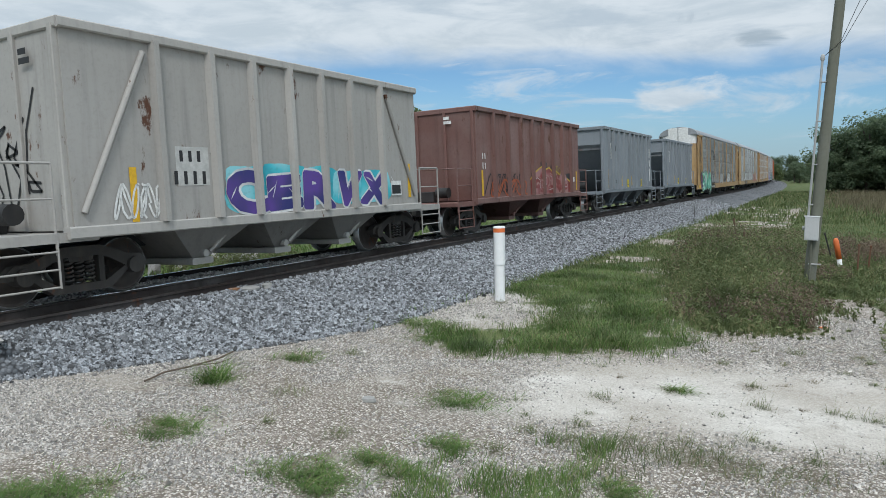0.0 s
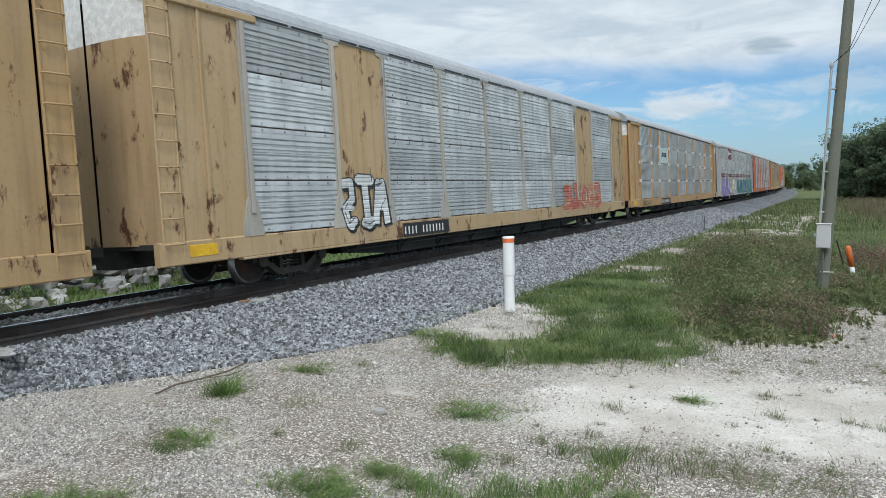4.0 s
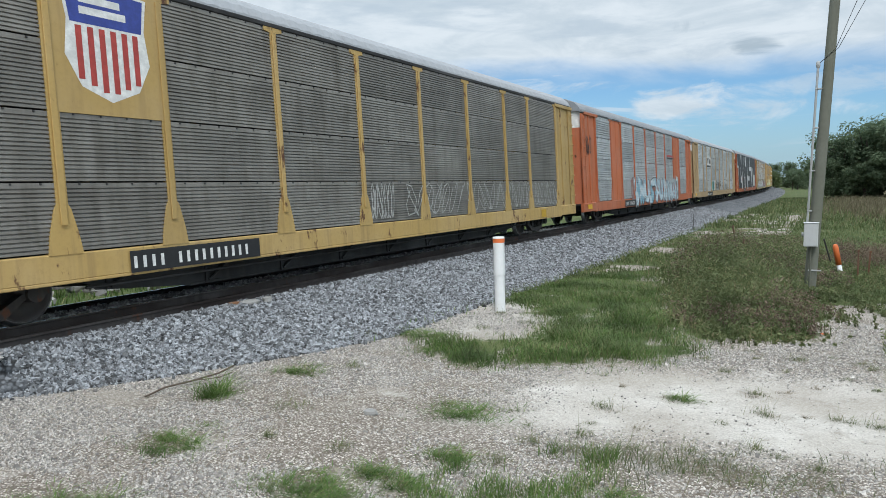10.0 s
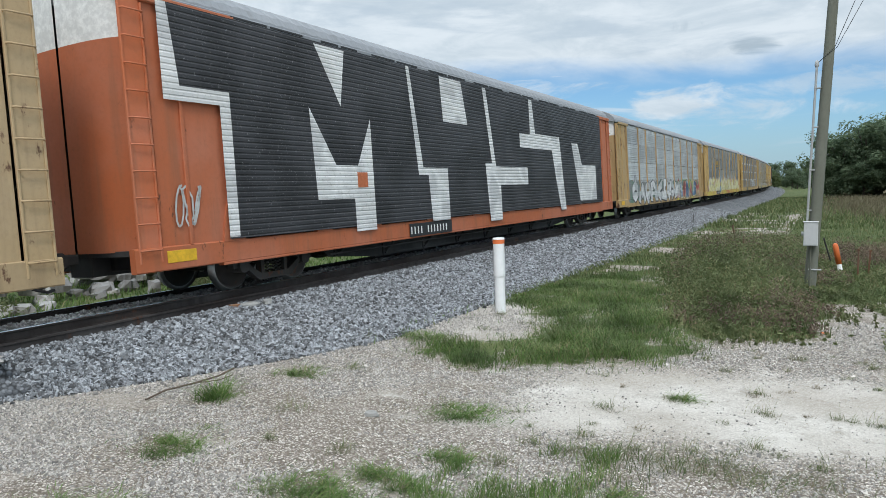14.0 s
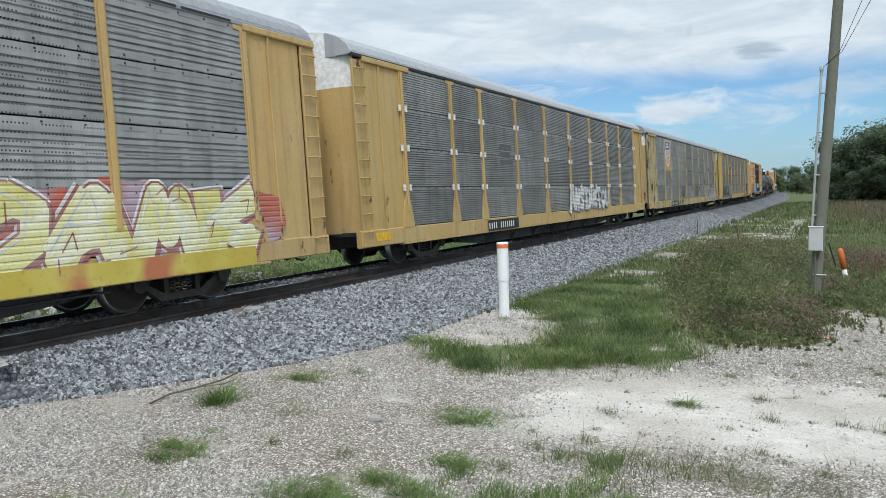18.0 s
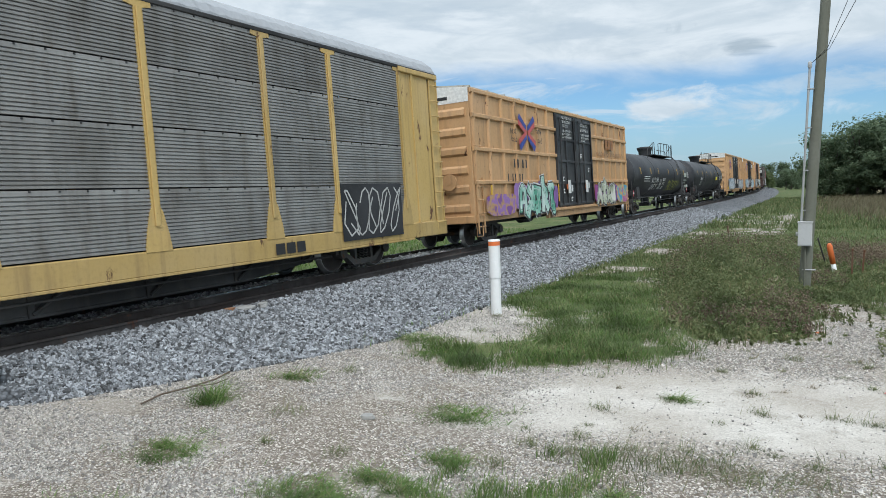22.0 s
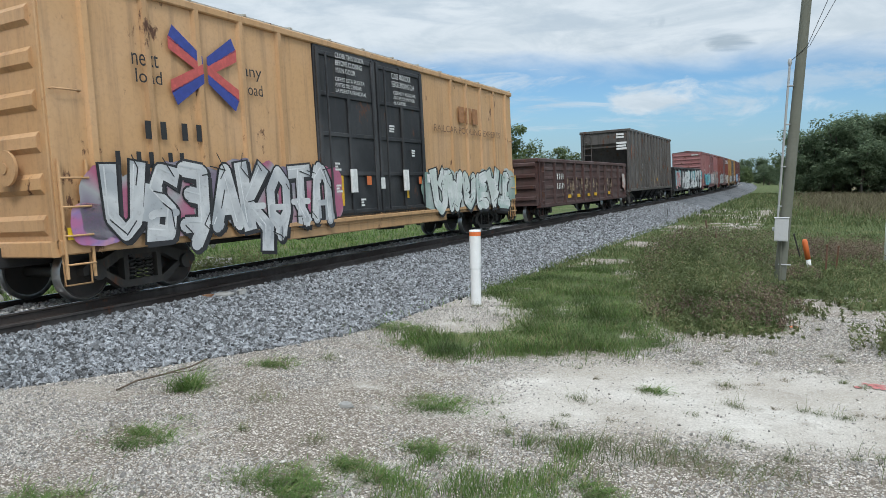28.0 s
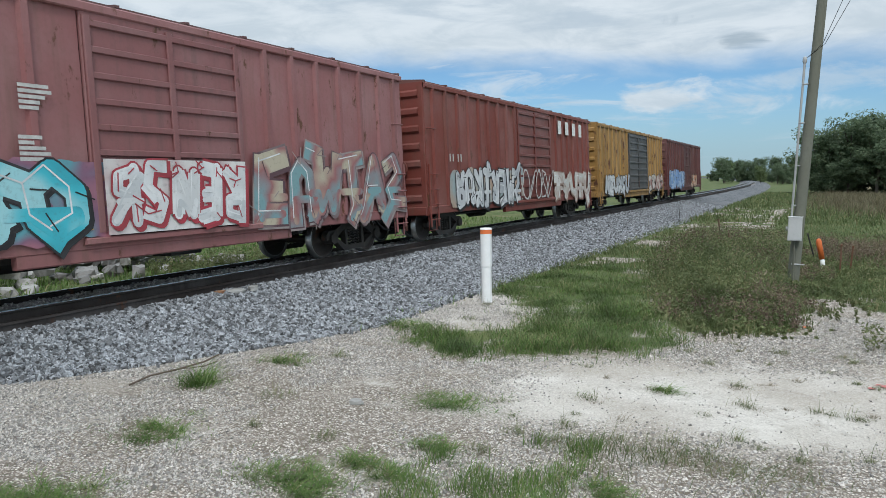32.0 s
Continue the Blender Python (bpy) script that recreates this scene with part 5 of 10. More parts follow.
def weeds(name, pts, h, material, label, leaf=0.035, per=26, spread=0.5):
    """Bushy weeds: each a few wiry stems carrying small leaves."""
    n = len(pts)
    h = np.broadcast_to(h, (n,)) * (0.6 + 0.6 * nrng.random(n))
    t = nrng.random((n, per))
    a = nrng.random((n, per)) * 2 * np.pi
    bend = spread * nrng.random((n, per))
    c = pts[:, None, :] + np.stack([np.cos(a) * bend * t * h[:, None], np.sin(a) * bend * t * h[:, None], t * h[:, None]], 2)
    c = c.reshape(-1, 3)
    k = len(c)
    r = turns(k)
    s = leaf * (0.6 + 0.8 * nrng.random(k))
    u, w = r[:, :, 0] * s[:, None], r[:, :, 1] * s[:, None] * 0.35
    v = np.stack([c - u, c - w, c + u, c + w], 1).reshape(-1, 3)
    f = np.arange(4 * k).reshape(-1, 4)
    leaves = big_mesh(name, v, f, material)
    ob = part(name, leaves, None)
    tagged(ob, label, "weeds", kind="stuff")
    return ob


def plant_weeds():
    hump = lambda p: (1 - 0.7 * step(p[:, 0], -0.9, -0.3)) * 0.16 + (1 - 0.75 * step(p[:, 0], -0.9, -0.3)) * 0.84 * step(np.minimum(p[:, 1] - 11.9 - 0.4 * (p[:, 0] + 2.2), 9) / 9, 0.0, 0.8) * (0.55 + 0.45 * vnoise(p[:, 0], p[:, 1], 0.7, 51))
    dens = lambda x, y: patchy(x, y, WEEDS) ** 1.5 * (0.35 + 0.65 * step(vnoise(x, y, 0.9, 52), 0.25, 0.6))
    p = grow(3600, (-4, 0.4, 11.8, 27.6), dens)
    weeds("weed_thicket", p, hump(p), WEED_LEAF, "dark green weedy thicket beside the utility pole", 0.045, 26, 0.6)
    p = grow(3000, (-3.6, 0.6, 13.0, 26), lambda x, y: inside(x, y, WEEDS) * step(vnoise(x, y, 0.5, 53), 0.35, 0.6))
    weeds("seedy_weeds", p, 0.15 + hump(p), WEED_RED, "reddish-brown seed heads over the weedy thicket", 0.03, 18, 0.35)
    p = grow(34000, (-4, 0.4, 11.8, 24), dens)
    tagged(blades(p, hump(p) * 0.95, 0.011, 0.6, GREEN_DULL, "thicket_grass"), "long grass blades among the weeds", "grass", kind="stuff")
    p = grow(1100, (0.2, 6, 22.6, 30), lambda x, y: 0.3 + 0.7 * step(vnoise(x, y, 0.6, 54), 0.35, 0.6))
    weeds("dry_weeds", p, 0.5, WEED_RED, "reddish dry weeds behind the utility pole", 0.035, 26, 0.4)
    p = grow(1500, (-0.9, 6, 14.2, 24), lambda x, y: 0.2 + 0.8 * step(vnoise(x, y, 0.6, 55), 0.4, 0.6))
    weeds("low_weeds", p, 0.2, WEED_LEAF, "low green weeds round the utility pole", 0.04, 24, 0.6)
    q = nrng.normal(size=(60, 2)) * 0.22
    weeds("small_bush", np.stack([1.42 + q[:, 0], 12.5 + q[:, 1], np.zeros(60)], 1), 0.42, WEED_LEAF, "small dark green bush on sand", 0.035, 30, 0.5)
    for k, (x, y, h) in enumerate(((-2.5, 23.5, 1.24), (-2.2, 23.6, 0.8))):
        st = thing("weed_stalk", "dry brown weed stalk standing over the thicket", "weed", "dry stalks", Matrix.Translation((x, y, 0)))
        part("stem", Geo().tube([(0, 0, -0.02), (-0.03, 0, h * 0.5), (-0.11, 0, h)], 0.014), plain((0.12, 0.09, 0.06), 0.9), st)
        part("seed_head", Geo().tube([(-0.09, 0, h * 0.86), (-0.11, 0, h * 0.95), (-0.12, 0, h + 0.06)], 0.03, 7), plain((0.16, 0.11, 0.07), 0.95), st)
    # a few weeds round the rocks beyond the track
    p = grow(420, (-16.2, -14.6, 4, 17), lambda x, y: step(vnoise(x, y, 0.5, 56), 0.45, 0.65))
    weeds("rock_weeds", p, 0.45, WEED_LEAF, "green weeds growing at the rock pile", 0.045, 30, 0.6)


plant_weeds()


# ---- posts and pole ----
POST_WHITE = plain((0.82, 0.83, 0.83), 0.4, 0.0, 0.03)
ORANGE = paint((0.78, 0.17, 0.035), (0.35, 0.12, 0.05), 0.3, 0.5)
POLE_WOOD = paint((0.155, 0.16, 0.128), (0.10, 0.10, 0.08), 0.7, 0.9)
BOX_GREY = paint((0.60, 0.61, 0.61), (0.3, 0.29, 0.27), 0.4, 0.5)
PIPE_GREY = paint((0.40, 0.41, 0.41), (0.2, 0.2, 0.19), 0.4, 0.5)


def marker_post():
    m = Matrix.Translation((-6.03, 13.32, ground_height(-6.03, 13.32) - 0.02)) @ Matrix.Rotation(radians(-33), 4, "Z") @ Matrix.Rotation(-0.035, 4, "Y")
    o = thing("marker_post", "white plastic marker post with an orange band", "marker post", at=m)
    part("lower_tube", Geo().turned([(0, 0.0), (0, 0.110), (0.004, 0.110), (0.816, 0.108), (0.82, 0.108), (0.82, 0.0)], 2), POST_WHITE, o)
    part("upper_tube", Geo().turned([(0.79, 0.0), (0.79, 0.122), (0.794, 0.122), (1.476, 0.121), (1.48, 0.121), (1.48, 0.0)], 2), POST_WHITE, o)
    part("orange_band", Geo().turned([(1.48, 0.0), (1.48, 0.1245), (1.484, 0.1245), (1.561, 0.1245), (1.565, 0.1245), (1.565, 0.0)], 2), ORANGE, o, "orange reflective band")
    part("cap", Geo().turned([(1.565, 0.126), (1.585, 0.127), (1.605, 0.115), (1.61, 0.0)], 2), POST_WHITE, o, "white cap")
    g = Geo()
    for k in range(3):
        a = -1.9 + 0.06 * k
        for z0, z1 in ((1.27, 1.33), (1.23, 1.26), (1.34, 1.36))[k:k + 1]:
            b = a + 0.09
            g.add([(0.1232 * math.cos(t), 0.1232 * math.sin(t), z) for t, z in ((a, z0), (b, z0), (b, z1), (a, z1))], [(0, 1, 2, 3)])
    part("printed_mark", g, INK, o, "small dark printed bars")


def utility_pole():
    top, base = Vector((0.07, 18.82, 9.2)), Vector((-0.36, 18.82, -0.1))
    o = thing("utility_pole", "weathered grey-brown wooden utility pole with a conduit", "utility pole", at=Matrix.Translation((-0.235, 18.82, 0)))
    d = (top - base)
    g = Geo()
    ring = []
    for k in range(13):
        u = k / 12
        p = Vector((-0.125, 0, -0.1)) + d * u
        r = 0.135 - 0.035 * u
        ring += [(p.x + r * math.cos(2 * math.pi * i / 20), p.y + r * math.sin(2 * math.pi * i / 20), p.z) for i in range(20)]
    g.add(ring, [(k * 20 + i, k * 20 + (i + 1) % 20, (k + 1) * 20 + (i + 1) % 20, (k + 1) * 20 + i) for k in range(12) for i in range(20)], True)
    g.add(ring[-20:], [tuple(range(20))])
    part("shaft", g, POLE_WOOD, o)
    x = lambda z: -0.06 + 0.012 * z
    part("conduit", Geo().tube([(-0.215, -0.1, 1.5), (-0.17, -0.1, 3.0), (-0.135, -0.1, 4.2), (-0.10, -0.1, 5.3)], 0.026, 8), PIPE_GREY, o, "thin grey conduit pipe")
    part("conduit_cap", Geo().turned([(5.28, 0.03), (5.33, 0.05), (5.42, 0.04), (5.45, 0.0)], 2, (-0.10, -0.1, 0), 12), PIPE_GREY, o, "grey weatherhead cap")
    for z in (1.95, 2.9, 3.9, 4.8):
        c = -0.255 + 0.0295 * z
        part("clamp", Geo().bevel_box(c - 0.03, -0.215 + 0.046 * z, -0.13, -0.07, z - 0.015, z + 0.015, 0.006), PIPE_GREY, o)
    b = part("meter_box", Geo().bevel_box(-0.27, 0.03, -0.36, -0.16, 1.12, 1.68, 0.02), BOX_GREY, o, "grey-white steel meter box")
    part("lid", Geo().bevel_box(-0.262, 0.022, -0.375, -0.36, 1.14, 1.66, 0.006), BOX_GREY, b)
    part("socket", Geo().disc(-0.29, -0.26, 1.40, 0.05, 0.03, 0, 14), PIPE_GREY, b, "round side socket")
    part("hood", Geo().bevel_box(-0.285, 0.045, -0.385, -0.15, 1.675, 1.69, 0.005), BOX_GREY, b)
    part("lower_conduit", Geo().tube([(-0.12, -0.26, -0.05), (-0.12, -0.26, 1.13)], 0.022, 8), POLE_WOOD, o, "dark cable riser")
    part("ground_strap", Geo().bevel_box(-0.16, 0.12, -0.152, -0.12, 0.52, 0.55, 0.008), BOX_GREY, o, "pale metal strap")
    for k, dx in enumerate((0.0, 0.16)):
        pts = [Vector((-0.06, -0.1, 5.40)), Vector((0.25 + dx * 0.3, -0.6, 5.62)), Vector((0.62 + dx, -2.2, 6.35)), Vector((1.15 + dx, -4.2, 7.3)), Vector((2.0 + dx, -7.6, 9.2))]
        part("wire", Geo().tube(pts, 0.006, 5), plain((0.03, 0.03, 0.03), 0.7), o, "black service wire")


def small_posts():
    m = Matrix.Translation((0.36, 22.03, -0.02)) @ Matrix.Rotation(-0.2, 4, "Y")
    o = thing("cable_marker", "leaning round marker post with an orange top", "marker post", at=m)
    part("base_tube", Geo().turned([(0, 0), (0, 0.06), (0.42, 0.06), (0.42, 0)], 2, n=16), POST_WHITE, o, "white lower tube")
    part("orange_tube", Geo().turned([(0.36, 0.061), (0.36, 0.072), (0.86, 0.072), (0.93, 0.05), (0.95, 0)], 2, n=16), ORANGE, o, "orange domed tube")
    rusty, dark = paint((0.16, 0.07, 0.035), rough=0.85, rust=0.6), paint((0.03, 0.03, 0.03), rough=0.8)
    for k, (x, y, h, lean, mat, lab) in enumerate(((0.14, 24.5, 0.9, -0.28, dark, "dark leaning stub post in weeds"), (0.74, 21.9, 0.78, 0.0, rusty, "rusty steel fence post in weeds"),
                                                   (1.0, 22.3, 0.72, 0.05, rusty, "rusty steel fence post in weeds"), (-6.5, 40.0, 0.9, 0.02, dark, "thin dark stake at the ballast edge"))):
        o = thing("stake", lab, "post", "stakes in the verge", Matrix.Translation((x, y, -0.02)) @ Matrix.Rotation(lean, 4, "Y"))
        w = 0.022 if k != 3 else 0.014
        part("shaft", Geo().bevel_box(-w, w, -w, w, 0, h, 0.006), mat, o)
        part("head", Geo().bevel_box(-w * 1.3, w * 1.3, -w * 1.3, w * 1.3, h - 0.03, h + 0.02, 0.006), mat, o)
    o = thing("white_post", "plain white pipe post standing in the grass", "post", at=Matrix.Translation((2.36, 24.3, -0.02)))
    part("pipe", Geo().turned([(0, 0), (0, 0.05), (2.66, 0.05), (2.66, 0)], 2, n=14), POST_WHITE, o)
    part("cap", Geo().turned([(2.66, 0.056), (2.7, 0.056), (2.72, 0.0)], 2, n=14), POST_WHITE, o)
    o = part("orange_scrap", chunk(95, 0.16, 0.1, 0.03, 0.4), ORANGE, at=Matrix.Translation((0.0, 13.6, 0.0)))
    tagged(o, "scrap of faded orange plastic on sand", "litter")
    rng = random.Random(8)
    g = Geo()
    for k in range(26):
        x, y, r = 1.02 + rng.gauss(0, 0.12), 10.2 + rng.gauss(0, 0.10), rng.uniform(0.015, 0.05)
        p = [(x + r * math.cos(2 * math.pi * i / 7) * rng.uniform(0.6, 1.1), y + r * math.sin(2 * math.pi * i / 7) * rng.uniform(0.6, 1.1)) for i in range(7)]
        g.add([(a, b, 0.012 + ground_height(a, b)) for a, b in p], [tuple(range(7))])
    o = part("sprayed_mark", g, paint((0.50, 0.17, 0.16), (0.45, 0.4, 0.35), 0.8, 0.9))
    tagged(o, "faded pink-red spray mark on the sand", "paint mark")


marker_post()
utility_pole()
small_posts()


# ---- trees ----
BARK = paint((0.13, 0.11, 0.09), (0.05, 0.045, 0.04), 0.6, 0.95)
CROWN = leaf_mat((0.125, 0.18, 0.105), (0.205, 0.27, 0.16), (0.26, 0.31, 0.19), "tree_leaf", 0.55)
CROWN_B = leaf_mat((0.11, 0.155, 0.065), (0.19, 0.25, 0.105), (0.25, 0.28, 0.14), "tree_leaf_light", 0.4)
PALM_LEAF = leaf_mat((0.12, 0.155, 0.07), (0.2, 0.24, 0.11), (0.32, 0.28, 0.16), "palm_leaf", 0.4)


def tree(name, label, seed, h, wide, trunk, leaves, leaf, material, low=0.12):
    """Tapered trunk, limbs, and a crown of leaf clumps round the limbs' ends."""
    global nrng
    rng = random.Random(seed)
    nrng = np.random.default_rng(seed)
    o = thing(name, label, "tree", "trees round the clearing")
    part("trunk", Geo().tube([(0, 0, -0.2), (0.1, 0.05, h * 0.2), (-0.08, 0.1, h * 0.42), (0.05, 0.0, h * 0.62)], trunk, 9), BARK, o)
    ends = []
    for k in range(8):
        a, e = 2 * math.pi * k / 8 + rng.uniform(-0.3, 0.3), rng.uniform(low, 0.95)
        r = wide * (0.55 + 0.3 * rng.random()) * math.sqrt(max(0.1, 1 - (e - 0.4) ** 2 * 1.6)) * (0.75 if e > 0.8 else 1)
        tip = Vector((r * math.cos(a), r * math.sin(a), h * e))
        mid = Vector((tip.x * 0.45, tip.y * 0.45, h * (0.2 + 0.5 * e)))
        part("limb", Geo().tube([(0, 0, h * (0.1 + 0.35 * e)), mid, tip], trunk * 0.34, 5), BARK, o)
        ends += [tip, mid]
    cl, k = [], 0
    while len(cl) < 80:
        b = ends[k % len(ends)]
        k += 1
        c = (b.x + rng.gauss(0, wide * 0.2), b.y + rng.gauss(0, wide * 0.2), b.z + rng.gauss(0, h * 0.07) + h * 0.03)
        if c[2] > h * low * 0.5:
            cl.append((*c, rng.uniform(0.09, 0.2) * (wide + h * 0.35)))
    cl = np.array(cl)
    i = nrng.integers(0, len(cl), leaves)
    d = nrng.normal(size=(leaves, 3))
    d /= np.linalg.norm(d, axis=1)[:, None]
    c = cl[i, :3] + d * (cl[i, 3] * (0.55 + 0.5 * nrng.random(leaves) ** 0.7))[:, None] * np.array([1, 1, 0.72])
    c[:, 2] = np.maximum(c[:, 2], 0.15)
    # leaves lie mostly facing out and up
    nn = d * 0.6 + np.array([0, 0, 0.75]) + nrng.normal(size=(leaves, 3)) * 0.4
    u = np.cross(nn, nrng.normal(size=(leaves, 3)))
    w = np.cross(nn, u)
    s = leaf * (0.5 + 0.8 * nrng.random(leaves))
    u, w = u / np.linalg.norm(u, axis=1)[:, None] * s[:, None], w / np.linalg.norm(w, axis=1)[:, None] * s[:, None] * 0.55
    v = np.stack([c - u, c - w, c + u, c + w], 1).reshape(-1, 3)
    part("crown", big_mesh("crown", v, np.arange(4 * leaves).reshape(-1, 4), material), None, o)
    return o


def palm(h):
    o = thing("sabal_palm", "sabal palm with a round head of fan leaves", "palm tree")
    part("trunk", Geo().tube([(0, 0, -0.2), (0.06, 0, h * 0.4), (0.0, 0.05, h * 0.8)], 0.19, 12), BARK, o)
    rng = random.Random(3)
    for k in range(40):
        a, e = k * 2.4, radians(80 - 120 * (k / 39) ** 0.9)
        d = Vector((math.cos(a) * math.cos(e), math.sin(a) * math.cos(e), math.sin(e)))
        root, hub = Vector((0, 0.05, h * 0.8)), Vector((0, 0.05, h * 0.8)) + d * rng.uniform(1.0, 1.5) + Vector((0, 0, 0.1))
        s = d.cross(Vector((0, 0, 1)) if abs(d.z) < 0.95 else Vector((1, 0, 0))).normalized()
        g = Geo().tube([root, (root + hub) / 2 + Vector((0, 0, 0.08)), hub], 0.025, 4)
        for j in range(15):
            b = radians(-105 + 210 * j / 14)
            q = d * math.cos(b) + s * math.sin(b)
            ln = rng.uniform(1.0, 1.35)
            tip = hub + q * ln + Vector((0, 0, -0.32 * ln))
            mid = hub + q * ln * 0.55
            n = q.cross(d.cross(s)).normalized() * 0.06
            g.add([hub, mid - n, tip, mid + n], [(0, 1, 2, 3)])
        part("frond", g, PALM_LEAF, o)
    return o


def at_bearing(az, dist, turn=0.0, size=1.0, tall=1.0):
    """A pose on the ground at a bearing from the camera, degrees clockwise of +y."""
    return Matrix.Translation((dist * math.sin(radians(az)), dist * math.cos(radians(az)), 0)) @ Matrix.Rotation(turn, 4, "Z") @ Matrix.Diagonal((size, size, size * tall, 1))


def place(src, rows):
    """First row takes the tree itself, the others copies."""
    for k, m in enumerate(rows):
        if k == 0:
            src.matrix_basis = m
        else:
            copy_thing(src, m).matrix_basis = m


def plant_trees():
    rng = random.Random(17)
    oak = tree("hammock_tree", "broad dark green hammock tree, dense leafy crown", 1, 10.0, 5.0, 0.26, 12000, 0.2, CROWN, 0.04)
    oak2 = tree("hammock_tree", "rounded dark green hammock tree, uneven crown", 2, 9.0, 4.4, 0.22, 11000, 0.2, CROWN, 0.03)
    lite = tree("hammock_tree", "lighter green hammock tree with a loose crown", 4, 9.5, 3.6, 0.2, 6000, 0.2, CROWN_B, 0.2)
    shrub = tree("shrub", "low dense green shrub, many small leaves", 6, 4.0, 2.2, 0.09, 9000, 0.10, CROWN_B, 0.05)
    bushy = tree("hammock_tree", "dense rounded green tree beyond the track", 9, 7.5, 3.0, 0.18, 15000, 0.13, CROWN_B, 0.1)
    a, b, c = [], [], []
    T = lambda x, y, s, t=1.0: Matrix.Translation((x, y, 0)) @ Matrix.Rotation(rng.uniform(0, 6.2), 4, "Z") @ Matrix.Diagonal((s, s, s * t, 1))
    for x, y, s in ((1.2, 106, 0.84), (4.2, 104, 0.96), (6.8, 105, 1.0), (9.5, 106, 1.02), (14, 104, 1.08), (18.5, 107, 1.1), (23.5, 104, 1.08), (29, 106, 1.05), (35, 104, 1.0), (42, 108, 1.05)):
        a.append(T(x, y, s))
        b.append(T(x + 2.6, y - 3, s * 0.85))
        b.append(T(x + 1.2, y + 6, s * 1.0))
        c.append(T(x - 0.8, y + 4, s * 1.04))
    for x, y, s in ((0.3, 104, 0.5), (-0.5, 128, 0.55), (0.5, 150, 0.7)):
        b.append(T(x, y, s))
    for k in range(26):
        y = rng.uniform(205, 300)
        x = -27 + 30 * k / 25 + rng.uniform(-1.5, 1.5)
        (a if k % 3 == 0 else b if k % 3 == 1 else c).append(T(x * y / 240, y, rng.uniform(0.55, 0.8) * y / 240))
    place(oak, a), place(oak2, b), place(lite, c)
    rows, tall = [], []
    for az, d, h, w in ((-41.4, 47, 6.6, 2.0), (-39.6, 49, 7.7, 2.2), (-37.4, 48, 8.1, 2.3), (-35.4, 50, 7.9, 2.2), (-33.9, 49, 7.2, 2.0), (-31.5, 58, 4.6, 2.4), (-29.3, 60, 5.4, 2.4), (-27.0, 60, 4.8, 2.4), (-24.6, 64, 7.0, 2.8),
                        (-22.6, 66, 7.4, 3.0), (-20.6, 70, 6.2, 3.0), (-48.4, 50, 3.4, 2.2), (-51, 52, 3.8, 2.4), (-54, 50, 4.4, 2.4), (-57, 52, 5.6, 2.6), (-60, 52, 4.6, 2.6), (-64, 55, 5.0, 2.8), (-68, 52, 5.4, 2.8),
                        (-18.0, 95, 6.5, 3.6), (-15.5, 115, 6.5, 4.0), (-13.0, 145, 7.0, 4.4), (-72, 50, 5.5, 3.0)):
        if h > 6.4:
            k = max(h / 7.4, w / 2.7)
            tall.append(at_bearing(az, d, rng.uniform(0, 6), k, h / 7.4 / k))
        else:
            rows.append(at_bearing(az, d, rng.uniform(0, 6), w / 2.4, h / 4.1 / (w / 2.4)))
    place(shrub, rows), place(bushy, tall)
    p = palm(8.0)
    p.matrix_basis = at_bearing(-45.3, 45, 0.4, 0.93)


plant_trees()


# ---- railcars: shared running gear ----
SHARED = {}


def shared(key, make):
    if key not in SHARED:
        SHARED[key] = make()
    return SHARED[key]


WHEEL_R = 0.457


def wheelset_mesh():
    g = Geo()
    for s in (-1, 1):
        prof = [(0.66, 0.10), (0.685, 0.36), (0.668, 0.40), (0.668, WHEEL_R + 0.026), (0.70, WHEEL_R + 0.024), (0.715, WHEEL_R), (0.80, WHEEL_R - 0.006), (0.808, WHEEL_R - 0.03),
                (0.80, WHEEL_R - 0.075), (0.755, WHEEL_R - 0.095), (0.735, 0.2), (0.80, 0.14), (0.82, 0.115), (0.82, 0.07), (1.02, 0.07), (1.02, 0.0)]
        prof = [(s * a, b) for a, b in prof]
        g.turned(prof, 0, n=28)
    g.disc(0, 0, 0, 0.085, 0.7, 0, 12)
    me = g.mesh("wheelset", WHEEL_STEEL)
    me.materials.append(TREAD)
    co = [v.co.copy() for v in me.vertices]
    for p in me.polygons:
        c = sum((co[i] for i in p.vertices), Vector()) / len(p.vertices)
        r = math.hypot(c.y, c.z)
        if r > WHEEL_R - 0.03 and abs(c.x) > 0.66:
            p.material_index = 1
    return me


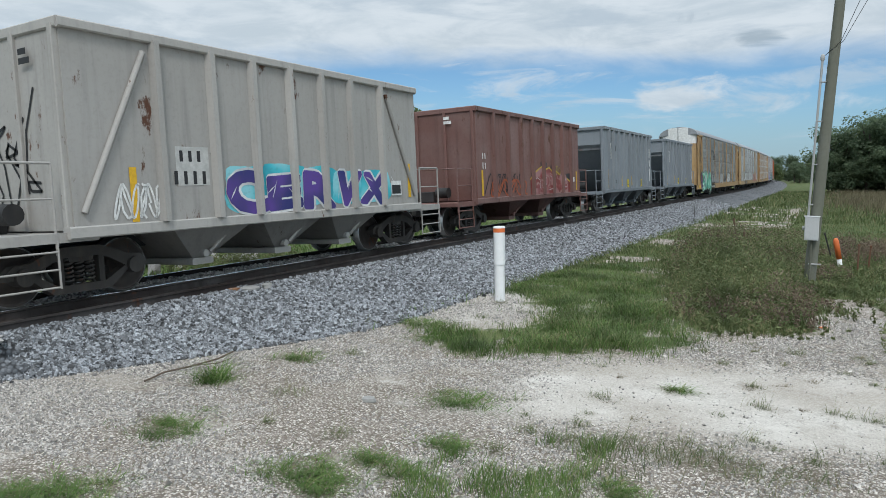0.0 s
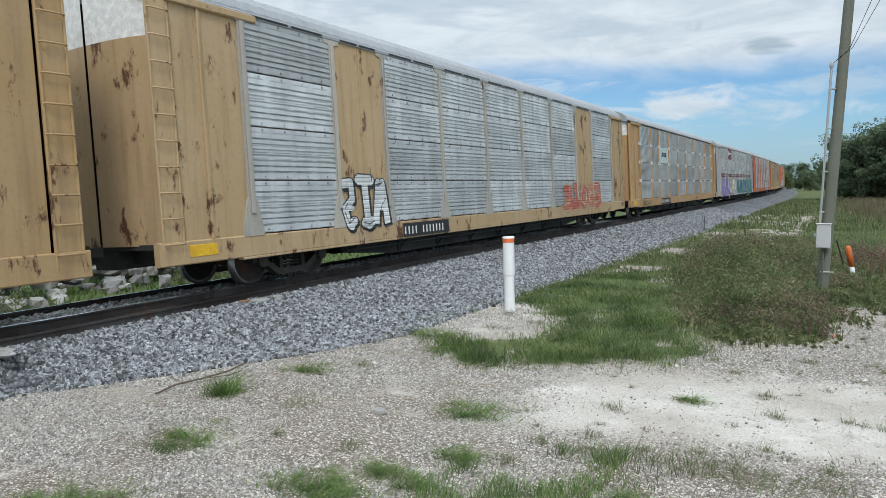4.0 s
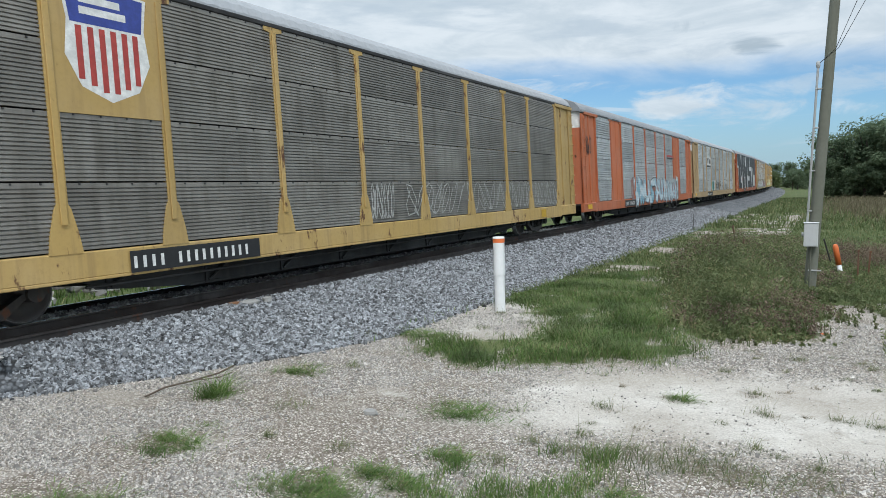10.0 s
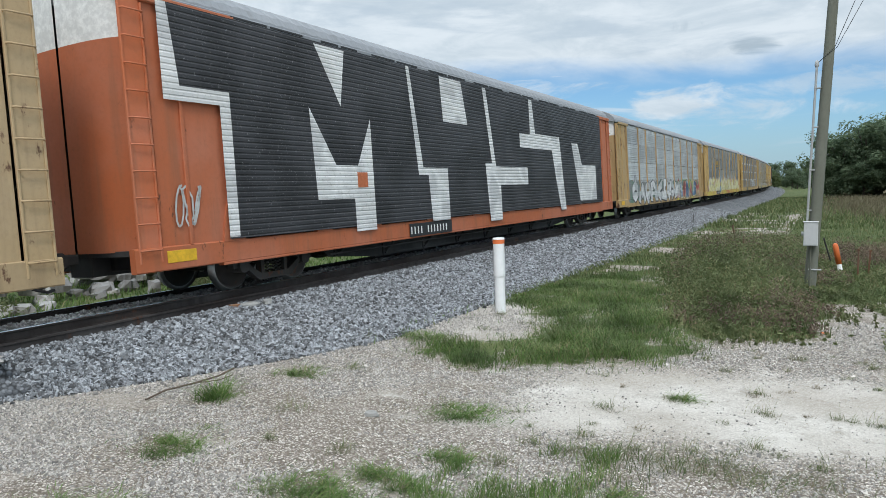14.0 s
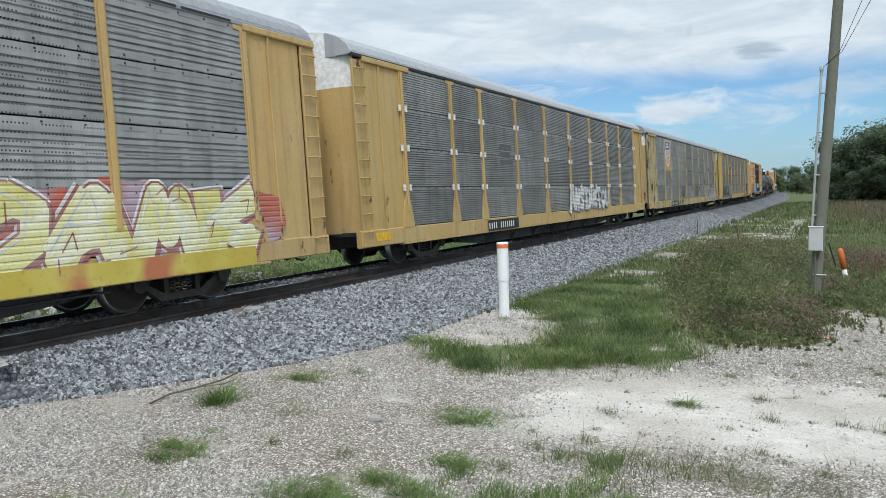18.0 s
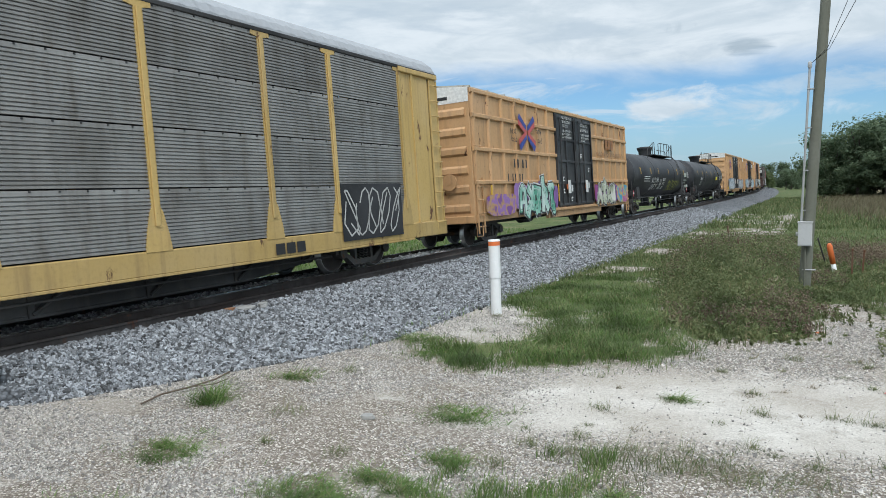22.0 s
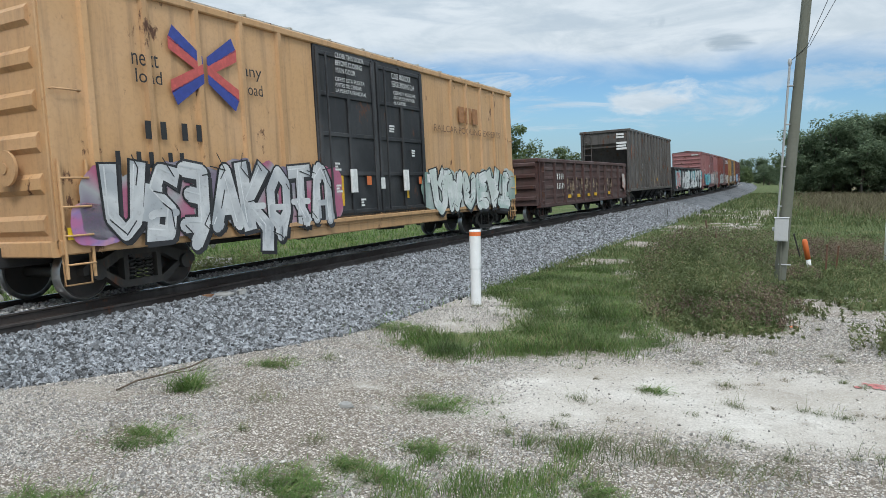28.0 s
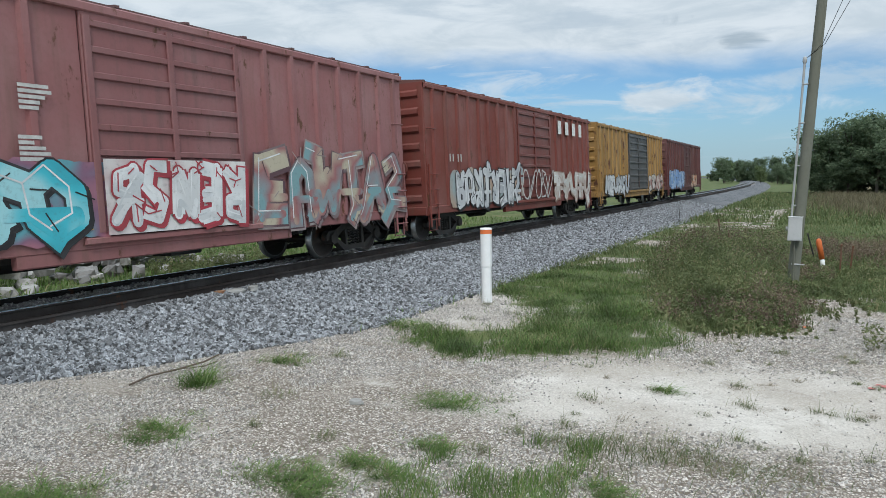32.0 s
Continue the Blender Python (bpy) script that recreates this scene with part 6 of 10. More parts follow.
def frame_mesh(s):
    """Cast side frame: an arch over each journal, a dip in the middle that holds the springs."""
    top = [(-1.12, 0.50), (-1.06, 0.62), (-0.80, 0.64), (-0.56, 0.72), (-0.30, 0.80), (0.30, 0.80), (0.56, 0.72), (0.80, 0.64), (1.06, 0.62), (1.12, 0.50)]
    low = [(1.02, 0.38), (0.76, 0.40), (0.52, 0.26), (0.36, 0.17), (-0.36, 0.17), (-0.52, 0.26), (-0.76, 0.40), (-1.02, 0.38)]
    ring = top + low
    g = Geo()
    x0, x1 = (0.93, 1.10) if s > 0 else (-1.10, -0.93)
    # the frame is open round the springs: upper arch, lower strap and columns are separate bars
    g.prism([(-1.12, 0.42), (-1.12, 0.54), (-1.02, 0.63), (-0.78, 0.65), (-0.5, 0.77), (-0.28, 0.83), (0.28, 0.83), (0.5, 0.77), (0.78, 0.65), (1.02, 0.63), (1.12, 0.54), (1.12, 0.42),
             (0.74, 0.46), (0.46, 0.62), (0.28, 0.67), (-0.28, 0.67), (-0.46, 0.62), (-0.74, 0.46)][::-1], x0, x1, 0)
    g.prism([(-0.86, 0.46), (-0.72, 0.46), (-0.38, 0.26), (0.38, 0.26), (0.72, 0.46), (0.86, 0.46), (0.46, 0.14), (-0.46, 0.14)][::-1], x0, x1, 0)
    for y in (-0.33, 0.33):
        g.box(x0 + 0.01, x1 - 0.01, y - 0.045, y + 0.045, 0.2, 0.72)
    for y in (-0.89, 0.89):
        g.disc((x0 + x1) / 2 + 0.02 * s, y, WHEEL_R, 0.13, 0.13, 0, 14)
    return g.mesh("side_frame", TRUCK_STEEL)


def spring_mesh():
    """One coil spring of a truck."""
    n = 60
    return Geo().tube([(0.062 * math.cos(0.63 * k), 0.062 * math.sin(0.63 * k), 0.26 + 0.39 * k / n) for k in range(n + 1)], 0.017, 5).mesh("spring", TRUCK_STEEL)


def bolster_mesh():
    g = Geo()
    g.bevel_box(-1.08, 1.08, -0.2, 0.2, 0.60, 0.76, 0.03)
    g.bevel_box(-0.5, 0.5, -0.26, 0.26, 0.52, 0.80, 0.03)
    g.disc(0, 0, 0.84, 0.3, 0.06, 2, 16)
    for y in (-0.55, 0.55):
        g.bevel_box(-0.85, 0.85, y - 0.06, y + 0.06, 0.36, 0.46, 0.02)
    return g.mesh("truck", TRUCK_STEEL)


WHEELSETS = []


def trucks(car, spots):
    for y in spots:
        t = part("truck", shared("bolster", bolster_mesh), None, car, "greasy cast steel truck with two axles", Matrix.Translation((0, y, 0)))
        for s in (-1, 1):
            part("side_frame", shared(("frame", s), lambda: frame_mesh(s)), None, t)
            for dy in (-0.17, 0, 0.17):
                part("spring", shared("spring", spring_mesh), None, t, at=Matrix.Translation((1.01 * s, dy, 0)))
        for dy in (-0.89, 0.89):
            WHEELSETS.append(part("wheelset", shared("wheelset", wheelset_mesh), None, t, "rusty steel wheels with bright treads", Matrix.Translation((0, dy, WHEEL_R))))


def coupler_mesh(reach):
    g = Geo()
    g.bevel_box(-0.09, 0.09, 0, reach - 0.28, 0.78, 0.95, 0.02)
    g.bevel_box(-0.17, 0.12, reach - 0.3, reach - 0.06, 0.72, 1.0, 0.03)
    g.bevel_box(0.03, 0.16, reach - 0.12, reach + 0.04, 0.73, 0.99, 0.03)
    return g.mesh("coupler", TRUCK_STEEL)


def hose_mesh(reach):
    return Geo().tube([(0.3, -0.1, 0.8), (0.32, reach * 0.2, 0.62), (0.34, reach * 0.5, 0.47), (0.33, reach * 0.8, 0.42), (0.3, reach, 0.44)], 0.025).mesh("air_hose", BLACK_STEEL)


def couplers(car, half, reach):
    r = round(reach, 2)
    me = shared(("coupler", r), lambda: coupler_mesh(r))
    hose = shared(("hose", r), lambda: hose_mesh(r))
    for m in (Matrix.Translation((0, half, 0)), Matrix.Translation((0, -half, 0)) @ Matrix.Rotation(math.pi, 4, "Z")):
        c = part("coupler", me, None, car, "greasy steel knuckle coupler", m)
        part("air_hose", hose, None, c)


def ladder_geo(x, y0, y1, z0, z1, step=0.4, r=0.016):
    """A ladder in the plane of the side: two stiles and rungs."""
    g = Geo()
    for y in (y0, y1):
        g.bevel_box(x - 0.025, x + 0.025, y - 0.02, y + 0.02, z0, z1, 0.01)
    z = z0 + step * 0.5
    while z < z1:
        g.tube([(x + 0.01, y0, z), (x + 0.07, y0 + 0.02, z), (x + 0.07, y1 - 0.02, z), (x + 0.01, y1, z)], r, 5)
        z += step
    return g


def end_ladder_geo(y, x0, x1, z0, z1, step=0.4):
    g = Geo()
    for x in (x0, x1):
        g.bevel_box(x - 0.02, x + 0.02, y - 0.025, y + 0.025, z0, z1, 0.01)
    z = z0 + step * 0.5
    while z < z1:
        g.tube([(x0, y, z), (x1, y, z)], 0.016, 5)
        z += step
    return g


def grab_geo(x, y0, y1, z):
    return Geo().tube([(x, y0, z), (x + 0.07, y0, z), (x + 0.07, y1, z), (x, y1, z)], 0.015, 5)


# ---- autoracks ----
POSTS = (-11.6, -9.0, -7.1, -4.4, -1.65, 1.1, 3.85, 6.6, 8.7, 11.6)
ROW_H = 1.0
SIDE_X = 1.50
ROOF = [(1.50, 5.06), (1.49, 5.14), (1.40, 5.30), (1.20, 5.47), (0.85, 5.62), (0.45, 5.70), (0.0, 5.73)]
ROOF_RING = ROOF + [(-a, b) for a, b in reversed(ROOF[:-1])]


def panel_geo(w, ribs, lip):
    """One pressed screen: a zigzag of flats and grooves along its height, with a turned edge."""
    h = ROW_H - 0.02
    pts = [(0.0, 0.0)]
    pitch = (h - 2 * lip) / ribs
    z = lip
    pts.append((0.03, 0.004))
    pts.append((0.03, z))
    for i in range(ribs):
        b = z + i * pitch
        pts += [(0.003, b + pitch * 0.10), (0.003, b + pitch * 0.26), (0.03, b + pitch * 0.40), (0.03, b + pitch * 0.98)]
    pts += [(0.03, h - 0.004), (0.0, h)]
    g = Geo()
    p = [(a, y, b) for y in (-w / 2, w / 2) for a, b in pts]
    n = len(pts)
    g.add(p, [(i, i + n, i + 1 + n, i + 1) for i in range(n - 1)])
    g.add(p, [tuple(range(n)), tuple(reversed(range(n, 2 * n)))])
    return g


def panel_mesh(w, ribs, lip, screen):
    """A pressed screen with its dark bolt heads along the upper and lower edge."""
    g = panel_geo(w, ribs, lip)
    n0 = len(g.f)
    k = max(3, round(w / (0.42 if lip < 0.1 else 0.6)))
    h = ROW_H - 0.02
    for i in range(k):
        y = -w / 2 + w * (i + 0.5) / k
        for z in ((h - 0.05, 0.06) if lip > 0.1 else (h - 0.02,)):
            g.box(0.028, 0.042, y - 0.013, y + 0.013, z - 0.013, z + 0.013)
    me = g.mesh("screen_panel", screen)
    me.materials.append(INK)
    for q in range(n0, len(g.f)):
        me.polygons[q].material_index = 1
    return me


def post_geo():
    """An upright with a flared foot and a T-shaped head."""
    ring = [(-0.26, 0.98), (0.26, 0.98), (0.22, 1.25), (0.13, 1.62), (0.085, 1.7), (0.085, 4.9), (0.25, 4.93), (0.25, 5.03), (-0.25, 5.03), (-0.25, 4.93), (-0.085, 4.9), (-0.085, 1.7), (-0.13, 1.62), (-0.22, 1.25)]
    g = Geo().prism(ring, -0.05, 0.045, 0)
    g.bevel_box(0.045, 0.075, -0.05, 0.05, 1.4, 4.9, 0.01)
    return g


def bracket_geo():
    g = Geo()
    for z in (2.0, 3.0, 4.0):
        for y in (-0.14, 0.14):
            g.bevel_box(0.03, 0.085, y - 0.04, y + 0.04, z - 0.09, z + 0.07, 0.01)
    return g


def roof_mesh(mat):
    g = Geo()
    n = 150
    ys = [-13.62 + 27.24 * i / n for i in range(n + 1)]
    p, m = [], len(ROOF_RING)
    for i, y in enumerate(ys):
        lift = 0.018 if i % 2 else 0.0
        for a, b in ROOF_RING:
            p.append((a * (1 + lift * 0.3), y, b + lift))
    g.add(p, [(i * m + j, i * m + j + 1, (i + 1) * m + j + 1, (i + 1) * m + j) for i in range(n) for j in range(m - 1)])
    g.add(p, [tuple(range(m)), tuple(reversed(range(n * m, n * m + m)))])
    return g.mesh("roof", mat)


def autorack(label, frame_col, screen, roof, fine=False, solid=(), solid_mat=None, top=WHITE, rust=0.25, brackets=False, uprights=None):
    """A covered car carrier, 27.4 m long, with screens in four rows between uprights."""
    car = thing("autorack_railcar", label, "railcar", "railcars of the train")
    body = paint(frame_col, (0.16, 0.10, 0.06), 0.42, 0.55, rust)
    ribs, lip = (15, 0.04) if fine else (7, 0.13)
    if fine:
        car["fine_screens"] = True
    for sgn in (1, -1):
        turn = Matrix.Identity(4) if sgn > 0 else Matrix.Rotation(math.pi, 4, "Z")
        for i in range(9):
            a, b = POSTS[i], POSTS[i + 1]
            w = round(b - a - 0.15, 2)
            yc = (a + b) / 2 * sgn
            if i in solid:
                g = shared(("plate", w, frame_col), lambda: Geo().bevel_box(-0.01, 0.02, -w / 2, w / 2, 1.0, 5.03, 0.008).bevel_box(0.02, 0.035, -0.02, 0.02, 1.0, 5.03, 0.005).mesh("side_plate", body))
                part("side_plate", g, None, car, "solid painted steel plate", Matrix.Translation((SIDE_X * sgn, yc, 0)) @ turn)
                continue
            me = shared(("panel", w, ribs, screen.name), lambda: panel_mesh(w, ribs, lip, screen))
            for r in range(4):
                part("screen_panel", me, None, car, at=Matrix.Translation((SIDE_X * sgn, yc, 1.02 + r * ROW_H)) @ turn)
        for y in POSTS:
            part("upright", shared(("post", uprights or frame_col, rust), lambda: post_geo().mesh("upright", paint(uprights, (0.16, 0.13, 0.1), 0.5, 0.55, 0.1) if uprights else body)), None, car, at=Matrix.Translation((SIDE_X * sgn, y * sgn, 0)) @ turn)
            if brackets:
                part("bracket", shared("brackets", lambda: bracket_geo().mesh("bracket", WHITE)), None, car, "pale bolted brackets", Matrix.Translation((SIDE_X * sgn, y * sgn, 0)) @ turn)
        sill = Geo().bevel_box(SIDE_X * sgn - 0.1 * sgn, SIDE_X * sgn + 0.035 * sgn, -13.7, 13.7, 0.60, 1.0, 0.02)
        sill.bevel_box(SIDE_X * sgn - 0.1 * sgn, SIDE_X * sgn + 0.036 * sgn, -11.9, 11.9, 0.56, 0.61, 0.01)
        part("side_sill", sill, body, car)
        if sgn > 0 and not fine:
            for a, b in zip(POSTS, POSTS[1:]):
                for c, d in ((a + 0.3, (a + b) / 2 - 0.05), ((a + b) / 2 + 0.05, b - 0.3)):
                    q = round(d - c, 2)
                    part("vent_slot", shared(("slot", q), lambda: Geo().bevel_box(-0.01, 0.01, -q / 2, q / 2, -0.022, 0.022, 0.004).mesh("vent_slot", INK)), None, car, at=Matrix.Translation((SIDE_X + 0.052, (c + d) / 2, 5.045)))
        part("roof_rail", Geo().bevel_box(SIDE_X * sgn - 0.05, SIDE_X * sgn + 0.055, -13.6, 13.6, 5.0, 5.09, 0.015), BLACK_STEEL if fine else roof, car)
        for e in (-1, 1):
            y0, y1 = sorted((11.68 * e, 13.15 * e))
            part("end_panel", shared(("endpanel", sgn, e, frame_col, rust), lambda: Geo().bevel_box(SIDE_X * sgn - 0.06, SIDE_X * sgn - 0.02 + 0.02 * sgn, y0, y1, 1.0, 5.02, 0.01)
                 .bevel_box(SIDE_X * sgn - 0.04, SIDE_X * sgn + 0.04, min(y0, y1) + 0.55, min(y0, y1) + 0.62, 1.0, 5.02, 0.01)
                 .bevel_box(SIDE_X * sgn - 0.05, SIDE_X * sgn + 0.07, min(y0, y1) - 0.1, max(y0, y1) + 0.45, 4.92, 5.06, 0.02).mesh("end_panel", body)), None, car)
            ya, yb = sorted((13.2 * e, 13.6 * e))
            part("ladder", shared(("ladder", sgn, e, frame_col, rust), lambda: ladder_geo(SIDE_X * sgn + 0.02 * sgn, ya, yb, 0.75, 4.9, 0.42)
                 .bevel_box(SIDE_X * sgn - 0.03, SIDE_X * sgn + 0.02, ya, yb, 0.9, 4.95, 0.008).mesh("ladder", body)), None, car, "painted steel ladder")
    part("roof", shared(("roof", roof.name), lambda: roof_mesh(roof)), None, car, "ribbed galvanised roof")
    # end doors: two curved leaves, painted below and pale above, with a dark slit between them
    for e in (-1, 1):
        for s in (-1, 1):
            def leaf(z0, z1, mat, key):
                def make():
                    g = Geo()
                    n = 5
                    rows = [z0, z1] if z1 < 5 else [z0] + [z for z in (5.06, 5.3, 5.47, 5.62, 5.68)]
                    p = []
                    for z in rows:
                        half = 1.42
                        for (xa, za), (xb, zb) in zip(ROOF, ROOF[1:]):
                            if za <= z <= zb:
                                half = min(half, xa + (xb - xa) * (z - za) / (zb - za) - 0.02)
                        for k in range(n + 1):
                            u = 0.03 + (half - 0.03) * k / n if half > 0.05 else 0.03
                            p.append((u * s, (13.66 - 0.22 * (u / 1.42) ** 3) * e, z))
                    m = n + 1
                    f = [(r * m + k, r * m + k + 1, (r + 1) * m + k + 1, (r + 1) * m + k) for r in range(len(rows) - 1) for k in range(n)]
                    g.add(p, [q if s * e < 0 else q[::-1] for q in f], True)
                    return g.mesh("end_door", mat)
                return part("end_door", shared((key, z0, s, e), make), None, car)
            leaf(0.95, 4.35, body, ("leaf", frame_col, rust))
            leaf(4.35, 5.8, top, ("leaf", top.name))
        part("end_bulkhead", shared(("bulk", e), lambda: Geo().prism([(a * 0.97, b - 0.03) for a, b in reversed(ROOF_RING)] + [(-1.4, 0.95), (1.4, 0.95)], 13.3 * e - 0.02, 13.3 * e + 0.02, 1).mesh("end_bulkhead", INK)), None, car)
    part("deck", shared("deck", lambda: Geo().bevel_box(-1.4, 1.4, -13.6, 13.6, 0.88, 0.97, 0.01).mesh("deck", BLACK_STEEL)), None, car)
    under = shared("under", lambda: autorack_under().mesh("underframe", BLACK_STEEL))
    part("underframe", under, None, car)
    trucks(car, (-10.15, 10.15))
    couplers(car, 13.7, 0.58)
    yel = Geo().bevel_box(SIDE_X + 0.03, SIDE_X + 0.042, -13.1, -12.5, 0.72, 0.92, 0.004)
    part("caution_plate", yel, YELLOW_TAPE, car, "small yellow caution plate")
    return car


def autorack_under():
    g = Geo()
    g.bevel_box(-0.3, 0.3, -13.6, 13.6, 0.55, 0.9, 0.02)
    for s in (-1, 1):
        g.prism([(-8.9, 0.88), (-8.2, 0.36), (-6.4, 0.20), (6.4, 0.20), (8.2, 0.36), (8.9, 0.88)][::-1], 0.95 * s - 0.02, 0.95 * s + 0.02, 0)
        y = -8.0
        while y < 8.1:
            low = 0.20 + 0.16 * max(0, abs(y) - 6.4) / 1.8
            g.bevel_box(0.95 * s - 0.06, 0.95 * s + 0.06, y - 0.05, y + 0.05, low, 0.9, 0.01)
            g.tube([(1.02 * s, y, low + 0.05), (1.02 * s, y + 1.0, 0.86)], 0.03, 5)
            y += 2.0
        g.bevel_box(0.9 * s - 0.08, 0.9 * s + 0.08, -6.4, 6.4, 0.18, 0.24, 0.01)
    for y in (-13.2, -11.6, -8.7, 8.7, 11.6, 13.2):
        g.bevel_box(-1.45, 1.45, y - 0.06, y + 0.06, 0.62, 0.9, 0.01)
    g.tube([(1.3, -8.6, 0.45), (1.3, 8.6, 0.45)], 0.025, 5)
    return g


# ---- open-top hoppers ----
def hopper(label, half, z_top, col, sloped, posts, bays, amount=0.4, rust=0.15, brace=False, overhang=1.75, inset=0.0, rough=0.52, bay_mat=None):
    car = thing("hopper_railcar", label, "railcar", "railcars of the train")
    body = paint(col, tuple(c * 0.35 for c in col), amount, rough, rust)
    inner = paint(tuple(c * 0.6 for c in col), (0.04, 0.035, 0.03), 0.7, 0.7, 0.4)
    X, z0 = 1.52, 1.08
    for s in (1, -1):
        part("side_sheet", Geo().bevel_box(X * s - 0.02, X * s + 0.02, -half, half, z0, z_top, 0.008), body, car)
        part("top_chord", Geo().bevel_box(X * s - 0.07, X * s + 0.10, -half - 0.04, half + 0.04, z_top - 0.05, z_top + 0.1, 0.02), body, car)
        part("side_sill", Geo().bevel_box(X * s - 0.1, X * s + 0.07, -half - 0.1, half + 0.1, z0 - 0.12, z0 + 0.06, 0.02), body, car)
        rib = shared(("rib", col, z_top, s), lambda: Geo().prism([(0.0, -0.09), (0.12, -0.05), (0.12, 0.05), (0.0, 0.09)] if s > 0 else [(0.0, 0.09), (-0.12, 0.05), (-0.12, -0.05), (0.0, -0.09)], z0 + 0.05, z_top, 2).mesh("side_post", body))
        for y in posts:
            part("side_post", rib, None, car, at=Matrix.Translation((X * s + 0.018 * s, y, 0)))
        if brace:
            for e in (-1, 1):
                g = Geo().tube([(X * s + 0.05 * s, (half - 0.15) * e, z0 + 0.25), (X * s + 0.05 * s, (half - 1.35) * e, z_top - 0.2)], 0.055, 4)
                part("diagonal_brace", g, body, car)
    part("load_floor", Geo().bevel_box(-1.5, 1.5, -half + 0.1, half - 0.1, z_top - 1.0, z_top - 0.9, 0.02), inner, car)
    for e in (-1, 1):
        def turn(pts):
            return [(y * e, z) for y, z in pts]
        if sloped:
            ring = turn([(half - 0.02, z_top), (half - 0.02, z_top - 0.75), (half - 2.35, z0), (half - 2.45, z0), (half - 0.12, z_top - 0.72), (half - 0.12, z_top)])
            ring = ring if e < 0 else ring[::-1]
            part("slope_sheet", Geo().prism(ring, -1.5, 1.5, 0), body, car, "sloping end sheet in shade")
            for x in (-1.45, 1.45):
                part("corner_post", Geo().bevel_box(x - 0.06, x + 0.06, half * e - 0.06, half * e + 0.06, 0.95, z_top, 0.02), body, car)
        else:
            y = half * e
            part("end_sheet", Geo().bevel_box(-1.5, 1.5, y - 0.03, y + 0.03, z0, z_top, 0.01), body, car)
            for x in (-1.46, -0.5, 0.5, 1.46):
                part("end_post", Geo().bevel_box(x - 0.05, x + 0.05, y - 0.09, y + 0.09, z0, z_top, 0.015), body, car)
        part("end_chord", Geo().bevel_box(-1.58, 1.58, half * e - 0.07, half * e + 0.08, z_top - 0.06, z_top + 0.1, 0.02), body, car)
        # end platform, handrails and ladder
        yo = (half + overhang * 0.72) * e
        a, b = sorted((half * e - 0.4 * e, yo))
        part("end_platform", Geo().bevel_box(-1.5, 1.5, a, b, 0.92, 1.06, 0.02), body, car)
        g = Geo()
        for s in (-1, 1):
            for y in (half * e + 0.25 * e, yo - 0.06 * e):
                g.tube([(1.48 * s, y, 0.75), (1.48 * s, y, 2.05)], 0.022, 6)
            g.tube([(1.48 * s, half * e + 0.25 * e, 2.05), (1.48 * s, yo - 0.06 * e, 2.05)], 0.022, 6)
            g.tube([(1.48 * s, half * e + 0.25 * e, 1.55), (1.48 * s, yo - 0.06 * e, 1.55)], 0.018, 6)
            for z in (0.3, 0.55, 0.8):
                g.tube([(1.5 * s, half * e + 0.25 * e, z), (1.5 * s, yo - 0.06 * e, z)], 0.016, 5)
            for y in (half * e + 0.25 * e, yo - 0.06 * e):
                g.tube([(1.5 * s, y, 0.28), (1.5 * s, y, 0.95)], 0.018, 5)
        g.tube([(-1.45, yo - 0.06 * e, 2.05), (1.45, yo - 0.06 * e, 2.05)], 0.02, 6)
        part("handrail", g, body, car)
        part("ladder", end_ladder_geo((half + 0.06) * e, -1.3, -0.85, 1.05, z_top, 0.42), body, car)
        part("brake_gear", Geo().disc(0.55, (half + 0.4) * e, 1.35, 0.16, 0.2, 0, 12).bevel_box(-0.6, 0.2, (half + 0.3) * e - 0.1, (half + 0.3) * e + 0.1, 1.06, 1.4, 0.02), BLACK_STEEL, car)
    # discharge bays: funnels that taper to a gate, with a dark back slope
    for y in bays:
        w = 0.98
        g = Geo()
        for s in (-1, 1):
            g.add([(X * s, y - w, z0 - 0.02), (X * s, y + w, z0 - 0.02), (1.05 * s, y + 0.16, 0.40), (1.05 * s, y - 0.16, 0.40)], [(0, 1, 2, 3), (3, 2, 1, 0)])
        for e in (-1, 1):
            g.add([(-X, y + w * e, z0 - 0.02), (X, y + w * e, z0 - 0.02), (1.05, y + 0.16 * e, 0.40), (-1.05, y + 0.16 * e, 0.40)], [(0, 1, 2, 3), (3, 2, 1, 0)])
        part("discharge_bay", g, bay_mat or body, car, "tapered discharge chute")
        part("gate", Geo().bevel_box(-1.12, 1.12, y - 0.24, y + 0.24, 0.30, 0.42, 0.02).disc(1.14, y, 0.5, 0.07, 0.08, 0, 10)
             .tube([(1.2, y + 0.1, 0.52), (1.35, y + 0.55, 0.95)], 0.035, 5), bay_mat or body, car)
    part("centre_sill", Geo().bevel_box(-0.28, 0.28, -half - overhang * 0.8, half + overhang * 0.8, 0.68, 0.98, 0.02), BLACK_STEEL, car)
    reach = half + overhang * 0.85
    trucks(car, (-half + 0.35 + inset, half - 0.35 - inset))
    couplers(car, half + overhang * 0.75, 0.4)
    return car, body


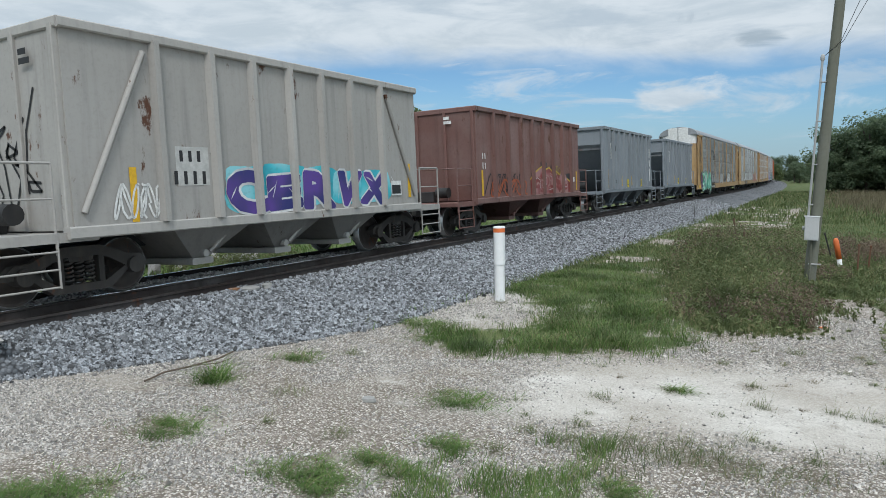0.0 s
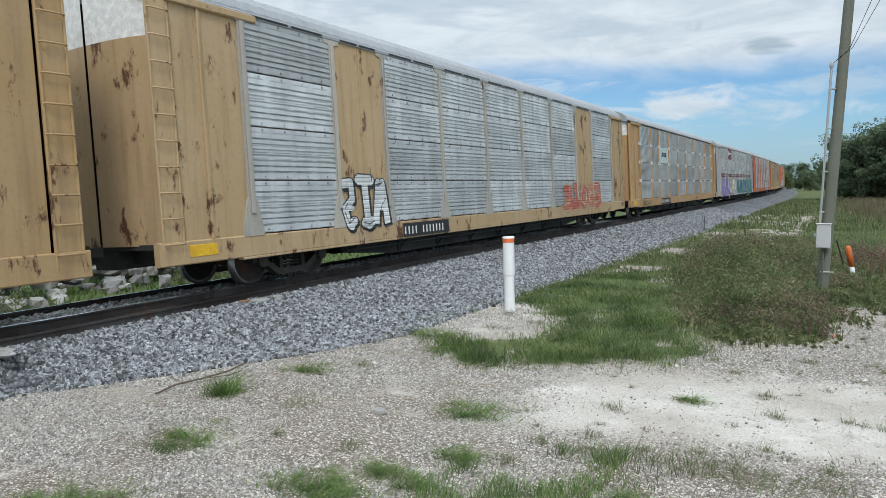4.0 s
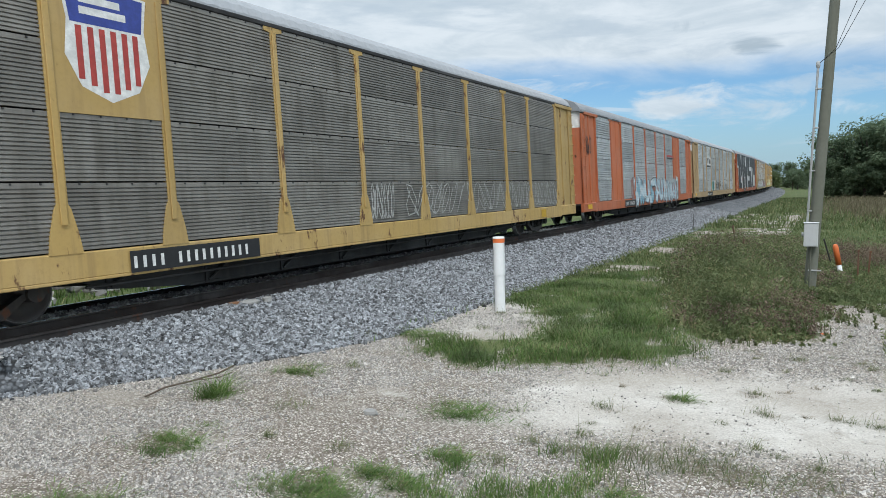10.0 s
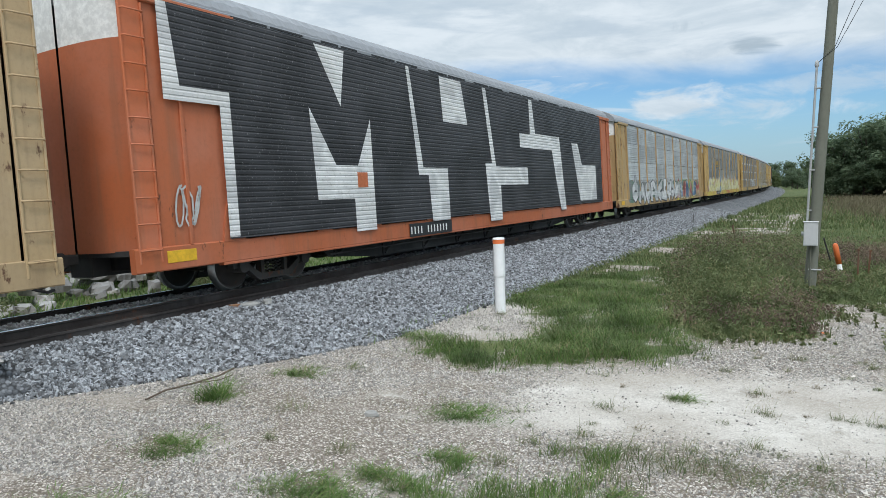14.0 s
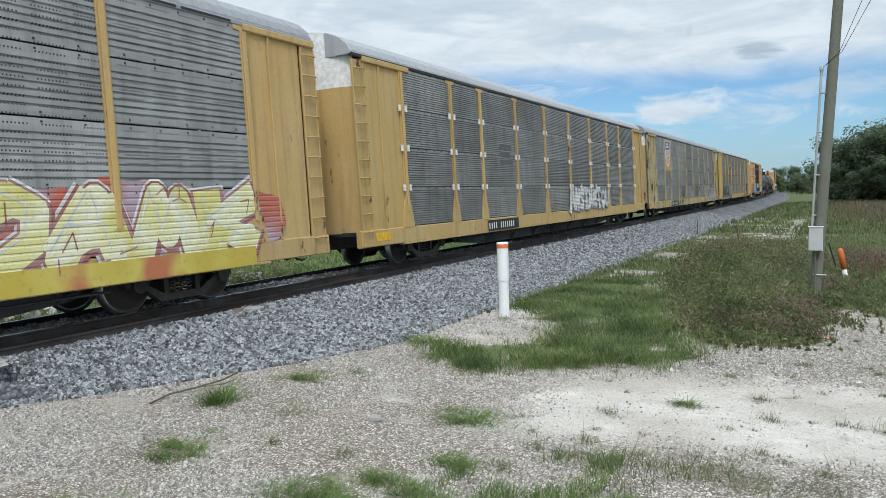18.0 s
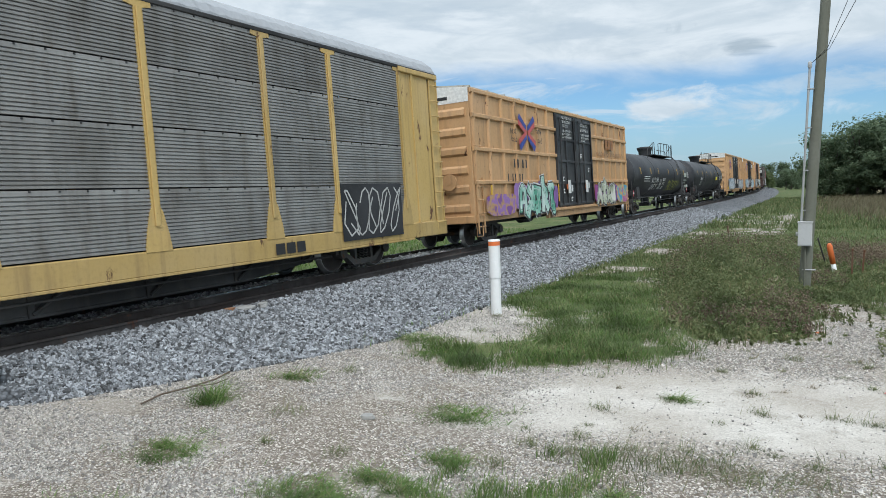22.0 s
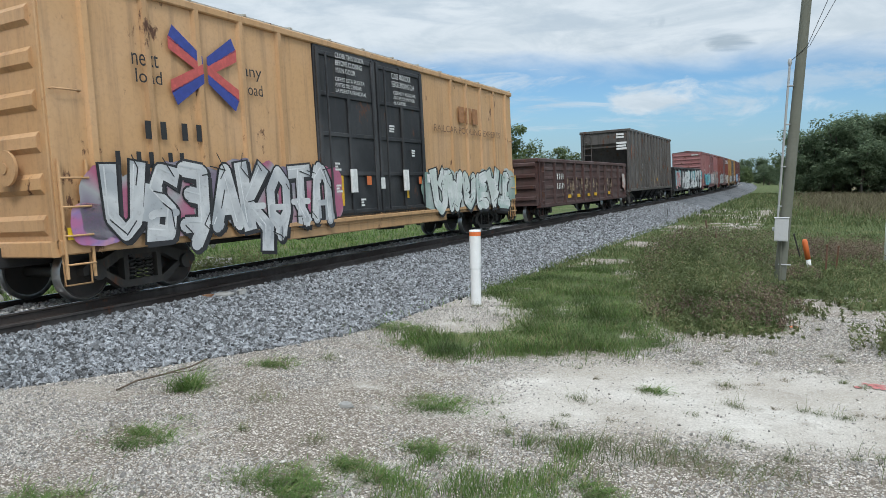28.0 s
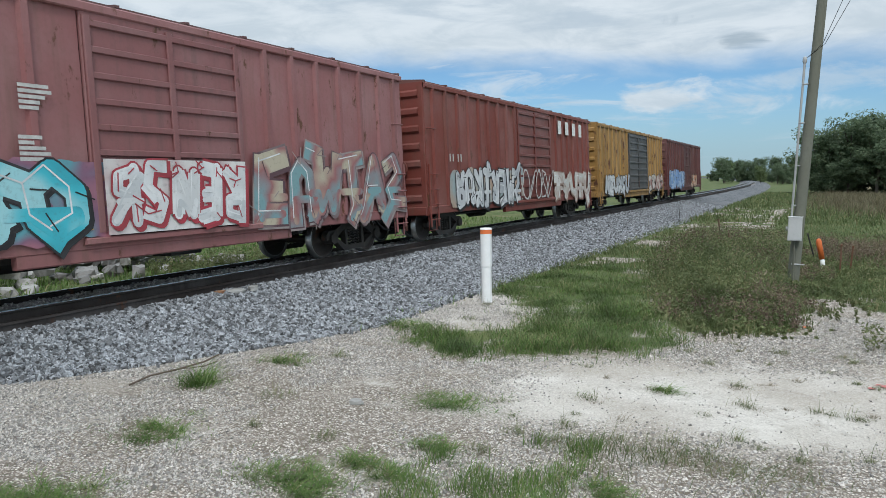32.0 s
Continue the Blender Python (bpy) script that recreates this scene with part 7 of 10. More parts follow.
# ---- boxcars ----
def boxcar(label, half, z_top, col, door, door_col, posts, grid=False, roof_col=(0.5, 0.48, 0.42), end_ribs=7, rust=0.2, door_style="plug", amount=0.4, end_top=None):
    """door: (y0, y1) of the doorway on both sides."""
    car = thing("boxcar", label, "railcar", "railcars of the train")
    body = paint(col, (0.11, 0.075, 0.05), amount, 0.52, rust)
    dmat = paint(door_col, (0.07, 0.06, 0.05), 0.35, 0.45, rust * 0.6)
    X, z0 = 1.50, 1.0
    for s in (1, -1):
        d0, d1 = (door if s > 0 else (-door[1], -door[0]))
        for a, b in ((-half, d0), (d1, half)):
            part("side_wall", Geo().bevel_box(X * s - 0.03, X * s + 0.02, a, b, z0, z_top, 0.01), body, car)
        part("side_sill", Geo().bevel_box(X * s - 0.08, X * s + 0.06, -half, half, 0.80, z0 + 0.03, 0.02).bevel_box(X * s - 0.08, X * s + 0.05, d0 - 1.2, d1 + 1.2, 0.62, 0.82, 0.02), body, car)
        part("eave_rail", Geo().bevel_box(X * s - 0.06, X * s + 0.09, -half, half, z_top - 0.14, z_top, 0.02), body, car)
        rib = shared(("boxrib", col, z_top, s, grid), lambda: Geo().prism([(0, -0.085), (0.07, -0.05), (0.07, 0.05), (0, 0.085)] if s > 0 else [(0, 0.085), (-0.07, 0.05), (-0.07, -0.05), (0, -0.085)], z0, z_top - 0.12, 2).mesh("side_post", body))
        for y in posts:
            part("side_post", rib, None, car, at=Matrix.Translation((X * s + 0.018 * s, y * s, 0)))
        if grid:
            for z in grid:
                for a, b in ((-half, d0), (d1, half)):
                    part("side_rail", Geo().bevel_box(X * s - 0.01, X * s + 0.095, a, b, z - 0.07, z + 0.07, 0.025), body, car)
        leaves = 2 if door_style == "plug" else 1
        for k in range(leaves):
            a, b = d0 + (d1 - d0) * k / leaves, d0 + (d1 - d0) * (k + 1) / leaves
            g = Geo().bevel_box(X * s - 0.02, X * s + 0.06, a + 0.02, b - 0.02, z0 - 0.02, z_top - 0.1, 0.02)
            leaf = part("door", g, dmat, car, "closed sliding door leaf")
            g = Geo()
            ys = (a + 0.1, (a + b) / 2, b - 0.1)
            xs = (X + 0.06) * s
            for y in ys:
                g.bevel_box(min(xs, xs + 0.05 * s), max(xs, xs + 0.05 * s), y - 0.06, y + 0.06, z0 + 0.05, z_top - 0.2, 0.015)
            n = 4 if door_style == "plug" else 8
            for i in range(n + 1):
                z = z0 + 0.1 + (z_top - z0 - 0.4) * i / n
                g.bevel_box(min(xs, xs + 0.04 * s), max(xs, xs + 0.04 * s), a + 0.05, b - 0.05, z - 0.05, z + 0.05, 0.015)
            part("door_frame", g, dmat, leaf)
            if door_style == "plug":
                g = Geo()
                for y in (a + (b - a) * 0.13, a + (b - a) * 0.88):
                    g.tube([(xs + 0.1 * s, y, z0 + 0.1), (xs + 0.1 * s, y, z_top - 0.3)], 0.025, 6)
                part("lock_rod", g, dmat, leaf)
                part("handle", Geo().bevel_box(min(xs + 0.08 * s, xs + 0.14 * s), max(xs + 0.08 * s, xs + 0.14 * s), a + (b - a) * 0.42, a + (b - a) * 0.52, 1.55, 2.1, 0.02), WHITE, leaf, "pale worn handle plate")
        part("door_track", Geo().bevel_box(X * s - 0.02, X * s + 0.13, d0 - (0.2 if door_style == "slide" else (d1 - d0) * 0.5), d1 + (0.3 if door_style == "slide" else (d1 - d0) * 0.5), 0.88, 0.98, 0.015), body, car)
        for e in (-1, 1):
            a, b = sorted(((half - 0.5) * e, (half - 0.06) * e))
            part("ladder", ladder_geo((X + 0.06) * s, a, b, 0.45, 2.2, 0.42), body, car)
            part("grab_iron", grab_geo((X + 0.02) * s, a, b, 3.2) if s > 0 else Geo().tube([(-X - 0.02, a, 3.2), (-X - 0.1, a, 3.2), (-X - 0.1, b, 3.2), (-X - 0.02, b, 3.2)], 0.015, 5), body, car)
            part("stirrup_step", Geo().tube([((X - 0.02) * s, a, 0.8), ((X - 0.02) * s, a, 0.35), ((X - 0.02) * s, b, 0.35), ((X - 0.02) * s, b, 0.8)], 0.02, 5), body, car)
    for e in (-1, 1):
        y = half * e
        part("end_wall", Geo().bevel_box(-X, X, y - 0.04, y + 0.02, z0 - 0.1, z_top + 0.02, 0.015), body, car)
        n = end_ribs
        for i in range(n):
            z = z0 + 0.25 + (z_top - z0 - (0.75 if end_top else 0.35)) * i / (n - 0.6)
            hgt = (z_top - z0) / n * 0.3
            ring = [(0, z - hgt), (0.10 * e, z - hgt * 0.4), (0.10 * e, z + hgt * 0.4), (0, z + hgt)]
            ring = [(y + a, b) for a, b in ring]
            part("end_rib", Geo().prism(ring if e > 0 else ring[::-1], -1.36, 1.36, 0), body, car)
        if end_top:
            a, b = sorted((y + 0.02 * e, y + 0.05 * e))
            part("end_fascia", Geo().prism([(-X, z_top - 0.42), (X, z_top - 0.42), (X, z_top + 0.02), (0, z_top + 0.16), (-X, z_top + 0.02)][::-1], a, b, 1), end_top, car, "pale top panel of the end")
        part("end_sill", Geo().bevel_box(-1.5, 1.5, y - 0.12, y + 0.14, 0.78, 1.02, 0.02), body, car)
        part("end_ladder", end_ladder_geo(y + 0.16 * e, -1.4, -0.95, 0.5, 2.6, 0.4), body, car)
        part("handbrake", Geo().disc(0.75, y + 0.2 * e, 2.1, 0.26, 0.02, 1, 18).disc(0.75, y + 0.16 * e, 2.1, 0.08, 0.08, 1, 10), body, car)
    rm = paint(roof_col, (0.12, 0.09, 0.07), 0.4, 0.55, 0.3)
    g = Geo()
    g.prism([(-X - 0.03, z_top), (X + 0.03, z_top), (X + 0.03, z_top + 0.04), (0, z_top + 0.19), (-X - 0.03, z_top + 0.04)][::-1], -half, half, 1)
    part("roof", g, rm, car)
    rr = shared(("roofrib", z_top, roof_col), lambda: Geo().prism([(-X - 0.04, z_top + 0.03), (0, z_top + 0.18), (X + 0.04, z_top + 0.03), (X + 0.04, z_top + 0.07), (0, z_top + 0.23), (-X - 0.04, z_top + 0.07)][::-1], -0.04, 0.04, 1).mesh("roof_rib", rm))
    k = int(half * 2 / 1.3)
    for i in range(k + 1):
        part("roof_rib", rr, None, car, at=Matrix.Translation((0, -half + 0.05 + (2 * half - 0.1) * i / k, 0)))
    g = Geo().bevel_box(-0.3, 0.3, -half - 0.5, half + 0.5, 0.62, 0.95, 0.02)
    for y in (-half * 0.45, half * 0.1, half * 0.5):
        g.bevel_box(-1.4, 1.4, y - 0.08, y + 0.08, 0.68, 0.95, 0.02)
    g.disc(-0.5, -0.6, 0.62, 0.2, 0.55, 1, 14).bevel_box(0.4, 0.9, 1.2, 1.9, 0.5, 0.85, 0.03)
    part("underframe", g, BLACK_STEEL, car)
    trucks(car, (-half + 1.75, half - 1.75))
    couplers(car, half + 0.35, 0.72)
    return car


# ---- tank cars ----
def tank_car(label, half, stripes):
    car = thing("tank_car", label, "railcar", "railcars of the train")
    skin = paint((0.017, 0.018, 0.022), (0.034, 0.034, 0.038), 0.4, 0.46, 0.0, 0.05, 0.0, 0.32)
    R, zc = 1.43, 2.45
    prof = []
    for i in range(9):
        a = math.pi / 2 * i / 8
        prof.append((-half + 0.6 - 0.6 * math.cos(a), max(0.001, R * math.sin(a))))
    prof = prof + [(-half * 0.5, R + 0.0), (0.0, R), (half * 0.5, R)] + [(-a, b) for a, b in reversed(prof)]
    part("tank", Geo().turned(prof, 1, (0, 0, zc), 40), skin, car, "glossy black riveted tank shell")
    for y in (-half + 0.62, -half * 0.35, half * 0.35, half - 0.62):
        part("weld_band", Geo().turned([(y - 0.06, R), (y - 0.05, R + 0.012), (y + 0.05, R + 0.012), (y + 0.06, R)], 1, (0, 0, zc), 40), skin, car)
    dome = Geo().turned([(3.75, 0.42), (4.2, 0.44), (4.3, 0.50), (4.42, 0.55), (4.50, 0.55), (4.53, 0.4), (4.54, 0.001)], 2, (0, 0.42, 0), 22)
    part("dome", dome, skin, car, "round black manway dome")
    part("walkway", Geo().bevel_box(-0.35, 0.85, -0.7, 5.9, 3.86, 3.92, 0.01), BLACK_STEEL, car)
    for x in (0.82,):
        a = Geo().tube([(x, -2.55, 3.6), (x, -2.55, 4.15), (x, -2.4, 4.22), (x, -0.9, 4.66), (x, -0.5, 4.74), (x, -0.38, 4.66), (x, -0.3, 3.88)], 0.024, 6).tube([(x, -0.95, 3.86), (x, -0.95, 4.64)], 0.02, 5)
        part("railing_loop", a, BLACK_STEEL, car, "black tubular handrail")
        b = Geo().tube([(x, 0.95, 3.88), (x, 0.95, 4.66), (x, 1.05, 4.75), (x, 4.62, 4.78), (x, 4.8, 4.66), (x, 4.84, 3.88)], 0.024, 6)
        for y in (1.75, 2.95, 4.05):
            b.tube([(x, y, 3.88), (x, y, 4.76)], 0.02, 5)
        part("railing_loop", b, BLACK_STEEL, car, "black tubular handrail")
        part("railing_loop", Geo().tube([(x, 0.3, 4.22), (x, 3.1, 4.22), (x, 3.3, 4.1), (x, 3.35, 3.88)], 0.02, 5), BLACK_STEEL, car)
        part("railing_loop", Geo().tube([(x, 3.75, 3.88), (x, 3.75, 4.12), (x, 3.9, 4.18), (x, 5.5, 4.7), (x, 5.78, 4.8), (x, 5.86, 4.7), (x, 5.86, 3.7)], 0.024, 6).tube([(x, 5.55, 3.8), (x, 5.55, 4.72)], 0.02, 5), BLACK_STEEL, car)
    lad = Geo()
    for s in (-1, 1):
        for y in (5.45, 5.86):
            lad.tube([(1.5 * s, y, 0.5), (1.52 * s, y, 2.45), (1.15 * s, y, 3.5), (0.8 * s, y, 3.9)], 0.022, 5)
        for k in range(8):
            lad.tube([(1.53 * s, 5.45, 0.6 + 0.25 * k), (1.53 * s, 5.86, 0.6 + 0.25 * k)], 0.013, 4)
    part("ladder", lad, BLACK_STEEL, car)
    # hazard placards at both ends of each side
    for y in (-half + 0.75, half - 0.75):
        part("placard", Geo().add([(-0.16, 0, 0), (0, -0.2, 0), (0.16, 0, 0), (0, 0.2, 0)], [(0, 1, 2, 3)]), plain((0.62, 0.06, 0.08), 0.5), car, "red and white diamond placard", side_matrix(1.30, y, 1.35))
        part("placard_bar", Geo().add([(-0.1, -0.05, 0), (0.1, -0.05, 0), (0.1, 0.05, 0), (-0.1, 0.05, 0)], [(0, 1, 2, 3)]), WHITE, car, at=side_matrix(1.306, y, 1.35))
        part("placard_bracket", Geo().bevel_box(1.0, 1.296, y - 0.1, y + 0.1, 1.22, 1.48, 0.01), BLACK_STEEL, car)
    low = Geo()
    for s in (-1, 1):
        low.tube([(1.42 * s, -half + 0.5, 1.05), (1.42 * s, half - 0.5, 1.05)], 0.022, 5)
        low.tube([(1.42 * s, -half + 0.5, 0.78), (1.42 * s, half - 0.5, 0.78)], 0.018, 5)
        y = -half + 0.6
        while y < half - 0.4:
            low.tube([(1.42 * s, y, 0.72), (1.42 * s, y, 1.12)], 0.018, 5)
            y += 1.7
    part("side_railing", low, BLACK_STEEL, car, "thin running handrail")
    for e in (-1, 1):
        y = (half - 1.9) * e
        ring = [(-1.35, 0.95), (1.35, 0.95), (1.28, 1.7), (0.9, 1.25), (0, 1.06), (-0.9, 1.25), (-1.28, 1.7)]
        part("saddle", Geo().prism(ring[::-1], y - 0.35, y + 0.35, 1), BLACK_STEEL, car)
        a, b = sorted((y - 0.7 * e, (half + 0.35) * e))
        part("stub_sill", Geo().bevel_box(-0.35, 0.35, a, b, 0.68, 1.02, 0.02).bevel_box(-1.45, 1.45, (half + 0.2) * e - 0.1, (half + 0.2) * e + 0.1, 0.8, 1.0, 0.02), BLACK_STEEL, car)
        g = Geo()
        for s in (-1, 1):
            g.tube([(1.42 * s, (half + 0.2) * e, 0.4), (1.42 * s, (half + 0.2) * e, 2.0), (1.1 * s, (half + 0.2) * e, 2.0)], 0.022, 5)
        g.tube([(-1.1, (half + 0.2) * e, 2.0), (1.1, (half + 0.2) * e, 2.0)], 0.022, 5)
        part("end_handrail", g, BLACK_STEEL, car)
    part("outlet_valve", Geo().disc(0, -0.4, 0.8, 0.28, 0.3, 2, 14).bevel_box(-0.35, 0.35, -0.75, -0.05, 0.4, 0.62, 0.03), BLACK_STEEL, car)
    for y in stripes:
        g = Geo()
        for k in range(4):
            a0, a1 = 0.02 + 0.075 * k, 0.02 + 0.075 * (k + 1)
            p = [((R + 0.008) * math.cos(a), y + d, zc + (R + 0.008) * math.sin(a)) for a in (a0, a1) for d in (-0.05, 0.05)]
            g.add(p, [(0, 1, 3, 2)])
        part("reflector_strip", g, YELLOW_TAPE, car, "yellow reflective strip")
    trucks(car, (-half + 1.55, half - 1.55))
    couplers(car, half + 0.3, 0.75)
    return car


# ---- gondolas ----
def gondola(label, half, z_top, col, posts, amount=0.55, rust=0.6, chord=None):
    car = thing("gondola_railcar", label, "railcar", "railcars of the train")
    body = paint(col, (0.05, 0.035, 0.03), amount, 0.62, rust)
    cm = chord or body
    X, z0 = 1.46, 0.72
    for s in (1, -1):
        part("side_sheet", Geo().bevel_box(X * s - 0.02, X * s + 0.02, -half, half, z0, z_top, 0.008), body, car)
        part("top_chord", Geo().bevel_box(X * s - 0.09, X * s + 0.11, -half, half, z_top - 0.12, z_top + 0.05, 0.03), cm, car)
        part("side_sill", Geo().bevel_box(X * s - 0.08, X * s + 0.09, -half, half, z0 - 0.1, z0 + 0.06, 0.02), body, car)
        rib = shared(("gonrib", col, z_top, s), lambda: Geo().prism([(0, -0.11), (0.11, -0.07), (0.11, 0.07), (0, 0.11)] if s > 0 else [(0, 0.11), (-0.11, 0.07), (-0.11, -0.07), (0, -0.11)], z0, z_top - 0.1, 2).mesh("side_post", body))
        for y in posts:
            part("side_post", rib, None, car, at=Matrix.Translation((X * s + 0.018 * s, y, 0)))
        for a, b in zip(posts, posts[1:]):
            for i in range(4):
                z = z0 + 0.35 + (z_top - z0 - 0.5) * i / 3.6
                part("side_corrugation", Geo().bevel_box(min(X * s, X * s + 0.05 * s), max(X * s, X * s + 0.05 * s), a + 0.14, b - 0.14, z - 0.07, z + 0.07, 0.03), body, car)
    for e in (-1, 1):
        y = half * e
        part("end_wall", Geo().bevel_box(-X, X, y - 0.03, y + 0.03, z0, z_top, 0.01), body, car)
        for i in range(4):
            z = z0 + 0.3 + (z_top - z0 - 0.5) * i / 3
            part("end_rib", Geo().bevel_box(-1.4, 1.4, min(y, y + 0.13 * e), max(y, y + 0.13 * e), z - 0.09, z + 0.09, 0.04), body, car)
        part("end_chord", Geo().bevel_box(-1.55, 1.55, y - 0.08, y + 0.1, z_top - 0.12, z_top + 0.05, 0.03), cm, car)
        part("end_ladder", end_ladder_geo(y + 0.16 * e, -1.4, -0.95, 0.4, z_top, 0.4), body, car)
        a, b = sorted(((half - 0.5) * e, (half - 0.06) * e))
        part("stirrup_step", Geo().tube([(X, a, 0.75), (X, a, 0.3), (X, b, 0.3), (X, b, 0.75)], 0.02, 5), body, car)
        part("ladder", ladder_geo(X + 0.06, a, b, 0.7, z_top, 0.4), body, car)
    part("floor", Geo().bevel_box(-X, X, -half, half, z0, z0 + 0.08, 0.01), body, car)
    part("centre_sill", Geo().bevel_box(-0.3, 0.3, -half - 0.4, half + 0.4, 0.5, 0.74, 0.02), BLACK_STEEL, car)
    trucks(car, (-half + 1.6, half - 1.6))
    couplers(car, half + 0.2, 0.6)
    return car


# ---- the train, from its head to its tail ----
GALV = perforated((0.50, 0.52, 0.53), True, (0.10, 0.095, 0.09), 0.34)
GALV_DARK = perforated((0.37, 0.375, 0.37), True, (0.09, 0.08, 0.07), 0.5)
GALV_PALE = perforated((0.60, 0.62, 0.63), True, (0.11, 0.105, 0.10), 0.32)
GALV_FINE = perforated((0.52, 0.535, 0.54), False, (0.08, 0.075, 0.07), 0.35)
GREY_FINE = perforated((0.30, 0.295, 0.285), False, (0.09, 0.07, 0.05), 0.5)
BROWN_FINE = perforated((0.28, 0.265, 0.24), False, (0.07, 0.055, 0.04), 0.5)
SOOT = perforated((0.020, 0.020, 0.023), False, (0.05, 0.05, 0.05), 0.3)
ROOF_PALE = paint((0.355, 0.37, 0.39), (0.15, 0.145, 0.14), 0.25, 0.5, 0.0, 0.04, 0.1)
ROOF_GREY = paint((0.275, 0.29, 0.31), (0.11, 0.105, 0.10), 0.3, 0.5, 0.0, 0.04, 0.1)
YELLOW = (0.47, 0.285, 0.125)
UP_YELLOW = (0.50, 0.335, 0.115)
ORANGE = (0.50, 0.135, 0.05)
BOX_YELLOW = (0.585, 0.345, 0.165)
C_BLUE, C_CYAN, C_WHITE, C_PURPLE = (0.025, 0.03, 0.16), (0.04, 0.42, 0.52), (0.72, 0.74, 0.74), (0.10, 0.05, 0.28)
S_WHITE = spray([(0.58, 0.59, 0.59), (0.72, 0.73, 0.73), (0.5, 0.52, 0.53)])
S_SILVER = spray([(0.38, 0.40, 0.42), (0.6, 0.61, 0.61), (0.48, 0.49, 0.5)])
S_CYAN = spray([(0.03, 0.36, 0.45), (0.06, 0.5, 0.58), (0.25, 0.6, 0.66)])
S_BLACK = spray([(0.012, 0.012, 0.014), (0.03, 0.03, 0.034)])
CAR_X = SIDE_X + 0.036
BLACK_PAINT = plain((0.018, 0.018, 0.02), 0.5)
MAROON = plain((0.16, 0.012, 0.03), 0.5)
RED_PAINT = plain((0.42, 0.05, 0.04), 0.5)
ORANGE_TAG = plain((0.65, 0.16, 0.04), 0.5)
RED_STRIPE = plain((0.55, 0.10, 0.09), 0.5)
BLUE_PAINT = plain((0.035, 0.06, 0.30), 0.5)
DULL_WHITE = plain((0.5, 0.5, 0.48), 0.6)

ROLL = []    # (car, arc length of its centre at the clip's start)


def join_train(car, centre):
    ROLL.append((car, centre))
    return car


def number_strip(car, y0, y1, z0=0.60, z1=0.94, dark=True, x=None):
    """Reporting marks on the sill: a dark strip with plain bars."""
    x = x or GX + 0.023
    if dark:
        shape(car, [(y0, z0), (y1, z0), (y1, z1), (y0, z1)], BLACK_PAINT, x, "number_strip")
    h = (z1 - z0) * 0.6
    n = (y1 - y0) / h
    w = [0.6, 0.6, 0.6, 0.6, -0.7] + [0.6] * max(2, int((n - 5.2) / 0.85))
    bars(car, y0 + h * 0.3, z0 + (z1 - z0) * 0.2, h, [w], WHITE if dark else INK, x + 0.003)


def end_marks(car, y, z, x=-1.0, material=INK):
    bars(car, 0, 0, 0.09, [[2.2], [3.0]], material, 0, "marking", end_matrix(x, y, z))


def shield(car, y0, y1, z0, z1):
    """A railway's shield on a yellow plate: blue head, striped body."""
    x = SIDE_X + 0.05
    part("emblem_plate", Geo().bevel_box(SIDE_X, x, y0, y1, z0, z1, 0.01), paint(UP_YELLOW, (0.16, 0.10, 0.06), 0.3, 0.5, 0.1), car, "yellow emblem plate")
    c, w, h = (y0 + y1) / 2, (y1 - y0) * 0.34, z1 - z0
    a, b = z0 + h * 0.12, z0 + h * 0.93
    shape(car, [(c - w * 1.12, b), (c, b + 0.05), (c + w * 1.12, b), (c + w * 1.0, b - h * 0.25), (c + w * 1.1, a + h * 0.3), (c + w * 0.75, a + h * 0.08), (c, a - h * 0.02), (c - w * 0.75, a + h * 0.08), (c - w * 1.1, a + h * 0.3), (c - w * 1.0, b - h * 0.25)][::-1], WHITE, x + 0.002, "emblem")
    shape(car, [(c - w * 1.02, b - 0.03), (c - w * 0.92, b - h * 0.27), (c + w * 0.92, b - h * 0.27), (c + w * 1.02, b - 0.03), (c, b)], BLUE_PAINT, x + 0.004, "emblem_head")
    for i in range(6):
        u = c + w * (-0.88 + 1.76 * (i + 0.5) / 6)
        low = a + h * (0.03 + 0.14 * abs(u - c) / w)
        shape(car, [(u - w * 0.075, low), (u + w * 0.075, low), (u + w * 0.075, b - h * 0.29), (u - w * 0.075, b - h * 0.29)], RED_PAINT, x + 0.005, "emblem_stripe")
    bars(car, c - w * 0.68, b - h * 0.12, h * 0.055, [[6.2], [7.0]], WHITE, x + 0.006, "emblem_bar")


def cross_mark(car, y0, y1, z0, z1, x):
    """A cross of four arms, each of a blue and a red stripe side by side; the red ones meet inside."""
    c, m, w, h = (y0 + y1) / 2, (z0 + z1) / 2, (y1 - y0) / 2, (z1 - z0) / 2
    t = h * 0.30
    for k, (sy, sz) in enumerate(((-1, 1), (1, 1), (-1, -1), (1, -1))):
        for mat, out in ((BLUE_PAINT, 1), (RED_STRIPE, 0)):
            # the stripe's two long edges at its root and at its tip
            r0, r1 = (0.0, t) if out else (-t, 0.0)
            a, b = (c + sy * w * 0.06, m + sz * (t * 0.35 + r0 * 0.9)), (c + sy * w * 0.06, m + sz * (t * 0.35 + r1 * 0.9))
            e, f = (c + sy * w * (0.86 if out else 1.0), m + sz * (h * 0.78 + r1)), (c + sy * w, m + sz * (h * 0.72 + r0))
            pts = [a, f, e, b]
            shape(car, pts if sy * sz > 0 else pts[::-1], mat, x + 0.0015 * k, "painted_ribbon")


def stencils(car, y, z, x, material=WHITE, rows=5, w=6, h=0.05):
    rng = random.Random(int(y * 100))
    bars(car, y, z, h, [[rng.uniform(0.4, 1.0) * w] for _ in range(rows)], material, x)


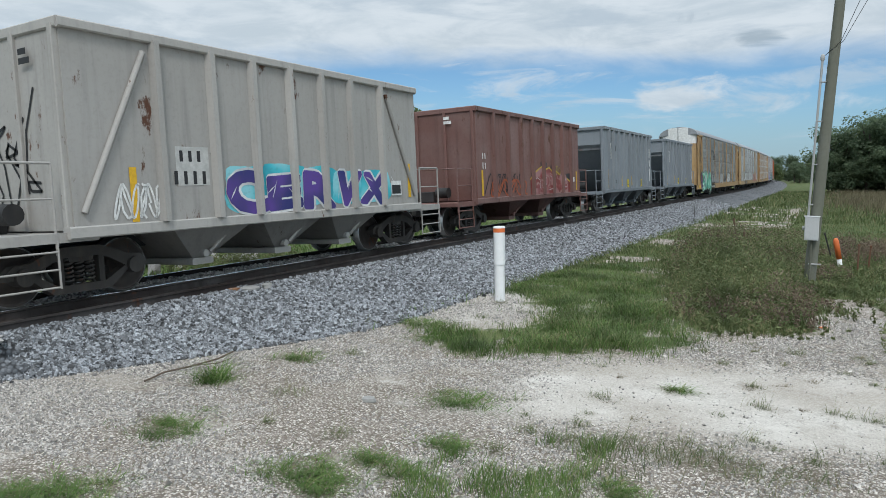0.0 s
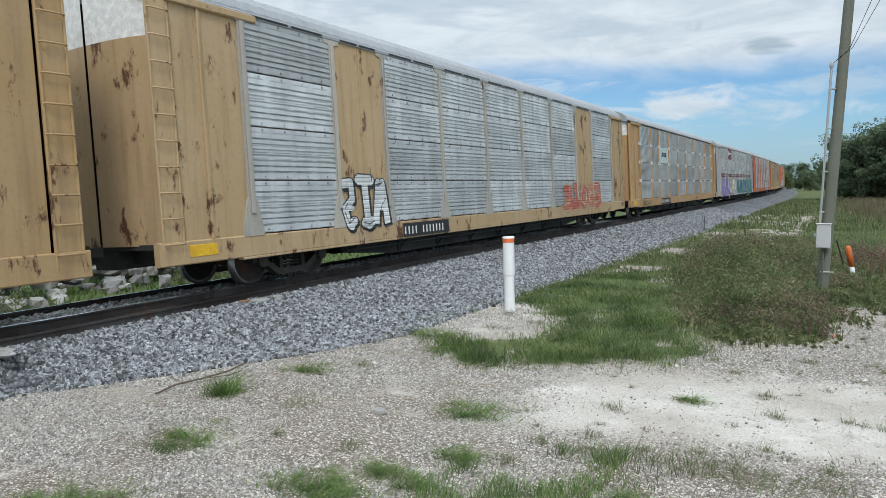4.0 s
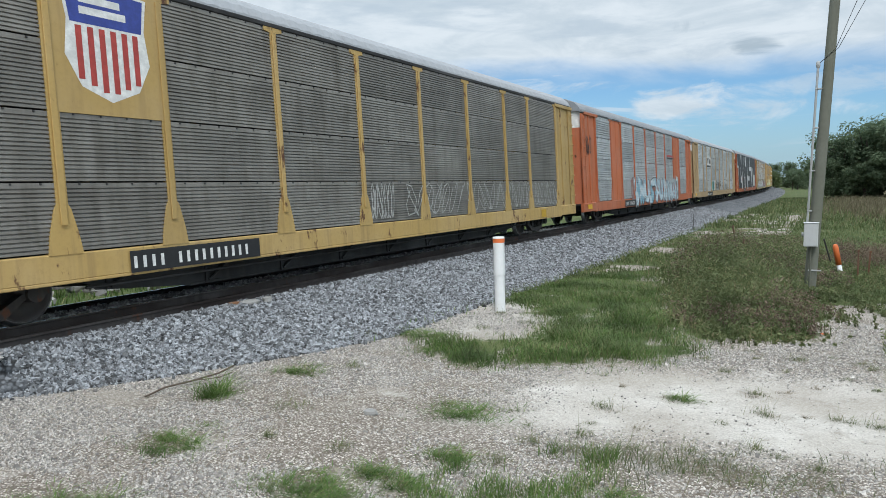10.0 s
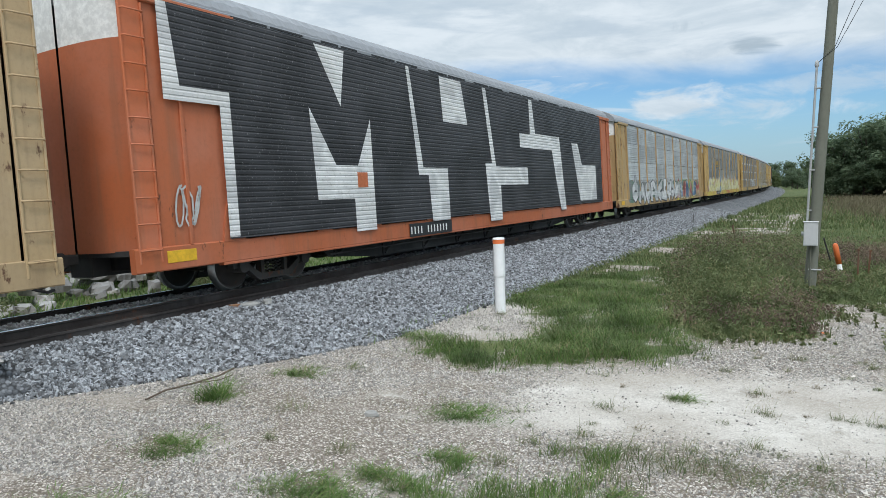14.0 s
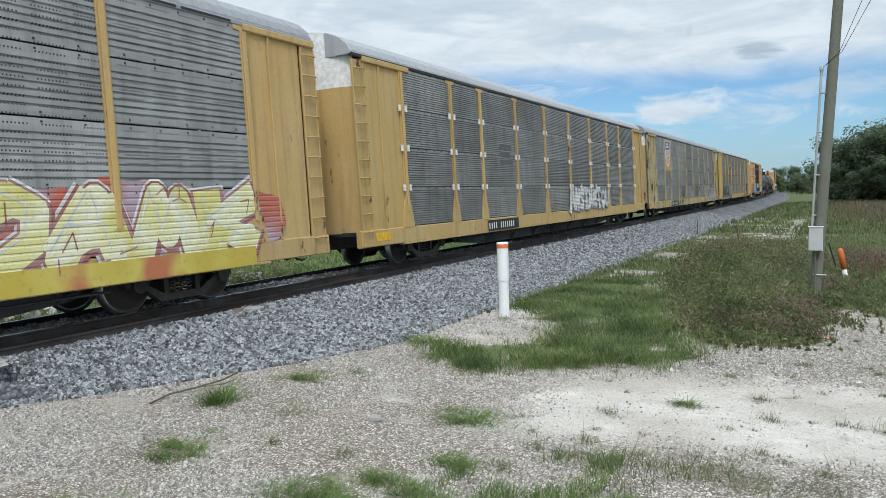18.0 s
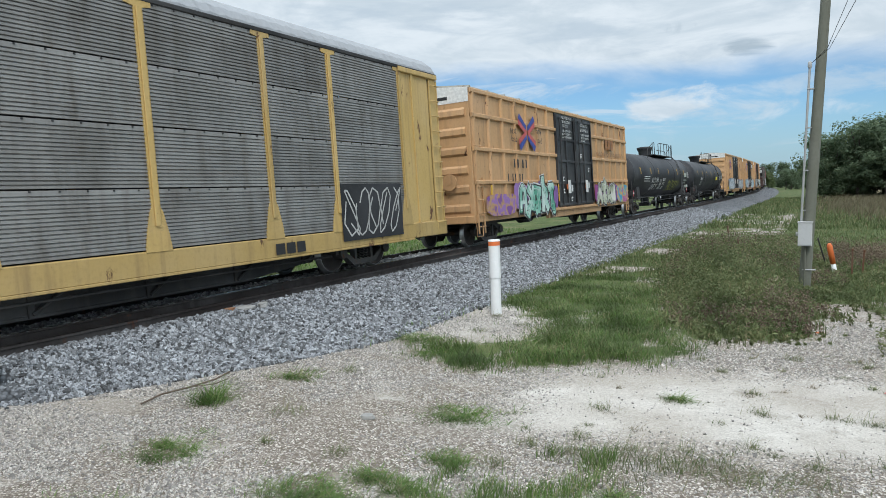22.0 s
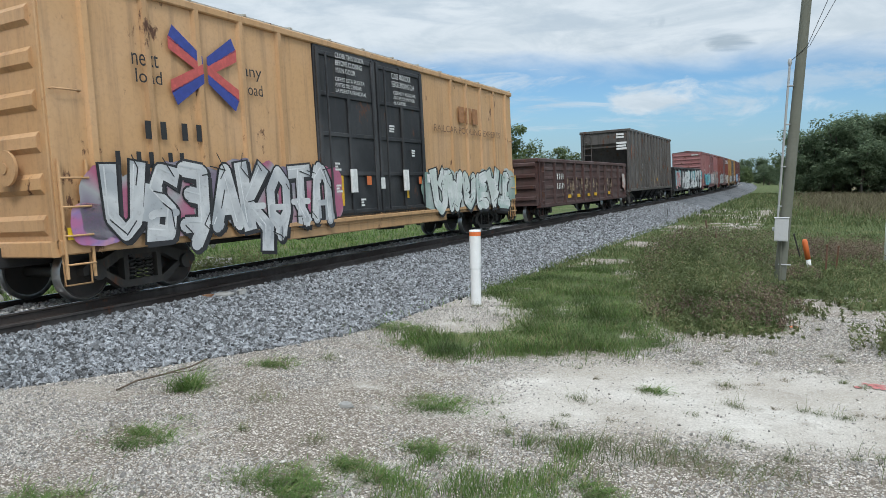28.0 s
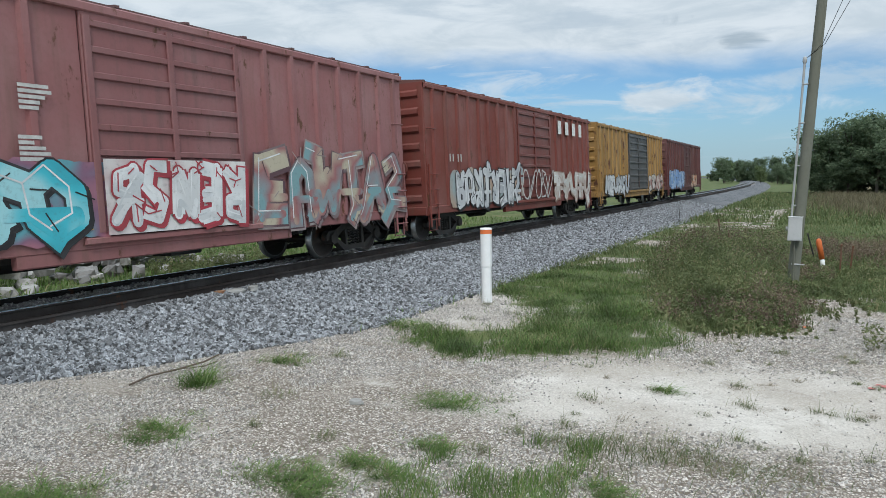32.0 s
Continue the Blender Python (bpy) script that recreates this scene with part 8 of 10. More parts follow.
# four open hoppers
HX = 1.52 + 0.024
P1 = [-3.2, -2.05, -1.05, -0.03, 0.95, 1.97, 3.15]
car, m = hopper("light grey open hopper with dark blue and cyan graffiti", 4.75, 4.0, (0.40, 0.385, 0.36), False, P1, (-2.1, 0.0, 2.1), 0.35, 0.1, True)
graffiti(car, "CERVX", -1.85, 3.3, 1.12, 1.98, spray([C_BLUE, (0.06, 0.04, 0.2), C_PURPLE]), S_WHITE, HX, S_CYAN, 3, 0.05)
shape(car, [(-2.9, 1.7), (-2.2, 1.7), (-2.2, 2.35), (-2.9, 2.35)], DULL_WHITE, HX + 0.002, "number_patch")
bars(car, -2.82, 2.1, 0.2, [[0.7, 0.7, 0.7]], INK, HX + 0.004)
bars(car, -2.95, 1.72, 0.24, [[0.6, 0.6, 0.6, 0.6]], INK, HX + 0.005)
shape(car, [(3.5, 1.36), (3.95, 1.36), (3.95, 1.72), (3.5, 1.72)], WHITE, HX + 0.02, "stencil_plate")
shape(car, [(3.53, 1.40), (3.92, 1.40), (3.92, 1.62), (3.53, 1.62)], INK, HX + 0.022, "stencil_plate")
scrawl(car, -4.1, -3.2, 1.2, 1.75, WHITE, HX + 0.01, 4, 6)
for y, z in ((-3.8, 1.15), (4.3, 1.3)):
    shape(car, [(y, z), (y + 0.13, z), (y + 0.13, z + 0.85), (y, z + 0.85)], YELLOW_TAPE, HX + 0.006, "reflector_strip")
g = Geo()
rng = random.Random(8)
for k in range(9):
    a = [(-1.3 + 0.25 * k + 0.2 * math.sin(2.1 * j + k), -1.25 + 0.45 * math.sin(k + 0.9 * j) + 0.25 * j, 0) for j in range(7)]
    for q, r in zip(a, a[1:]):
        d = Vector(r) - Vector(q)
        o = Vector((-d.y, d.x, 0)).normalized() * 0.022
        g.add([Vector(q) - o, Vector(r) - o, Vector(r) + o, Vector(q) + o], [(0, 1, 2, 3)])
tagged(part("graffiti_tag", g, INK, car, at=end_matrix(0, -4.79, 2.6)), kind="stuff")
end_marks(car, -4.85, 3.65, 0.7)
join_train(car, 10.88)

car, m = hopper("red-brown open hopper with red and yellow graffiti", 4.9, 3.85, (0.185, 0.092, 0.078), False, [-3.7, -2.55, -1.45, -0.4, 0.65, 1.7, 2.75, 3.8], (-1.4, 1.4), 0.4, 0.3)
TOP_EDGE = [(-0.6, 1.7), (-0.1, 1.95), (0.5, 2.15), (0.95, 2.05), (1.3, 2.12), (1.75, 1.95), (2.05, 2.0), (2.5, 1.85), (2.8, 1.72), (3.3, 1.7), (3.9, 1.5)]
for k, (a, b, c, d) in enumerate(((0.3, 1.3, 1.8, 2.4), (1.4, 2.2, 1.7, 2.3), (2.8, 4.2, 1.2, 1.95), (-0.6, 0.3, 1.5, 2.1))):
    shape(car, blob(random.Random(410 + k), a, b, c, d, 40, 0.5), S_BLACK, HX + 0.0015 * k, "graffiti_cloud")
RED_FILL = spray([(0.19, 0.035, 0.03), (0.25, 0.05, 0.05), (0.36, 0.18, 0.18)], 1.4)
shape(car, [(-0.6, 1.13), (3.75, 1.13)] + TOP_EDGE[::-1], RED_FILL, HX + 0.008, "painted_field")
tagged(part("graffiti_form", strokes([TOP_EDGE + [(3.75, 1.13)]], 0.03, 0, True, plain((0.55, 0.38, 0.06))), None, car, at=side_matrix(HX + 0.011, 0, 0)), kind="stuff")
piece(car, 4, -0.3, 3.4, 1.15, 1.85, RED_FILL, spray([(0.30, 0.10, 0.10), (0.36, 0.22, 0.20)]), HX + 0.012, None, 12, 0.0, None)
scrawl(car, 2.0, 2.6, 1.85, 2.2, plain((0.35, 0.26, 0.05)), HX + 0.012, 13, 3, 0.012)
scrawl(car, -4.4, -1.6, 1.25, 1.9, INK, HX + 0.01, 7, 7)
scrawl(car, -3.9, -1.0, 1.15, 1.7, plain((0.4, 0.1, 0.04)), HX + 0.012, 9, 6, 0.03)
bars(car, -4.5, 2.35, 0.2, [[0.6, 0.6], [0.6, 0.6]], WHITE, HX + 0.004)
for y in (-4.6, 4.5):
    shape(car, [(y, 1.2), (y + 0.12, 1.2), (y + 0.12, 2.0), (y, 2.0)], YELLOW_TAPE, HX + 0.006, "reflector_strip")
shape(car, [(4.1, 1.55), (4.3, 1.55), (4.3, 1.75), (4.1, 1.75)], WHITE, HX + 0.008, "stencil_plate")
end_marks(car, -5.0, 3.6, 0.5, WHITE)
join_train(car, 24.1)

P3 = [-4.2, -3.45, -2.5, -1.45, -0.35, 0.6, 1.6, 2.5, 3.5, 4.3]
for centre, seed in ((37.85, 1), (51.7, 2)):
    car, m = hopper("slate-grey open hopper with yellow stencil plates", 4.95, 4.05, (0.215, 0.24, 0.265), True, P3, (-2.5, 0.1, 2.6), 0.2, 0.0)
    bars(car, -4.02, 3.42, 0.26, [[0.62, 0.62, 0.62], [0.62, 0.62, 0.62, -0.5, 0.62, 0.62]], BLACK_PAINT, HX + 0.004)
    bars(car, 0, 0, 0.10, [[7.6]], WHITE, HX, "emblem_bar", side_matrix(HX + 0.125, -4.15, 2.6, math.pi / 2))
    bars(car, 0, 0, 0.14, [[5.2, -0.4, 2.8, -0.4, 3.6]], WHITE, HX, "emblem_bar", side_matrix(HX + 0.125, 3.95, 1.45, math.pi / 2))
    for y, z in ((-4.3, 1.2), (4.62, 1.2), (-1.85, 1.25), (0.15, 1.25), (2.75, 1.25)):
        k = 0.9 if abs(y) > 4 else 0.5
        shape(car, [(y, z), (y + 0.1, z), (y + 0.1, z + k), (y, z + k)], YELLOW_TAPE, HX + 0.006, "reflector_strip")
    for y, z in ((-1.4, 1.18), (-0.75, 1.18), (2.2, 1.18)):
        shape(car, [(y, z), (y + 0.33, z), (y + 0.33, z + 0.4), (y, z + 0.4)], plain((0.7, 0.55, 0.02)), HX + 0.008, "stencil_plate")
        stencils(car, y + 0.04, z + 0.3, HX + 0.01, INK, 4, 6, 0.04)
    shape(car, [(-1.5, 1.62), (-1.1, 1.62), (-1.1, 1.92), (-1.5, 1.92)], WHITE, HX + 0.008, "stencil_plate")
    stencils(car, -3.5, 1.5, HX + 0.004, BLACK_PAINT, 3, 12, 0.06)
    join_train(car, centre)


def rack_centre(i):
    return 59.0 + 28.57 * (i - 0.5)


# fourteen autoracks
GX = CAR_X
car = autorack("yellow-framed autorack with grey screens and green graffiti", (0.44, 0.285, 0.13), GALV_DARK, ROOF_GREY, rust=0.4)
for i in range(5):
    shape(car, [(-6.7, 3.93 - 0.1 * i), (-5.6 - 0.04 * i, 3.93 - 0.1 * i), (-5.56 - 0.04 * i, 3.99 - 0.1 * i), (-6.7, 3.99 - 0.1 * i)], BLACK_PAINT, GX, "emblem_stripe")
bars(car, -5.5, 3.62, 0.36, [[1.0, 0.9]], BLACK_PAINT, GX, "emblem_bar")
bars(car, -5.65, 3.34, 0.15, [[7.2], [8.4]], BLACK_PAINT, GX, "emblem_bar")
piece(car, 5, -11.75, -6.95, 0.45, 2.1, spray([(0.05, 0.34, 0.22), (0.16, 0.55, 0.38), (0.55, 0.74, 0.64)], 1.6), S_BLACK, GX + 0.012, spray([(0.13, 0.08, 0.22), (0.07, 0.05, 0.10), (0.2, 0.1, 0.2)]), 21, 0.06, None)
scrawl(car, -12.75, -12.05, 1.3, 2.6, INK, SIDE_X + 0.055, 27, 3, 0.02)
scrawl(car, -12.85, -11.95, 2.7, 4.4, INK, SIDE_X + 0.055, 28, 4, 0.018)
scrawl(car, -3.9, -1.95, 1.1, 1.8, DULL_WHITE, GX + 0.004, 29, 4, 0.035)
bars(car, -12.6, 1.12, 0.1, [[5.0]], INK, SIDE_X + 0.05)
piece(car, 4, -6.35, -4.3, 1.03, 1.88, spray([(0.30, 0.31, 0.30), (0.4, 0.4, 0.4)]), S_BLACK, GX, None, 24, 0.04)
piece(car, 4, -1.0, 1.0, 1.02, 1.85, spray([(0.45, 0.47, 0.47), (0.33, 0.34, 0.33)]), spray([(0.6, 0.6, 0.6), (0.5, 0.5, 0.5)]), GX, None, 25, 0.04)
graffiti(car, "LPK", 4.0, 6.4, 1.0, 1.95, S_WHITE, S_BLACK, GX, None, 26, 0.05)
scrawl(car, 2.0, 3.7, 1.2, 1.7, INK, GX + 0.01, 5, 5)
scrawl(car, 6.5, 7.6, 1.2, 1.9, INK, GX + 0.01, 6, 4, 0.03)
number_strip(car, -6.7, -4.3)
join_train(car, rack_centre(1))

car = autorack("tan-framed autorack with solid plates among grey screens", (0.46, 0.32, 0.17), GALV_PALE, ROOF_PALE, solid=(1, 7), rust=0.5, uprights=(0.45, 0.42, 0.37))
piece(car, 2, -9.0, -7.2, 0.9, 2.1, S_WHITE, S_BLACK, GX, None, 31, 0.05)
piece(car, 4, 5.0, 9.8, 0.8, 1.9, spray([(0.4, 0.08, 0.05), (0.45, 0.2, 0.1)]), spray([(0.5, 0.3, 0.2), (0.45, 0.25, 0.15)]), GX, None, 32, 0.04)
number_strip(car, -6.6, -4.3)
join_train(car, rack_centre(2))

car = autorack("yellow-framed autorack with clean galvanised screens and pale brackets", YELLOW, GALV_FINE, ROOF_PALE, fine=True, rust=0.05, brackets=True)
part("emblem_plate", Geo().bevel_box(SIDE_X, SIDE_X + 0.05, -6.95, -4.55, 3.05, 3.98, 0.01), plain((0.5, 0.58, 0.58)), car, "pale blue-grey emblem plate")
for y, u in ((-6.45, 1), (-5.15, -1)):
    shape(car, [(y, 3.25), (y + 0.04, 3.25), (y + 0.04, 3.8), (y, 3.8)], INK, SIDE_X + 0.053, "emblem_stripe")
bars(car, -6.25, 3.42, 0.28, [[1.1, 1.1, 1.1]], INK, SIDE_X + 0.054, "emblem_bar")
number_strip(car, -6.7, -4.3)
bars(car, 4.6, 0.66, 0.2, [[0.8, 0.8, 0.8]], INK, GX + 0.024)
scrawl(car, -11.2, -9.4, 0.65, 0.9, INK, GX + 0.024, 3, 7, 0.012)
join_train(car, rack_centre(3))

car = autorack("grey autorack with maroon stripes and a band of graffiti", (0.42, 0.43, 0.44), GALV_PALE, ROOF_PALE, rust=0.05)
for z in (2.34, 2.52, 2.60):
    k = 0.12 if z < 2.5 else 0.05
    for a, b in zip(POSTS, POSTS[1:]):
        shape(car, [(a + 0.1, z), (b - 0.1, z), (b - 0.1, z + k), (a + 0.1, z + k)], MAROON, GX, "painted_stripe")
part("emblem_plate", Geo().bevel_box(SIDE_X, SIDE_X + 0.05, -6.95, -4.5, 4.05, 5.0, 0.01), MAROON, car, "maroon emblem plate")
shape(car, [(-6.7 + 0.28 + 0.28 * math.cos(a * 0.5236), 4.55 + 0.26 * math.sin(a * 0.5236)) for a in range(12)], WHITE, SIDE_X + 0.053, "emblem")
bars(car, -6.0, 4.5, 0.17, [[6.0]], WHITE, SIDE_X + 0.053, "emblem_bar")
bars(car, -5.6, 4.25, 0.06, [[10]], WHITE, SIDE_X + 0.053, "emblem_bar")
piece(car, 6, -11.3, -6.1, 0.62, 2.2, spray([(0.30, 0.22, 0.55), (0.42, 0.33, 0.62), (0.2, 0.15, 0.4)]), spray([(0.05, 0.03, 0.15), (0.2, 0.05, 0.1)]), GX, spray([(0.5, 0.42, 0.15), (0.45, 0.35, 0.5), (0.4, 0.12, 0.12)]), 41, 0.055, S_WHITE)
piece(car, 3, -6.0, -2.0, 0.65, 2.2, spray([(0.62, 0.62, 0.2), (0.72, 0.72, 0.62), (0.3, 0.4, 0.5)]), spray([(0.3, 0.12, 0.3), (0.1, 0.1, 0.2)]), GX, spray([(0.3, 0.28, 0.3), (0.4, 0.2, 0.25)]), 42, 0.05)
piece(car, 5, 0.0, 7.0, 0.65, 2.1, [spray([(0.02, 0.26, 0.16), (0.05, 0.32, 0.22)]), spray([(0.05, 0.12, 0.42), (0.12, 0.24, 0.5)]), spray([(0.45, 0.3, 0.06), (0.3, 0.2, 0.05), (0.04, 0.2, 0.14)])], S_BLACK, GX, spray([(0.04, 0.22, 0.2), (0.1, 0.1, 0.25)]), 43, 0.05)
piece(car, 5, 7.2, 12.4, 0.55, 2.2, [spray([(0.02, 0.26, 0.17), (0.05, 0.30, 0.24)]), spray([(0.04, 0.15, 0.36), (0.05, 0.29, 0.36)])], S_BLACK, GX + 0.004, spray([(0.30, 0.08, 0.15), (0.03, 0.03, 0.05), (0.03, 0.07, 0.22)]), 44, 0.06, S_WHITE)
number_strip(car, -6.2, -4.1, dark=False)
join_train(car, rack_centre(4))

car = autorack("orange-framed autorack with pale screens and grey graffiti", ORANGE, GALV_PALE, ROOF_PALE, rust=0.15)
graffiti(car, "WREN", 2.1, 6.7, 0.55, 1.85, on_ribs(spray([(0.36, 0.33, 0.37), (0.50, 0.46, 0.49), (0.56, 0.52, 0.54)]), 1), on_ribs(spray([(0.05, 0.055, 0.065), (0.10, 0.10, 0.11)]), 1), GX + 0.06, None, 51, 0.045, None)
for y, z, l in ((4.6, 3.62, 2.4), (4.75, 3.45, 2.3)):
    shape(car, [(y, z), (y + l, z), (y + l, z + 0.1), (y, z + 0.1)], RED_PAINT if z > 3.5 else INK, GX, "emblem_stripe")
bars(car, 4.8, 3.66, 0.2, [[2, 2, 2, 2]], RED_PAINT, GX + 0.002, "emblem_bar")
bars(car, -6.4, 0.66, 0.2, [[0.7, 0.7, 0.7, 0.7, -0.5, 0.6, 0.6, 0.6]], INK, GX + 0.024)
join_train(car, rack_centre(5))

car = autorack("yellow-framed autorack with brown-grey screens and a shield emblem", UP_YELLOW, BROWN_FINE, ROOF_PALE, fine=True, rust=0.35)
shield(car, -9.0, -7.1, 3.0, 5.0)
number_strip(car, -8.0, -5.2)
for i, (a, b) in enumerate(((-1.4, -0.4), (0.2, 3.4), (3.6, 6.4), (6.7, 8.9), (9.1, 11.4))):
    scrawl(car, a, b, 1.1, 1.95, DULL_WHITE, GX + 0.004, 60 + i, 7, 0.014)
scrawl(car, -13.0, -12.0, 3.0, 3.6, plain((0.2, 0.06, 0.03)), SIDE_X + 0.03, 66, 6)
for y in (-10.8, 9.6):
    shape(car, [(y, 0.62), (y + 0.5, 0.62), (y + 0.5, 0.92), (y, 0.92)], plain((0.55, 0.33, 0.02)), GX + 0.024, "reflector_strip")
join_train(car, rack_centre(6))

car = autorack("orange autorack with solid orange plates and icy blue graffiti", ORANGE, GALV, ROOF_GREY, solid=(1, 7), rust=0.1)
piece(car, 5, -4.6, 2.9, 0.6, 2.15, spray([(0.40, 0.55, 0.62), (0.62, 0.7, 0.74), (0.2, 0.4, 0.5)]), S_BLACK, GX, spray([(0.3, 0.1, 0.06), (0.2, 0.2, 0.24)]), 71, 0.055, S_WHITE)
piece(car, 6, 3.0, 8.0, 0.6, 2.1, spray([(0.36, 0.52, 0.6), (0.66, 0.72, 0.75), (0.25, 0.42, 0.5)]), S_BLACK, GX + 0.004, spray([(0.3, 0.08, 0.05), (0.25, 0.06, 0.05)]), 72, 0.055, S_WHITE)
scrawl(car, -7.0, -4.8, 1.2, 1.9, DULL_WHITE, GX + 0.004, 73, 7)
scrawl(car, -13.0, -12.3, 3.2, 4.0, INK, SIDE_X + 0.03, 74, 4)
shape(car, [(4.5, 3.55), (7.0, 3.55), (7.0, 3.68), (4.5, 3.68)], RED_PAINT, GX, "emblem_stripe")
shape(car, [(4.5, 3.42), (7.0, 3.42), (7.0, 3.52), (4.5, 3.52)], INK, GX, "emblem_stripe")
number_strip(car, -6.7, -4.4)
join_train(car, rack_centre(7))

car = autorack("yellow-framed autorack with pale screens and black graffiti", (0.45, 0.32, 0.17), GALV_PALE, ROOF_PALE, rust=0.3)
part("emblem_plate", Geo().bevel_box(SIDE_X, SIDE_X + 0.045, -6.95, -4.5, 3.06, 4.04, 0.01), WHITE, car, "white emblem plate")
for i in range(5):
    shape(car, [(-6.7 - 0.0 * i, 3.88 - 0.1 * i), (-5.75 - 0.06 * i, 3.88 - 0.1 * i), (-5.7 - 0.06 * i, 3.94 - 0.1 * i), (-6.7, 3.94 - 0.1 * i)], INK, SIDE_X + 0.048, "emblem_stripe")
bars(car, -5.65, 3.45, 0.42, [[1.1, 1.0]], INK, SIDE_X + 0.048, "emblem_bar")
bars(car, -6.8, 3.13, 0.17, [[6.0, 6.6]], INK, SIDE_X + 0.048, "emblem_bar")
rng = random.Random(5)
shape(car, blob(rng, -3.75, -2.75, 0.95, 2.0, 20, 0.3), spray([(0.02, 0.12, 0.11), (0.03, 0.2, 0.17)]), GX, "graffiti_cloud")
shape(car, blob(rng, -4.3, -3.5, 1.1, 1.9, 20, 0.4), spray([(0.25, 0.42, 0.38), (0.32, 0.46, 0.43)]), GX - 0.002, "graffiti_cloud")
BRUSH = on_ribs(S_BLACK, 1)
for word, a, b, low, high in (("P", -1.35, -0.75, 1.15, 1.95), ("O", -0.65, 0.05, 1.08, 1.8), ("N", 0.1, 0.75, 1.05, 1.8), ("E", 0.85, 1.35, 1.02, 1.85), ("R", 1.5, 2.1, 1.0, 1.9), ("A", 2.7, 3.15, 1.15, 1.75), ("T", 3.15, 3.6, 1.15, 1.75), ("D", 3.6, 3.95, 1.1, 1.75), ("K", 4.0, 4.5, 1.05, 1.8)):
    lettering(car, word, a, b, low, high, BRUSH, GX + 0.004, "brush_letter", -0.006)
scrawl(car, 5.0, 6.7, 1.05, 1.6, INK, GX + 0.004, 82, 6, 0.014)
number_strip(car, -6.8, -3.9)
bars(car, 5.4, 0.66, 0.2, [[0.8, 0.8, 0.8]], plain((0.3, 0.1, 0.03)), GX + 0.024)
join_train(car, rack_centre(8))

car = autorack("orange autorack painted over in black with huge white letters", ORANGE, SOOT, ROOF_GREY, rust=0.1)
PW = on_ribs(spray([(0.58, 0.58, 0.57), (0.70, 0.70, 0.69), (0.5, 0.5, 0.5)]), 1)
PB = on_ribs(S_BLACK, 1)
PX = SIDE_X + 0.085
for pts in ([(-12.75, 5.0), (-12.75, 3.55), (-11.75, 3.55), (-11.75, 1.02), (11.9, 1.02), (11.9, 5.0)],):
    shape(car, pts[::-1], PB, PX - 0.004, "black_paint_field")
for pts in ([(-12.75, 5.0), (-12.95, 5.0), (-12.95, 3.4), (-11.75, 3.4), (-11.75, 1.05), (-11.5, 1.05), (-11.5, 3.65), (-12.6, 3.65)],
            [(-9.0, 4.95), (-8.2, 3.7), (-7.95, 4.95)], [(-9.3, 3.6), (-9.2, 1.65), (-7.9, 1.65), (-7.9, 0.9), (-7.1, 0.9), (-7.1, 3.5), (-7.7, 2.4), (-8.5, 2.4)],
            [(-5.35, 5.0), (-5.2, 5.0), (-4.75, 2.4), (-3.4, 2.4), (-3.4, 0.95), (-4.4, 0.95), (-4.5, 2.2), (-5.0, 2.2)], [(-3.6, 4.95), (-2.3, 4.95), (-2.0, 3.7), (-3.5, 3.7)],
            [(-0.85, 4.95), (-0.6, 4.95), (-0.1, 2.5), (2.6, 2.5), (2.6, 1.9), (0.2, 1.9), (0.2, 0.75), (-0.7, 0.75), (-0.9, 2.6), (-0.4, 2.6)],
            [(3.0, 4.95), (3.3, 4.95), (3.5, 3.75), (6.1, 3.75), (6.6, 0.85), (6.0, 0.85), (5.6, 1.9), (5.2, 3.2), (2.0, 3.2), (2.0, 3.7), (3.0, 3.7)],
            [(7.6, 3.6), (8.4, 3.6), (8.9, 2.7), (10.9, 2.7), (10.9, 1.15), (8.5, 1.15)]):
    shape(car, pts[::-1], PW, PX, "painted_letter")
shape(car, [(-7.75, 1.9), (-7.35, 1.9), (-7.35, 2.25), (-7.75, 2.25)], plain((0.5, 0.14, 0.05)), PX + 0.003, "painted_shape")
scrawl(car, -12.85, -12.3, 1.3, 2.0, DULL_WHITE, SIDE_X + 0.03, 91, 3)
number_strip(car, -5.6, -3.3)
join_train(car, rack_centre(9))

car = autorack("yellow-framed autorack with bright screens and red and blue block letters", (0.48, 0.32, 0.14), GALV_PALE, ROOF_GREY, rust=0.35)
BL = [spray([(0.22, 0.03, 0.03), (0.36, 0.06, 0.05), (0.5, 0.3, 0.25)]), spray([(0.03, 0.07, 0.16), (0.07, 0.16, 0.3), (0.3, 0.4, 0.5)])]
piece(car, 3, 2.0, 6.6, 0.7, 2.0, BL, spray([(0.55, 0.5, 0.3), (0.62, 0.58, 0.4)]), GX, spray([(0.03, 0.2, 0.09), (0.08, 0.3, 0.14), (0.4, 0.38, 0.12)]), 101, 0.07, S_BLACK, 0.04)
graffiti(car, "ASH", 6.7, 11.5, 0.65, 2.0, [BL[0], BL[1], BL[0]], spray([(0.55, 0.5, 0.3), (0.62, 0.58, 0.4)]), GX + 0.02, spray([(0.03, 0.2, 0.09), (0.08, 0.3, 0.14), (0.4, 0.38, 0.12)]), 104, 0.07, S_BLACK, 0.04)
piece(car, 7, -10.9, 3.0, 0.7, 2.0, spray([(0.55, 0.56, 0.56), (0.4, 0.42, 0.42), (0.68, 0.68, 0.68)]), S_BLACK, GX, spray([(0.1, 0.2, 0.14), (0.2, 0.2, 0.2)]), 102, 0.055)
for y in (2.0, 7.8):
    shape(car, [(y, 0.6), (y + 0.6, 0.6), (y + 0.6, 0.74), (y, 0.74)], plain((0.7, 0.6, 0.02)), GX + 0.024, "reflector_strip")
